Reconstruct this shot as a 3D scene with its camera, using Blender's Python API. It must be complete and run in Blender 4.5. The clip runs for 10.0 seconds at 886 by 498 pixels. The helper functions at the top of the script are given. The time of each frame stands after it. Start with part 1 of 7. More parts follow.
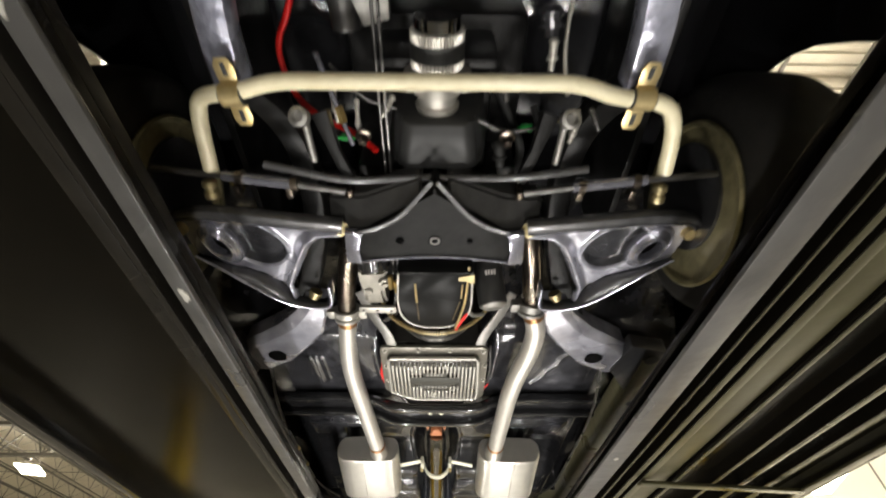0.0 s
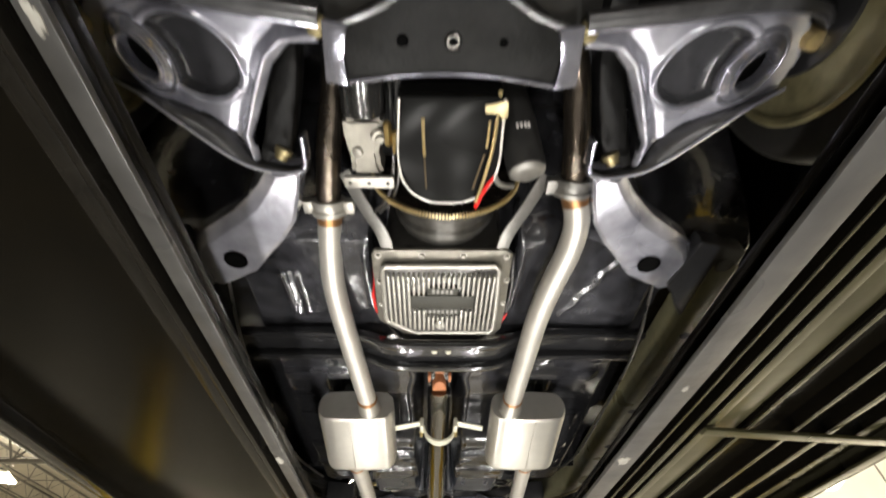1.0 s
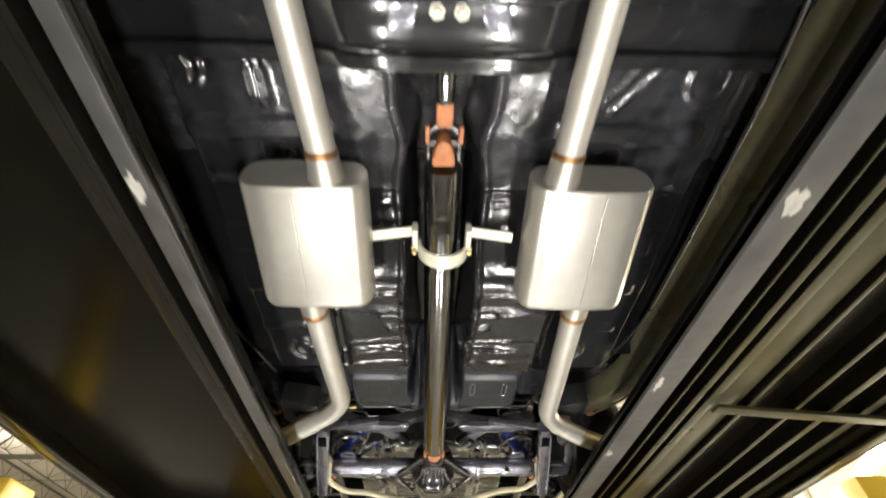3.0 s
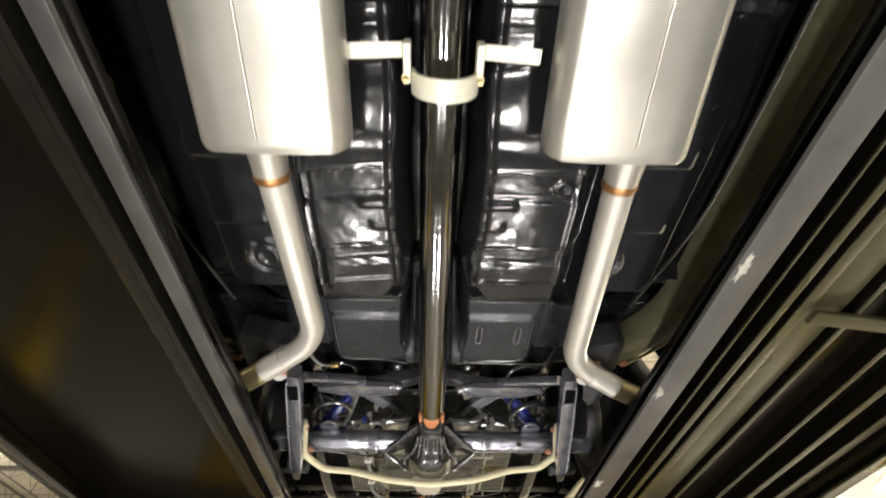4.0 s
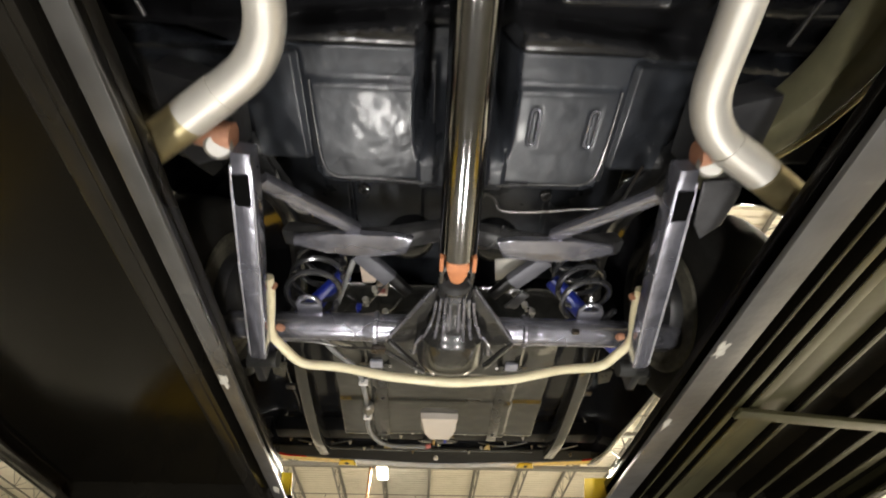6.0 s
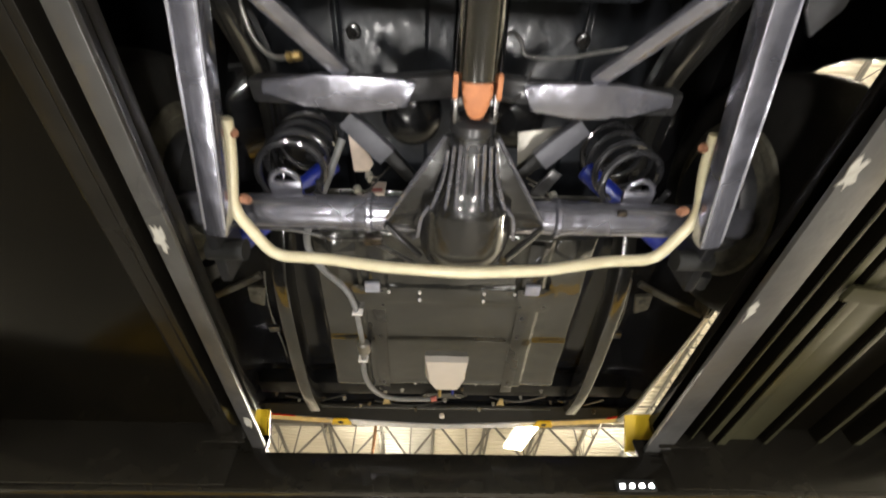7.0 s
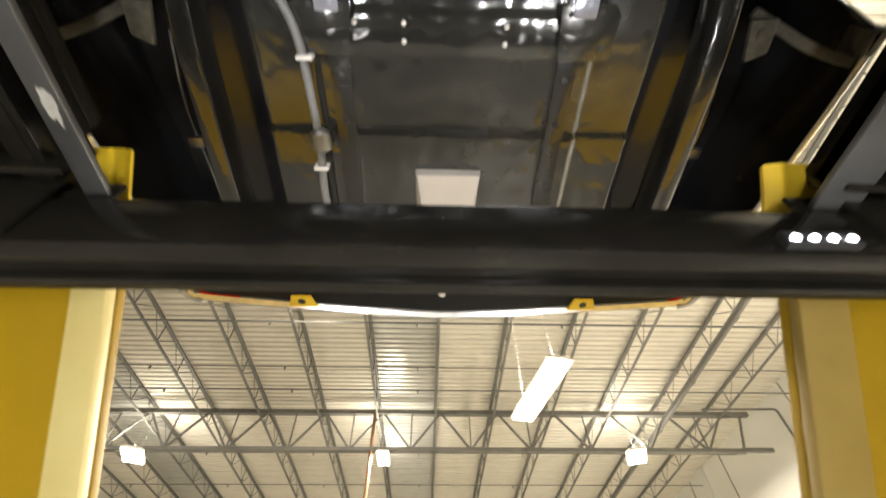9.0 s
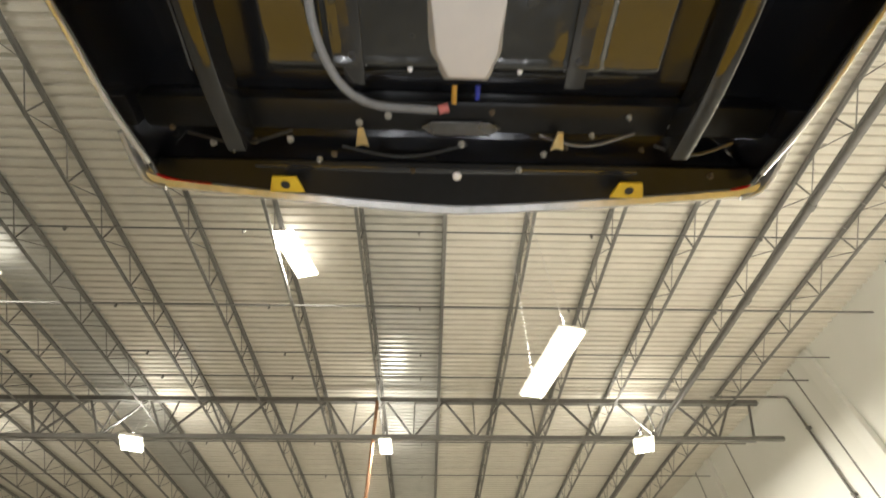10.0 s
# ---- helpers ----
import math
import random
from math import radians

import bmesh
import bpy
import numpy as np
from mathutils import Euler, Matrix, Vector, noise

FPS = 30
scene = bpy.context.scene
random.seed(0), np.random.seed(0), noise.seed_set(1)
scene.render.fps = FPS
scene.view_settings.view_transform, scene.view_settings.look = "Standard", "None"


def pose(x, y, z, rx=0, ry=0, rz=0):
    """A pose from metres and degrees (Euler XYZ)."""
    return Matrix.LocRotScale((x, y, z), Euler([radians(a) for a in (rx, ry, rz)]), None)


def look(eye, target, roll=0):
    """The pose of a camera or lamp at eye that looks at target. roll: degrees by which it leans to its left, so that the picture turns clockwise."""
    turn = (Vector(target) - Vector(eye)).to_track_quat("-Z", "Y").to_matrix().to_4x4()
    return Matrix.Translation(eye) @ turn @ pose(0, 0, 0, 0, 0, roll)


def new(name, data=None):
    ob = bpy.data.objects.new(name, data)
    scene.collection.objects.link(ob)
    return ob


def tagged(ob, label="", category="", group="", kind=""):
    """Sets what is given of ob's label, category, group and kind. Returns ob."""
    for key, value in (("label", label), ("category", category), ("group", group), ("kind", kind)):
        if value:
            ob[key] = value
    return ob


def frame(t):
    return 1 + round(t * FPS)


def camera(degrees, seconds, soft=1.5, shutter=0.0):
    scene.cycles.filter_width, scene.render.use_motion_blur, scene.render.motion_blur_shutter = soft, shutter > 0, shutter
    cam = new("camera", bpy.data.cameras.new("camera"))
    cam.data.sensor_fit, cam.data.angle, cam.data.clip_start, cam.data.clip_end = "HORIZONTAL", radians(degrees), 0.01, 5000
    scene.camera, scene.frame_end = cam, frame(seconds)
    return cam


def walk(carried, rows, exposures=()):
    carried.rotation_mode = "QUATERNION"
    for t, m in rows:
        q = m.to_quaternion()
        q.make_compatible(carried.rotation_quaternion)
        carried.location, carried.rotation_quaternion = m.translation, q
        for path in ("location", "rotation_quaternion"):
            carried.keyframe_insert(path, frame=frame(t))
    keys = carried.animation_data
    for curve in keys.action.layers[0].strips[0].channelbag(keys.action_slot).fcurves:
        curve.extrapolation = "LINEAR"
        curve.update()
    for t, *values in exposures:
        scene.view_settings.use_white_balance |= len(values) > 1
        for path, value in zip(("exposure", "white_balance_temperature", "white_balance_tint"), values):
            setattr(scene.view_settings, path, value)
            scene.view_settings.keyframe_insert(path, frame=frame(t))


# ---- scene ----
cam = camera(91.0, 10.0, soft=1.9, shutter=0.5)
PATH = [
    (0, (0.018, -0.088, 1.369), (0.023, 1.309, 2.801), 0.4),
    (0.5, (-0.026, 0.16, 1.39), (0.004, 1.554, 2.824), -0.4),
    (1, (-0.032, 0.406, 1.373), (0.016, 1.779, 2.826), -0.8),
    (1.5, (-0.043, 0.665, 1.364), (0.016, 2.046, 2.81), -1.0),
    (2, (-0.044, 0.902, 1.361), (0.026, 2.277, 2.812), -1.3),
    (2.5, (-0.062, 1.151, 1.353), (0.017, 2.523, 2.805), -1.6),
    (3, (-0.029, 1.394, 1.326), (0.031, 2.741, 2.803), -1.1),
    (3.2, (-0.001, 1.514, 1.313), (0.034, 2.828, 2.821), 0.1),
    (4.3, (-0.03, 1.951, 1.324), (0.033, 3.227, 2.863), -0.7),
    (4.5, (-0.038, 2.017, 1.311), (0.023, 3.283, 2.858), -0.4),
    (5, (-0.025, 2.204, 1.315), (0.016, 3.473, 2.861), 0.4),
    (5.2, (-0.033, 2.293, 1.32), (0.016, 3.576, 2.854), -0.1),
    (6.3, (-0.075, 2.718, 1.35), (-0.015, 3.987, 2.895), -0.2),
    (6.5, (-0.081, 2.795, 1.347), (-0.014, 4.072, 2.884), -0.5),
    (7, (-0.074, 3.013, 1.347), (-0.016, 4.283, 2.891), -0.6),
    (7.5, (-0.067, 3.197, 1.348), (-0.007, 4.493, 2.87), -0.8),
    (8, (-0.058, 3.402, 1.36), (0.011, 4.697, 2.883), -1.2),
    (8.5, (-0.065, 3.613, 1.367), (0.001, 4.876, 2.917), -1.1),
    (9, (-0.041, 3.815, 1.375), (0.012, 5.078, 2.924), -0.9),
    (9.5, (-0.041, 4.018, 1.365), (0.003, 5.288, 2.909), -0.6),
    (10, (-0.064, 4.225, 1.367), (-0.019, 5.501, 2.907), -0.7),
]
walk(cam, [(t, look(eye, target, roll)) for t, eye, target, roll in PATH], exposures=[(0, 0.0, 6500, 10), (8.0, 0.06, 6500, 10), (8.8, 0.12, 6350, 10), (9.4, 0.05, 6100, 10), (10, -0.32, 5900, 10)])
# The camera passes under a car on a drive-on lift: x to the right, y towards the car's tail, z up.

# ---- world, large lights ----
world = bpy.data.worlds.new("hall_air")
scene.world = world
world.use_nodes = True
world.node_tree.nodes["Background"].inputs["Color"].default_value = (1.0, 0.92, 0.8, 1)
world.node_tree.nodes["Background"].inputs["Strength"].default_value = 0.02

LAMP_POWER = 740.0
UPLIGHT_POWER = 88.0
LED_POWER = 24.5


def area_lamp(name, m, sx, sy, power, colour):
    data = bpy.data.lights.new(name, "AREA")
    data.shape, data.size, data.size_y, data.energy, data.color = "RECTANGLE", sx, sy, power, colour
    ob = new(name, data)
    ob.matrix_world = m
    return ob


# ---- materials ----
def mat(name, base, rough=0.5, metal=0.0, coat=0.0, grain=0.0, scale=40.0, bump=0.0, bump_scale=120.0, second=None,
        rough_var=0.0, emit=None, emit_strength=0.0, wear=None, wear_amount=0.0, spec=0.5):
    """A procedural surface: base colour varied at two scales, roughness varied, fine relief, and worn patches."""
    m = bpy.data.materials.new(name)
    m.use_nodes = True
    nt = m.node_tree
    n, link = nt.nodes, nt.links.new
    bsdf = n["Principled BSDF"]
    bsdf.inputs["Roughness"].default_value = rough
    bsdf.inputs["Metallic"].default_value = metal
    bsdf.inputs["Coat Weight"].default_value = coat
    bsdf.inputs["Coat Roughness"].default_value = 0.06
    bsdf.inputs["Specular IOR Level"].default_value = spec
    coord = n.new("ShaderNodeTexCoord")
    geo = n.new("ShaderNodeNewGeometry")
    src = geo.outputs["Position"]
    colour = None
    if grain or second or wear:
        fine = n.new("ShaderNodeTexNoise")
        fine.inputs["Scale"].default_value = scale
        fine.inputs["Detail"].default_value = 6
        big = n.new("ShaderNodeTexNoise")
        big.inputs["Scale"].default_value = scale * 0.12
        big.inputs["Detail"].default_value = 4
        link(src, fine.inputs["Vector"])
        link(src, big.inputs["Vector"])
        mix = n.new("ShaderNodeMix")
        mix.data_type = "RGBA"
        other = second or tuple(c * (1 - grain) for c in base)
        mix.inputs["A"].default_value = (*base, 1)
        mix.inputs["B"].default_value = (*other, 1)
        add = n.new("ShaderNodeMath")
        add.operation = "MULTIPLY"
        link(fine.outputs["Fac"], add.inputs[0])
        link(big.outputs["Fac"], add.inputs[1])
        ramp = n.new("ShaderNodeMapRange")
        ramp.inputs["From Min"].default_value = 0.12
        ramp.inputs["From Max"].default_value = 0.42
        link(add.outputs[0], ramp.inputs["Value"])
        link(ramp.outputs["Result"], mix.inputs["Factor"])
        colour = mix.outputs["Result"]
        if wear:
            w = n.new("ShaderNodeTexNoise")
            w.inputs["Scale"].default_value = scale * 0.3
            w.inputs["Detail"].default_value = 8
            w.inputs["Roughness"].default_value = 0.7
            link(src, w.inputs["Vector"])
            wr = n.new("ShaderNodeMapRange")
            wr.inputs["From Min"].default_value = 0.72 - wear_amount
            wr.inputs["From Max"].default_value = 0.76 - wear_amount
            link(w.outputs["Fac"], wr.inputs["Value"])
            mw = n.new("ShaderNodeMix")
            mw.data_type = "RGBA"
            link(wr.outputs["Result"], mw.inputs["Factor"])
            link(colour, mw.inputs["A"])
            mw.inputs["B"].default_value = (*wear, 1)
            colour = mw.outputs["Result"]
        link(colour, bsdf.inputs["Base Color"])
        if rough_var:
            rr = n.new("ShaderNodeMapRange")
            rr.inputs["From Min"].default_value = 0.3
            rr.inputs["From Max"].default_value = 0.7
            rr.inputs["To Min"].default_value = max(0.02, rough - rough_var)
            rr.inputs["To Max"].default_value = min(1.0, rough + rough_var)
            link(big.outputs["Fac"], rr.inputs["Value"])
            link(rr.outputs["Result"], bsdf.inputs["Roughness"])
    else:
        bsdf.inputs["Base Color"].default_value = (*base, 1)
    if bump:
        bn = n.new("ShaderNodeTexNoise")
        bn.inputs["Scale"].default_value = bump_scale
        bn.inputs["Detail"].default_value = 3
        link(src, bn.inputs["Vector"])
        b = n.new("ShaderNodeBump")
        b.inputs["Strength"].default_value = bump
        b.inputs["Distance"].default_value = 0.004
        link(bn.outputs["Fac"], b.inputs["Height"])
        link(b.outputs["Normal"], bsdf.inputs["Normal"])
    if emit:
        bsdf.inputs["Emission Color"].default_value = (*emit, 1)
        bsdf.inputs["Emission Strength"].default_value = emit_strength
    return m


BLACK_GLOSS = mat("black_gloss_paint", (0.012, 0.012, 0.013), 0.18, 0, 0.8, 0.3, 30, 0.25, 16, rough_var=0.08, second=(0.020, 0.020, 0.021))
TAIL_BLACK = mat("dull_black_tail_paint", (0.006, 0.006, 0.006), 0.32, 0, 0, 0.3, 30, 0.3, 30, second=(0.010, 0.010, 0.010), spec=0.25)
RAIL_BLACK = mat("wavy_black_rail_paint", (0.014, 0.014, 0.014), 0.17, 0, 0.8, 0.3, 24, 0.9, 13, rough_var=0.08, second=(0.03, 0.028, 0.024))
TANK_BLACK = mat("wavy_black_tank_paint", (0.016, 0.016, 0.015), 0.17, 0, 0.8, 0.3, 18, 0.6, 12, rough_var=0.10, second=(0.034, 0.032, 0.026))
PLATE_BROWN = mat("brown_zinc_plate", (0.15, 0.11, 0.06), 0.35, 0.4, 0.3, 0.4, 40, 0.4, 40, second=(0.08, 0.06, 0.035))
BLACK_PAN = mat("black_floor_paint", (0.009, 0.009, 0.010), 0.19, 0, 0.2, 0.3, 20, 0.42, 12, rough_var=0.08, second=(0.014, 0.014, 0.015), spec=0.4)
# Bluish tint puts the led light's sheen into the seat pan's colour.
SEAT_BLACK = mat("seat_pan_paint_with_blue_sheen", (0.014, 0.0155, 0.019), 0.30, 0.1, 0.1, 0.4, 30, 0.16, 55, rough_var=0.10, second=(0.026, 0.029, 0.035), spec=0.4)
BLACK_SATIN = mat("black_satin_paint", (0.016, 0.016, 0.017), 0.38, 0, 0.1, 0.3, 40, 0.15, 90, rough_var=0.1, second=(0.03, 0.03, 0.032))
ENGINE_BLACK = mat("oily_black_engine_paint", (0.0055, 0.0055, 0.0055), 0.42, 0, 0, 0.3, 40, 0.3, 70, rough_var=0.12, second=(0.011, 0.0105, 0.010), spec=0.28)
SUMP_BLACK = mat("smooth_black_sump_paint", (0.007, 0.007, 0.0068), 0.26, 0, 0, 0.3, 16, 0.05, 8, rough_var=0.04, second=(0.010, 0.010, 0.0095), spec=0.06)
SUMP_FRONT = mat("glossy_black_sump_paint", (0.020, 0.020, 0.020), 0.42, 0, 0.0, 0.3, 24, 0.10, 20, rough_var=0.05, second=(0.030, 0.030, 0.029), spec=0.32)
MEMBER_GREY = mat("dull_grey_member_paint", (0.040, 0.039, 0.037), 0.42, 0.1, 0, 0.3, 30, 0.4, 40, rough_var=0.12, second=(0.018, 0.0175, 0.017), spec=0.4)
UPPER_GREY = mat("dull_blue_grey_paint", (0.13, 0.13, 0.15), 0.45, 0.2, 0, 0.3, 24, 0.3, 40, rough_var=0.1, second=(0.08, 0.08, 0.092))
FLANGE_GREY = mat("dark_grey_flange_paint", (0.085, 0.084, 0.086), 0.30, 0.3, 0.3, 0.3, 24, 0.35, 20, rough_var=0.12, second=(0.030, 0.030, 0.031))
CHASSIS_GREY = mat("grey_chassis_paint", (0.33, 0.33, 0.38), 0.22, 0.72, 0.6, 0.3, 22, 0.55, 22, rough_var=0.12, second=(0.14, 0.14, 0.165))
CRINKLED = mat("crinkled_silver_paint", (0.50, 0.51, 0.60), 0.24, 0.45, 0.6, 0.3, 26, 1.0, 30, rough_var=0.1, second=(0.15, 0.15, 0.19))
ARM_SILVER = mat("silver_chassis_paint", (0.60, 0.60, 0.67), 0.23, 0.6, 0.7, 0.3, 14, 0.8, 16, rough_var=0.12, second=(0.20, 0.20, 0.24))
MEMBER_BLACK = mat("dull_black_member_paint", (0.005, 0.005, 0.0047), 0.42, 0, 0, 0.3, 40, 0.25, 60, rough_var=0.10, second=(0.010, 0.0097, 0.009), spec=0.12)
# Grey second tone puts the front floor's glare into the black paint.
FRONT_PAN = mat("front_floor_paint_with_glare", (0.010, 0.010, 0.011), 0.17, 0.1, 0.9, 0.3, 24, 0.7, 16, rough_var=0.10, second=(0.060, 0.060, 0.068), spec=0.85)
# For flat discs whose near-black paints the darkness inside holes and slots.
VOID = mat("unlit_hole", (0.002, 0.002, 0.002), 0.9, 0, 0, 0.2, 40, spec=0.05)
POCKET_GREY = mat("dark_grey_gloss_paint", (0.055, 0.055, 0.06), 0.2, 0.3, 0.8, 0.3, 22, 0.3, 24, rough_var=0.08, second=(0.03, 0.03, 0.033))
CAST_BLACK = mat("black_painted_casting", (0.026, 0.025, 0.024), 0.22, 0.2, 0.6, 0.3, 40, 0.4, 60, rough_var=0.1, second=(0.014, 0.0135, 0.013))
RAIL_LIT = mat("lit_olive_rail_paint", (0.20, 0.187, 0.11), 0.34, 0, 0.3, 0.3, 20, 0.5, 20, rough_var=0.1, second=(0.10, 0.093, 0.056))
TARNISH_AND_SHADE = mat("tarnished_and_shaded_steel", (0.40, 0.34, 0.19), 0.36, 0.8, 0, 0.3, 30, 0.1, 90, second=(0.27, 0.22, 0.11))
DUSTY = mat("dusty_undercoat", (0.10, 0.092, 0.068), 0.7, 0, 0, 0.4, 60, 1.0, 50, second=(0.025, 0.023, 0.018))
# Olive here paints the yellowish light that the front rim lip reflects.
RIM_LIT = mat("lit_olive_rim", (0.33, 0.295, 0.165), 0.4, 0.5, 0, 0.4, 30, 0.3, 60, second=(0.12, 0.105, 0.055))
ALU_MID = mat("worn_cast_aluminium", (0.37, 0.35, 0.305), 0.36, 0.6, 0, 0.3, 50, 0.3, 160, second=(0.26, 0.245, 0.21), rough_var=0.1)
BADGE = mat("dull_olive_cast_badge", (0.040, 0.039, 0.030), 0.45, 0.3, 0, 0.3, 50, 0.2, 90)
PAN_ALU = mat("stained_cast_aluminium", (0.24, 0.225, 0.19), 0.38, 0.6, 0, 0.4, 30, 0.4, 70, second=(0.13, 0.12, 0.10), rough_var=0.12)
BELL_ALU = mat("dark_stained_aluminium", (0.13, 0.125, 0.115), 0.34, 0.7, 0, 0.4, 30, 0.3, 60, second=(0.06, 0.057, 0.052), rough_var=0.12)
DARK_STEEL = mat("dark_bare_steel", (0.16, 0.155, 0.15), 0.32, 0.9, 0, 0.3, 50, 0.1, 150, rough_var=0.1)
BARE_STEEL = mat("polished_steel_tube", (0.30, 0.295, 0.285), 0.13, 1.0, 0, 0.2, 60, 0.05, 200, rough_var=0.06)
SATIN_STEEL = mat("satin_stainless_pipe", (0.55, 0.525, 0.475), 0.44, 0.6, 0, 0.14, 26, 0.06, 160, rough_var=0.08)
MUFFLER = mat("aluminized_muffler_skin", (0.51, 0.49, 0.44), 0.36, 0.75, 0, 0.14, 25, 0.08, 90, rough_var=0.10)
HEAT_BAND = mat("heat_tinted_weld", (0.42, 0.22, 0.09), 0.35, 0.8, 0, 0.4, 60, 0.2, 160, second=(0.25, 0.12, 0.05))
HEADER = mat("heat_browned_header", (0.19, 0.16, 0.13), 0.24, 0.95, 0, 0.4, 40, 0.3, 70, second=(0.09, 0.072, 0.055), rough_var=0.1)
CREAM = mat("cream_powder_coat", (0.72, 0.66, 0.46), 0.34, 0, 0.2, 0.15, 35, 0.1, 100, rough_var=0.08, second=(0.62, 0.55, 0.36))
STRAP = mat("cream_plated_strap", (0.70, 0.68, 0.55), 0.4, 0.2, 0, 0.15, 40, 0.1, 120)
ZINC = mat("yellow_zinc_plate", (0.72, 0.58, 0.30), 0.32, 0.75, 0, 0.35, 60, 0.15, 140, second=(0.50, 0.37, 0.16))
CAST_ALU = mat("cast_aluminium", (0.50, 0.48, 0.43), 0.34, 0.6, 0, 0.2, 60, 0.2, 220, rough_var=0.08)
ALU_PLATE = mat("dull_aluminium", (0.30, 0.29, 0.27), 0.45, 0.8, 0, 0.25, 60, 0.2, 200)
ORANGE = mat("rust_orange_yoke", (0.52, 0.20, 0.08), 0.55, 0.1, 0, 0.35, 60, 0.25, 160, second=(0.38, 0.14, 0.06))
COPPER_BUSH = mat("reddish_bushing", (0.36, 0.17, 0.10), 0.55, 0.1, 0, 0.3, 60, 0.2, 160)
RED = mat("red_battery_cable", (0.75, 0.015, 0.012), 0.38, 0, 0.2, 0.15, 60, 0.05, 120)
GREEN = mat("green_plastic_clip", (0.02, 0.55, 0.08), 0.4, 0, 0, 0.1, 60)
RED_PRINT = mat("faded_red_print", (0.55, 0.16, 0.14), 0.6, 0, 0, 0.3, 60)
BLUE = mat("blue_shock_paint", (0.012, 0.026, 0.27), 0.3, 0, 0.3, 0.2, 40, 0.05, 100)
RUBBER = mat("black_rubber", (0.018, 0.018, 0.017), 0.62, 0, 0, 0.3, 60, 0.25, 160, rough_var=0.1)
HOSE = mat("grey_ribbed_hose", (0.20, 0.20, 0.20), 0.5, 0, 0, 0.25, 70, 0.3, 260)
WHITE_PLASTIC = mat("white_plastic", (0.78, 0.74, 0.70), 0.42, 0, 0, 0.06, 20, 0.05, 150)
COVER_WHITE = mat("off_white_plastic", (0.52, 0.475, 0.42), 0.5, 0, 0, 0.08, 20, 0.05, 150)
CHROME = mat("bumper_chrome", (0.72, 0.71, 0.69), 0.22, 0.55, 0, 0.25, 30, 0.15, 40, second=(0.48, 0.47, 0.46))
CAR_PAINT = mat("dark_body_paint", (0.02, 0.02, 0.022), 0.16, 0, 1.0, 0.2, 15)
BULB_RED = mat("red_tail_lens", (0.5, 0.01, 0.01), 0.2, 0, 0.4, 0.1, 60)
BRASS = mat("brass_fitting", (0.62, 0.45, 0.18), 0.3, 0.9, 0, 0.3, 80)
LABEL_PINK = mat("pale_paper_tag", (0.75, 0.62, 0.52), 0.6, 0, 0, 0.15, 60)
LIFT_BLACK = mat("lift_black_paint", (0.009, 0.008, 0.0065), 0.20, 0, 0.1, 0.3, 14, 0.40, 9, rough_var=0.10, second=(0.018, 0.016, 0.012), spec=0.36)
LIFT_RAIL = mat("lift_dull_black_rail_paint", (0.007, 0.0062, 0.005), 0.26, 0, 0, 0.3, 14, 0.35, 9, rough_var=0.10, second=(0.013, 0.0115, 0.009), spec=0.16)
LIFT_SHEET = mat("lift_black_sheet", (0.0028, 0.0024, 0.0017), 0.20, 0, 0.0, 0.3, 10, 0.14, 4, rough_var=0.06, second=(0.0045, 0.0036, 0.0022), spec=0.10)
LIFT_CHANNEL = mat("lift_black_channel_paint", (0.016, 0.0145, 0.007), 0.29, 0, 0.0, 0.3, 14, 0.25, 18, rough_var=0.12, second=(0.026, 0.0235, 0.011), spec=0.5)
LIFT_LIT = mat("lift_lit_lip_paint", (0.050, 0.0465, 0.023), 0.34, 0, 0.1, 0.3, 9, 0.3, 14, rough_var=0.14, second=(0.026, 0.024, 0.012), spec=0.4)
LIFT_GREY = mat("lift_worn_grey_flange", (0.115, 0.112, 0.107), 0.36, 0.35, 0, 0.35, 7, 0.4, 30, rough_var=0.2, second=(0.050, 0.048, 0.046),
                wear=(0.50, 0.48, 0.42), wear_amount=0.02)
SCAR = mat("bare_chipped_patch", (0.42, 0.40, 0.35), 0.55, 0.1, 0, 0.35, 90, 0.4, 120, second=(0.24, 0.23, 0.20))
DARK_FLANGE = mat("lift_dark_flange_paint", (0.072, 0.070, 0.067), 0.30, 0.2, 0.2, 0.35, 12, 0.3, 30, rough_var=0.14, second=(0.032, 0.031, 0.029),
                  wear=(0.40, 0.38, 0.34), wear_amount=0.015)
TYRE = mat("dusty_tyre_rubber", (0.017, 0.016, 0.014), 0.7, 0, 0, 0.35, 30, 0.3, 120, second=(0.010, 0.0095, 0.009), spec=0.2)
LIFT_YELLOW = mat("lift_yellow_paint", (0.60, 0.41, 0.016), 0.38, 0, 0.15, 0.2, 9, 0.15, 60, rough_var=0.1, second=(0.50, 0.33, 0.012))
# Darker and paler copies of the ramp yellow follow the light on each face.
RAMP_YELLOW = mat("dim_ramp_yellow_paint", (0.32, 0.195, 0.002), 0.55, 0, 0, 0.3, 6, 0.2, 50, rough_var=0.12, second=(0.22, 0.132, 0.002), spec=0.15)
RAMP_DIM = mat("dim_yellow_edge_paint", (0.27, 0.185, 0.045), 0.6, 0, 0, 0.3, 8, 0.2, 50, second=(0.21, 0.14, 0.03), spec=0.2)
RAMP_LIT = mat("lit_yellow_edge_paint", (0.54, 0.45, 0.18), 0.5, 0, 0, 0.2, 12, 0.15, 60, second=(0.46, 0.37, 0.13), spec=0.3)
DECK_WHITE = mat("white_roof_deck_paint", (0.72, 0.675, 0.58), 0.5, 0, 0, 0.12, 2.5, 0.05, 8, second=(0.63, 0.59, 0.50))
DECK_METAL = mat("bare_galvanised_deck", (0.60, 0.585, 0.53), 0.35, 0.4, 0, 0.15, 3, 0.05, 8)
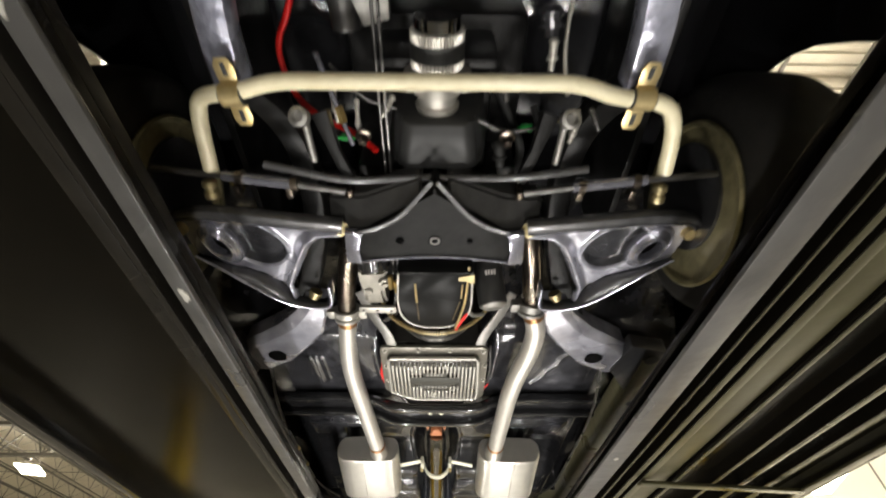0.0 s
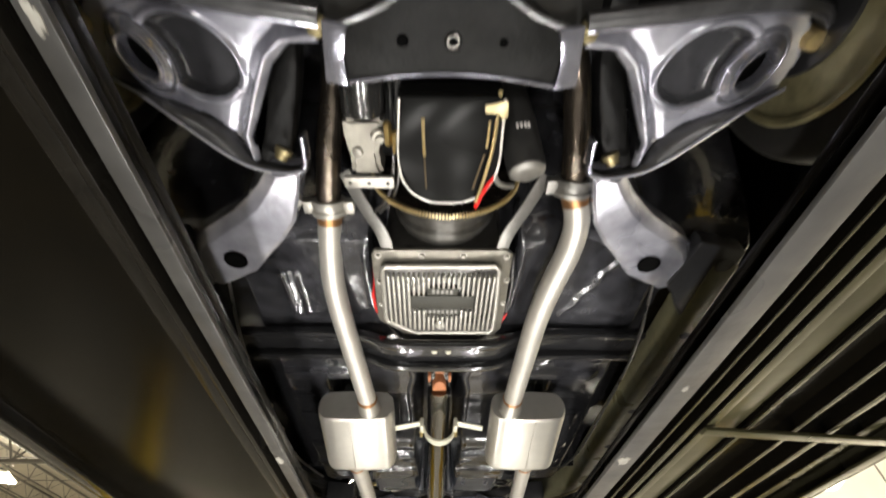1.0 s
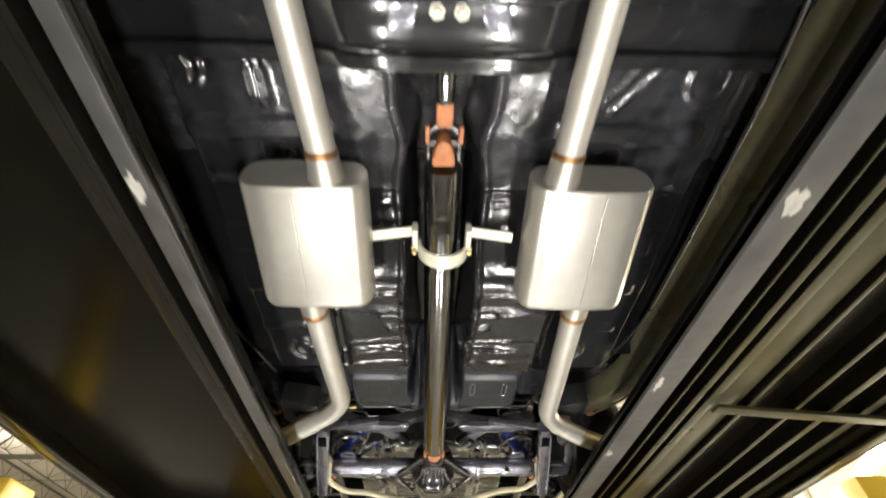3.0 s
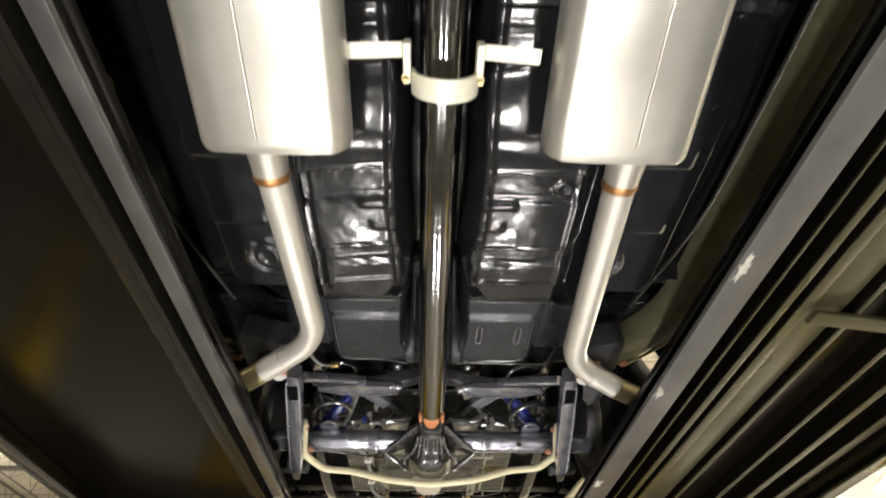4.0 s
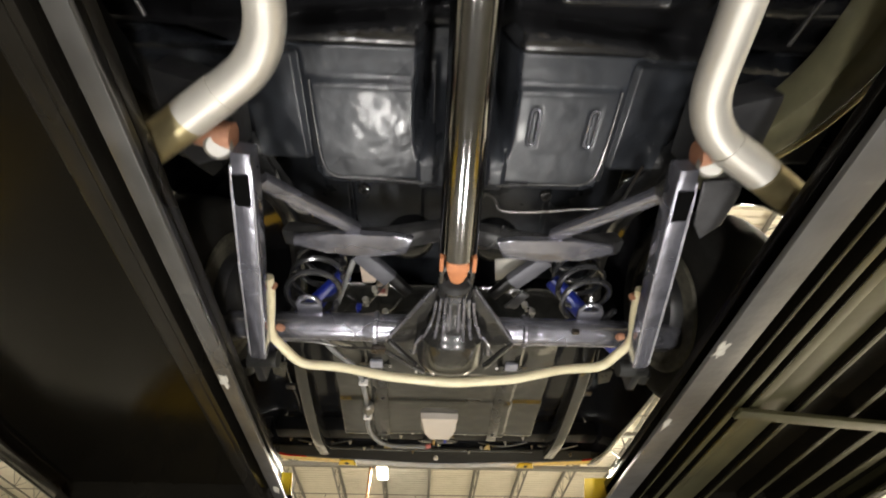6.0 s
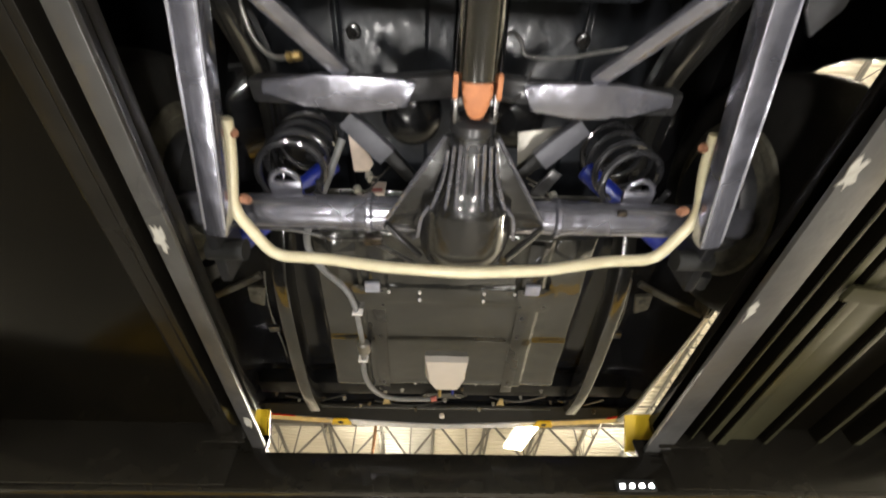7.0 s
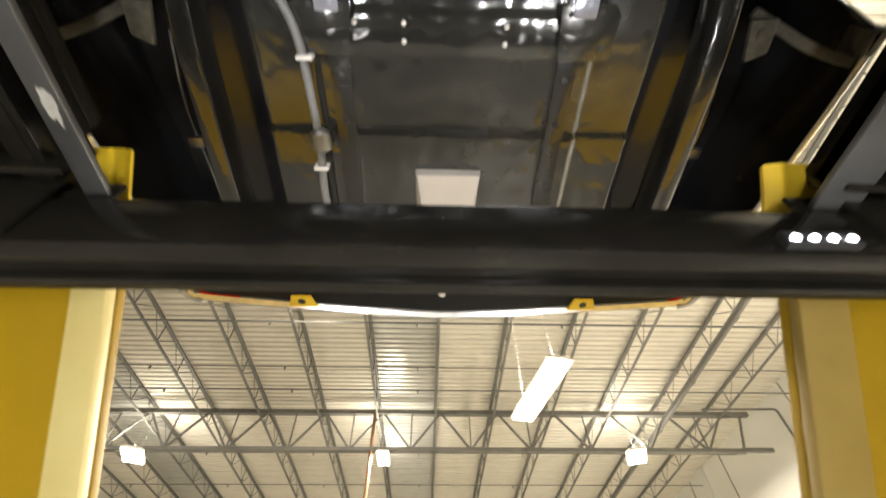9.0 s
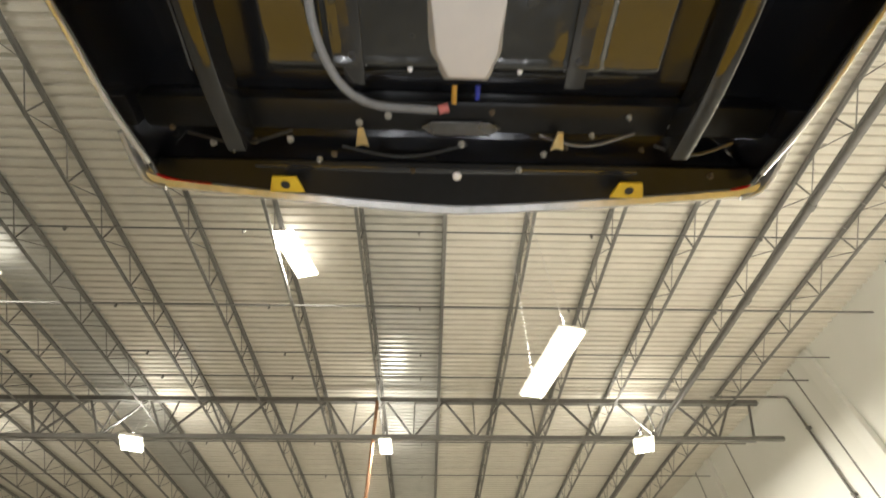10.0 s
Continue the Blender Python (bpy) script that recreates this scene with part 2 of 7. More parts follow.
JOIST_GREY = mat("grey_joist_primer", (0.22, 0.21, 0.19), 0.55, 0.1, 0, 0.25, 8)
WALL_WHITE = mat("white_wall_paint", (0.86, 0.85, 0.79), 0.6, 0, 0, 0.06, 1.2, 0.05, 20, second=(0.81, 0.80, 0.73))
CONCRETE = mat("sealed_concrete", (0.34, 0.32, 0.28), 0.4, 0, 0, 0.2, 3.0, 0.05, 30, rough_var=0.1, second=(0.27, 0.255, 0.225))
DARK_PATCH = mat("dark_floor_patch", (0.021, 0.020, 0.015), 0.45, 0, 0, 0.3, 3.0, 0.08, 40, rough_var=0.1, second=(0.036, 0.034, 0.025))
CONDUIT_BROWN = mat("rusty_brown_pipe", (0.30, 0.15, 0.07), 0.5, 0.2, 0, 0.3, 12)
TUBE_GLOW = mat("lit_lamp_panel", (0.9, 0.9, 0.85), 0.5, emit=(1.0, 0.90, 0.66), emit_strength=14)
LED_GLOW = mat("lit_led", (0.9, 0.9, 0.9), 0.4, emit=(0.92, 0.94, 1.0), emit_strength=30)
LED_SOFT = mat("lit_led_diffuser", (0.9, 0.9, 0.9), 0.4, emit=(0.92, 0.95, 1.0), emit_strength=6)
LAMP_SHELL = mat("white_lamp_reflector", (0.8, 0.78, 0.72), 0.5, 0, 0, 0.05, 10)


# ---- mesh helpers ----
def finish(name, bm, material, parent=None, label="", sharp=38.0):
    bmesh.ops.recalc_face_normals(bm, faces=bm.faces)
    me = bpy.data.meshes.new(name)
    bm.to_mesh(me)
    bm.free()
    me.materials.append(material)
    for p in me.polygons:
        p.use_smooth = True
    me.set_sharp_from_angle(angle=radians(sharp))
    ob = new(name, me)
    if parent:
        ob.parent = parent
    if label:
        ob["label"] = label
    return ob


def part(name, bm, material, parent, label="", sharp=38.0):
    return finish(name, bm, material, parent, label, sharp)


def thing(name, label, category, group="", kind="", at=(0, 0, 0)):
    ob = new(name)
    ob.location = at
    ob.empty_display_size = 0.1
    return tagged(ob, label, category, group, kind)


def B():
    return bmesh.new()


def box(bm, x0, x1, y0, y1, z0, z1, bevel=0.0, m=None):
    made = bmesh.ops.create_cube(bm, size=1.0)["verts"]
    for v in made:
        v.co = Vector((x0 + (v.co.x + 0.5) * (x1 - x0), y0 + (v.co.y + 0.5) * (y1 - y0), z0 + (v.co.z + 0.5) * (z1 - z0)))
    if bevel:
        edges = list({e for v in made for e in v.link_edges})
        got = bmesh.ops.bevel(bm, geom=edges, offset=bevel, segments=2, affect="EDGES", profile=0.6)
        made = list({v for f in got["faces"] for v in f.verts} | {v for v in made if v.is_valid})
    if m is not None:
        for v in made:
            v.co = m @ v.co
    return bm


def bar(bm, a, b, w, h, bevel=0.003, up=(0, 0, 1)):
    """A box of width w and height h from a to b."""
    a, b = Vector(a), Vector(b)
    d = b - a
    y = d.normalized()
    x = y.cross(Vector(up)).normalized()
    z = x.cross(y)
    m = Matrix((x, y, z)).transposed().to_4x4()
    m.translation = a
    return box(bm, -w / 2, w / 2, 0, d.length, -h / 2, h / 2, bevel, m)


def rounded(pts, radius, n=7):
    """The path pts with its corners rounded."""
    pts = [Vector(p) for p in pts]
    out = [pts[0]]
    for i in range(1, len(pts) - 1):
        a, c, b = pts[i - 1], pts[i], pts[i + 1]
        ra = min(radius, (a - c).length * 0.48)
        rb = min(radius, (b - c).length * 0.48)
        p, q = c + (a - c).normalized() * ra, c + (b - c).normalized() * rb
        for k in range(n + 1):
            t = k / n
            out.append(p * (1 - t) ** 2 + c * 2 * t * (1 - t) + q * t * t)
    out.append(pts[-1])
    return out


def tube(bm, pts, r, seg=14, caps=True, radii=None):
    """A round tube along pts."""
    pts = [Vector(p) for p in pts]
    rings, side = [], None
    for i, p in enumerate(pts):
        d = (pts[min(i + 1, len(pts) - 1)] - pts[max(i - 1, 0)]).normalized()
        if side is None:
            side = d.orthogonal().normalized()
        side = (side - d * side.dot(d)).normalized()
        other = d.cross(side)
        rr = radii[i] if radii else r
        rings.append([bm.verts.new(p + (side * math.cos(a) + other * math.sin(a)) * rr) for a in (2 * math.pi * k / seg for k in range(seg))])
    for a, b in zip(rings, rings[1:]):
        for k in range(seg):
            bm.faces.new((a[k], a[(k + 1) % seg], b[(k + 1) % seg], b[k]))
    if caps:
        bm.faces.new(rings[0])
        bm.faces.new(rings[-1])
    return bm


def lathe(bm, at, axis, profile, seg=28):
    """A turned body: profile rows of (distance along axis, radius)."""
    at, d = Vector(at), Vector(axis).normalized()
    s = d.orthogonal().normalized()
    o = d.cross(s)
    rings = []
    for h, r in profile:
        c = at + d * h
        rings.append([bm.verts.new(c + (s * math.cos(a) + o * math.sin(a)) * max(r, 1e-4)) for a in (2 * math.pi * k / seg for k in range(seg))])
    for a, b in zip(rings, rings[1:]):
        for k in range(seg):
            bm.faces.new((a[k], a[(k + 1) % seg], b[(k + 1) % seg], b[k]))
    bm.faces.new(rings[0])
    bm.faces.new(rings[-1])
    return bm


def prism(bm, outline, z0, z1, bevel=0.0, m=None):
    """An upright block over an outline of (x, y)."""
    lo = [bm.verts.new((x, y, z0)) for x, y in outline]
    hi = [bm.verts.new((x, y, z1)) for x, y in outline]
    n = len(outline)
    faces = [bm.faces.new(lo), bm.faces.new(hi)] + [bm.faces.new((lo[k], lo[(k + 1) % n], hi[(k + 1) % n], hi[k])) for k in range(n)]
    made = lo + hi
    if bevel:
        edges = list({e for f in faces for e in f.edges})
        got = bmesh.ops.bevel(bm, geom=edges, offset=bevel, segments=2, affect="EDGES", profile=0.6)
        made = list({v for f in got["faces"] for v in f.verts} | {v for v in made if v.is_valid})
    if m is not None:
        for v in made:
            v.co = m @ v.co
    return bm


def loft(bm, rings, caps=True, closed=True):
    """A skin over rings of equally many points."""
    vs = [[bm.verts.new(p) for p in ring] for ring in rings]
    n = len(vs[0])
    for a, b in zip(vs, vs[1:]):
        for k in range(n if closed else n - 1):
            bm.faces.new((a[k], a[(k + 1) % n], b[(k + 1) % n], b[k]))
    if caps:
        bm.faces.new(vs[0])
        bm.faces.new(vs[-1])
    return bm


def sheet(bm, x0, x1, nx, y0, y1, ny, height):
    """Pressed sheet metal: height(x, y) over a grid."""
    grid = [[bm.verts.new((x0 + (x1 - x0) * i / nx, y0 + (y1 - y0) * j / ny, height(x0 + (x1 - x0) * i / nx, y0 + (y1 - y0) * j / ny)))
             for i in range(nx + 1)] for j in range(ny + 1)]
    for j in range(ny):
        for i in range(nx):
            bm.faces.new((grid[j][i], grid[j][i + 1], grid[j + 1][i + 1], grid[j + 1][i]))
    return bm


def thicken(ob, t, offset=1.0):
    mod = ob.modifiers.new("thickness", "SOLIDIFY")
    mod.thickness, mod.offset = t, offset
    return ob


def step(a, b, v):
    t = min(1.0, max(0.0, (v - a) / (b - a)))
    return t * t * (3 - 2 * t)


def hump(v, centre, half, soft):
    """1 inside centre +- half, falling to 0 over soft."""
    return 1 - step(half, half + soft, abs(v - centre))


def mirrored(pts, s):
    return [(s * p[0], *p[1:]) for p in pts]


def bolt(bm, at, axis, r=0.009, h=0.008):
    return lathe(bm, at, axis, [(0, r * 1.5), (0.002, r * 1.5), (0.002, r), (h * 0.8, r), (h, r * 0.8)], 6)


# ---- the hall ----
FLOOR_X = (-24.0, 9.75)
FLOOR_Y = (-16.0, 36.0)
DECK_Z = 8.4

hall_floor = finish("floor", box(B(), FLOOR_X[0], FLOOR_X[1], FLOOR_Y[0], FLOOR_Y[1], -0.2, 0.0), CONCRETE)
tagged(hall_floor, "pale sealed concrete workshop floor", "floor", kind="structure")
# Unseen dark area added so the runway undersides mirror less light.
dark_patch = finish("pavement", box(B(), -15.0, 4.5, -10.0, 13.0, 0.0, 0.006), DARK_PATCH)
tagged(dark_patch, "unseen dark floor area added below the lift", "floor", kind="structure")
for wname, dims in (("wall_east", (9.75, 10.0, -16, 36, -0.2, 9.2)), ("wall_west", (-24.25, -24.0, -16, 36, -0.2, 9.2)),
                    ("wall_north", (-24.25, 10.0, 36.0, 36.25, -0.2, 9.2)), ("wall_south", (-24.25, 10.0, -16.25, -16.0, -0.2, 9.2))):
    tagged(finish(wname, box(B(), *dims), WALL_WHITE), "white painted concrete panel wall of the workshop hall", "wall", kind="structure")


def deck_mesh(x0, x1):
    """Ribbed roof deck: ribs run across the hall."""
    verts, faces = [], []
    y, pitch = FLOOR_Y[0], 0.19
    prof = []
    while y < FLOOR_Y[1]:
        prof += [(y, 0.0), (y + 0.085, 0.0), (y + 0.105, 0.045), (y + 0.165, 0.045)]
        y += pitch
    prof.append((y, 0.0))
    for py, pz in prof:
        verts += [(x0, py, DECK_Z + pz), (x1, py, DECK_Z + pz)]
    n = len(prof)
    faces = [(2 * i, 2 * i + 1, 2 * i + 3, 2 * i + 2) for i in range(n - 1)]
    top = len(verts)
    verts += [(x0, prof[0][0], DECK_Z + 0.2), (x1, prof[0][0], DECK_Z + 0.2), (x0, prof[-1][0], DECK_Z + 0.2), (x1, prof[-1][0], DECK_Z + 0.2)]
    faces += [(top, top + 2, top + 3, top + 1), (0, top, top + 1, 1), (2 * n - 2, 2 * n - 1, top + 3, top + 2)]
    me = bpy.data.meshes.new("ceiling")
    me.from_pydata(verts, [], faces)
    return me


for k, (cx0, cx1, cm) in enumerate(((-24.2, -9.5, DECK_WHITE), (-9.5, -7.9, DECK_METAL), (-7.9, -1.46, DECK_WHITE), (-1.46, 0.15, DECK_METAL), (0.15, 9.95, DECK_WHITE))):
    me = deck_mesh(cx0, cx1)
    me.materials.append(cm)
    tagged(new("ceiling", me), "ribbed white steel roof deck with bare bright strips" if cm is DECK_WHITE else "bright bare ribbed steel roof strip", "ceiling", kind="structure")


def joist(x, name="roof_joist"):
    """An open-web joist along the hall: two chords and a zigzag web."""
    bm = B()
    z1, z0 = DECK_Z - 0.03, DECK_Z - 0.56
    for dx in (-0.024, 0.024):
        box(bm, x + dx - 0.018, x + dx + 0.018, FLOOR_Y[0], FLOOR_Y[1], z1 - 0.05, z1)
    for dx in (-0.016, 0.016):
        box(bm, x + dx - 0.012, x + dx + 0.012, FLOOR_Y[0], FLOOR_Y[1], z0, z0 + 0.03)
    y = 3.3
    while y < FLOOR_Y[1] - 1.5:
        bar(bm, (x, y, z0 + 0.02), (x, y + 0.001, z1 - 0.02), 0.022, 0.022, 0, up=(0, 1, 0))
        for d in (-0.62, 0.62):
            tube(bm, ((x, y, z0 + 0.02), (x, y + d, z1 - 0.03)), 0.0095, 6)
        y += 1.24
    ob = finish(name, bm, JOIST_GREY)
    return tagged(ob, "grey open-web steel roof joist with zigzag web", "roof joist", "roof joists", "structure")


JOIST_X = [0.155 + 1.62 * k for k in range(-14, 6)]
for jx in JOIST_X:
    joist(jx)


def girder(y):
    """A deep truss across the hall: two chords and single web bars."""
    bm = B()
    x0, x1, zt, zb = FLOOR_X[0], 8.6, DECK_Z - 0.36, DECK_Z - 1.42
    box(bm, x0, x1, y - 0.075, y + 0.075, zt - 0.06, zt + 0.06)
    ob = finish("roof_girder", bm, JOIST_GREY)
    part("bottom_chord", box(B(), x0, x1, y - 0.065, y + 0.065, zb - 0.05, zb + 0.05), JOIST_GREY, ob)
    x, k = x0, 0
    while x < x1 - 0.9:
        part("web_bar", bar(B(), (x, y, zb if k % 2 else zt), (x + 0.81, y, zt if k % 2 else zb), 0.05, 0.05, 0), JOIST_GREY, ob)
        if k % 2:
            part("web_post", bar(B(), (x, y, zb), (x + 0.001, y, zt), 0.035, 0.035, 0, up=(0, 1, 0)), JOIST_GREY, ob)
        x, k = x + 0.81, k + 1
    return tagged(ob, "deep grey steel truss girder with triangular webs", "roof truss", "roof trusses", "structure")


girder(15.3)
girder(27.5)
girder(3.0)
for by, bz, br in ((9.2, DECK_Z - 0.54, 0.016), (11.25, DECK_Z - 0.54, 0.024), (12.9, DECK_Z - 0.54, 0.014), (13.85, DECK_Z - 0.56, 0.02), (17.3, DECK_Z - 0.54, 0.02), (19.6, DECK_Z - 0.54, 0.016)):
    bm = B()
    tube(bm, ((FLOOR_X[0], by, bz), (FLOOR_X[1], by, bz)), br, 8)
    for jx in JOIST_X[::2]:
        box(bm, jx - 0.5, jx - 0.47, by - 0.02, by + 0.02, bz - 0.1, bz)
    tagged(finish("bridging_pipe", bm, JOIST_GREY), "thin grey sprinkler pipe hung under the roof joists", "ceiling pipe", "ceiling pipes", "structure")
# long sprinkler main along the hall, near the east wall
bm = B()
tube(bm, ((6.6, -16, 7.72), (6.6, 36, 7.72)), 0.055, 12)
for yy in (6.0, 8.4, 10.8, 13.2, 15.6):
    lathe(bm, (6.6, yy - 0.06, 7.72), (0, 1, 0), [(0, 0.055), (0.0, 0.075), (0.12, 0.075), (0.12, 0.055)], 12)
tagged(finish("sprinkler_main", bm, JOIST_GREY), "grey sprinkler main pipe along the roof joists", "ceiling pipe", kind="structure")
# posts, seams and conduits on the white wall
for wy, ww in ((13.40, 0.34), (19.50, 0.30), (25.6, 0.30), (7.3, 0.34), (1.2, 0.34)):
    tagged(finish("wall_pilaster", box(B(), 9.60, 9.75, wy - ww / 2, wy + ww / 2, 0.0, 8.35, 0.012), WALL_WHITE), "white painted wall post", "wall post", "wall posts", "structure")
for wy in (14.2, 18.2, 20.6, 10.2):
    tagged(finish("wall_seam", box(B(), 9.738, 9.75, wy - 0.02, wy + 0.02, 0.0, 8.4), JOIST_GREY), "thin grey joint strip on the white wall", "wall joint", "wall joints", "structure")
bm = B()
tube(bm, rounded([(7.6, 14.78, 7.90), (9.69, 14.73, 7.90), (9.69, 14.70, 0.3)], 0.1), 0.030, 8)
for cz in (7.0, 5.4, 3.6):
    box(bm, 9.65, 9.75, 14.66, 14.75, cz - 0.03, cz + 0.03)
tagged(finish("wall_conduit", bm, JOIST_GREY), "dark conduit that bends from the roof down the white wall", "conduit", kind="structure")
bm = B()
box(bm, 8.5, 9.35, 15.23, 15.33, 6.95, 7.05)
bar(bm, (8.55, 15.28, 7.0), (8.95, 15.28, 8.0), 0.05, 0.05, 0)
box(bm, 8.4, 9.2, 15.21, 15.35, 7.98, 8.10)
tagged(finish("girder_seat", bm, JOIST_GREY), "grey steel girder end seated on the wall", "bracket", kind="structure")
# hanging brown pipe under the truss
bm = B()
tube(bm, ((-1.55, 15.25, 8.0), (-1.62, 15.6, 2.5)), 0.045, 10)
tagged(finish("drop_pipe", bm, CONDUIT_BROWN), "rusty brown pipe that drops from the roof truss", "pipe", kind="structure")


def panel_lamp(at, length, width, turn=0.0, tilt=0.0, cord=0.0, label="", lit=True, power=1.0):
    """A long bright shop lamp: a reflector shell, a glowing panel, and its cord."""
    t = thing("hanging_lamp", label or "bright white rectangular shop lamp under the roof", "ceiling lamp", "shop lamps", at=at)
    t.matrix_basis = Matrix.Translation(at) @ pose(0, 0, 0, tilt, 0, turn)
    bm = B()
    w, l = width / 2, length / 2
    loft(bm, [[(-w - 0.03, -l - 0.03, 0.0), (w + 0.03, -l - 0.03, 0.0), (w + 0.03, l + 0.03, 0.0), (-w - 0.03, l + 0.03, 0.0)],
              [(-w * 0.7, -l * 0.92, 0.09), (w * 0.7, -l * 0.92, 0.09), (w * 0.7, l * 0.92, 0.09), (-w * 0.7, l * 0.92, 0.09)]])
    part("reflector", bm, LAMP_SHELL, t)
    n = 6
    for k in range(n):
        x = -w + (k + 0.5) * width / n
        part("lamp_tube", tube(B(), ((x, -l, -0.012), (x, l, -0.012)), width / n * 0.42, 8), TUBE_GLOW, t, "glowing white lamp tube")
    cord = DECK_Z + 0.02 - at[2]
    if cord:
        for s in (-1, 1):
            bm = B()
            tube(bm, rounded([(0, s * l * 0.8, 0.09), (0.03 * s, s * l * 0.7, cord * 0.5), (0, s * l * 0.5, cord)], 0.4), 0.003, 6)
            part("cord", bm, WHITE_PLASTIC, t)
    if lit:
        lamp = area_lamp("shop_light", t.matrix_basis @ pose(0, 0, -0.05), width, length, LAMP_POWER, (1.0, 0.90, 0.72))
        # Upward fill added to each lamp so the roof deck is lit.
        area_lamp("shop_uplight", t.matrix_basis @ pose(0, 0, 0.13, 180), width * 0.9, length, UPLIGHT_POWER * min(1.0, (DECK_Z - at[2]) / 1.6) ** 2, (1.0, 0.92, 0.76))
    return t


panel_lamp((1.17, 8.0, 4.07), 1.15, 0.25, 11, 0, 4.2, "long bright shop lamp hung low on a thin cord")
panel_lamp((-2.8, 9.9, 8.0), 1.2, 0.44, -14)
panel_lamp((-9.28, 10.0, 8.0), 1.2, 0.44, -14)
panel_lamp((-7.8, 15.5, 6.9), 0.75, 0.52, 20)
panel_lamp((-1.24, 15.6, 6.9), 0.75, 0.3)
panel_lamp((5.6, 15.45, 6.9), 0.75, 0.48, -20)
panel_lamp((7.0, 8.3, 4.07), 1.2, 0.33, -20, 0, 4.2, "long bright shop lamp hung low on a thin cord")
panel_lamp((-14.5, 16.4, 6.9), 0.95, 0.75, 20)
# Lamps out of view, added to light the rest of the hall.
panel_lamp((-7.8, 4.0, 6.9), 0.95, 0.75, 0)
panel_lamp((5.6, 3.6, 6.9), 0.95, 0.7, 0)
panel_lamp((-4.5, -6.0, 6.9), 0.95, 0.75, 0)
panel_lamp((4.0, -6.0, 6.9), 0.95, 0.75, 0)
panel_lamp((-15.0, 4.0, 6.9), 0.95, 0.75, 0)

# Two more unseen lamps, added down the hall to brighten the east wall.
panel_lamp((5.6, 26.5, 6.9), 0.95, 0.7, 0)
panel_lamp((-3.5, 26.5, 6.9), 0.95, 0.7, 0)


def added_floor_light(x, y, share):
    """An unseen led light added on the floor, shining up between the runways."""
    t = thing("work_light", "unseen flat led light added on the floor", "work light", "floor work lights", at=(x, y, 0.006))
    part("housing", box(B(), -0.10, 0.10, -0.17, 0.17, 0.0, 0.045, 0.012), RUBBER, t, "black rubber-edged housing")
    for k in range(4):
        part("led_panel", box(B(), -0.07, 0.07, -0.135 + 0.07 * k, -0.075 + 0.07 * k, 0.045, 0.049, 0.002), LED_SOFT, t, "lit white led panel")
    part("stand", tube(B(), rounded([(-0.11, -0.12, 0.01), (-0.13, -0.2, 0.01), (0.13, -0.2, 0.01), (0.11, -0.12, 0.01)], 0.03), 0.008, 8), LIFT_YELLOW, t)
    area_lamp("added_led_light", pose(x, y, 0.075, 180, 0, 0), 0.14, 0.30, LED_POWER * share, (0.99, 0.955, 0.90))


# Added lights, never in view, that brighten the car's underside.
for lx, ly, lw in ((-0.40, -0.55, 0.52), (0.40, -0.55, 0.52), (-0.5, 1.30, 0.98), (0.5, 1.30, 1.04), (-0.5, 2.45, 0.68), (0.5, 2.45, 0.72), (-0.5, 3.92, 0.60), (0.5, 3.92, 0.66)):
    added_floor_light(lx, ly, lw)


# ---- the lift ----
RUN_Z0, RUN_Z1 = 1.90, 1.985
RUN_Y = (-1.3, 4.225)
lift = thing("drive_on_lift", "black drive-on car lift with yellow approach ramps, raised", "car lift")


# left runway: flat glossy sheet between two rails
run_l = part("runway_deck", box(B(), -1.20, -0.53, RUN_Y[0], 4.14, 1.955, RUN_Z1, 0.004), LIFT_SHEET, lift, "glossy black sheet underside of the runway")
part("inner_flange", box(B(), -0.505, -0.472, RUN_Y[0], RUN_Y[1] - 0.02, 1.900, 1.912, 0.003), DARK_FLANGE, run_l, "worn dark bottom flange with chipped paint")
part("inner_web", box(B(), -0.506, -0.497, RUN_Y[0], 4.09, 1.912, 1.957, 0.002), LIFT_RAIL, run_l)
bm = B()
box(bm, -0.560, -0.545, RUN_Y[0], RUN_Y[1] - 0.02, 1.915, 1.957, 0.003)
box(bm, -0.590, -0.560, RUN_Y[0], RUN_Y[1] - 0.02, 1.915, 1.923, 0.002)
part("inner_rail", bm, LIFT_RAIL, run_l)
part("slide_rail", tube(B(), ((-0.615, RUN_Y[0], 1.949), (-0.615, 4.10, 1.949)), 0.006, 8), LIFT_RAIL, run_l)
part("deck_edge", box(B(), -0.529, -0.497, RUN_Y[0], 4.085, 1.958, RUN_Z1, 0.003), LIFT_RAIL, run_l)
bm = B()
box(bm, -1.205, -1.19, RUN_Y[0], RUN_Y[1], 1.90, 1.99, 0.003)
box(bm, -1.19, -1.15, RUN_Y[0], RUN_Y[1], 1.90, 1.908, 0.002)
part("outer_rail", bm, LIFT_BLACK, run_l)

run_l.matrix_basis = Matrix.Translation((-0.47, 2.0, 0)) @ Matrix.Rotation(0.0105, 4, "Z") @ Matrix.Translation((0.47, -2.0, 0))

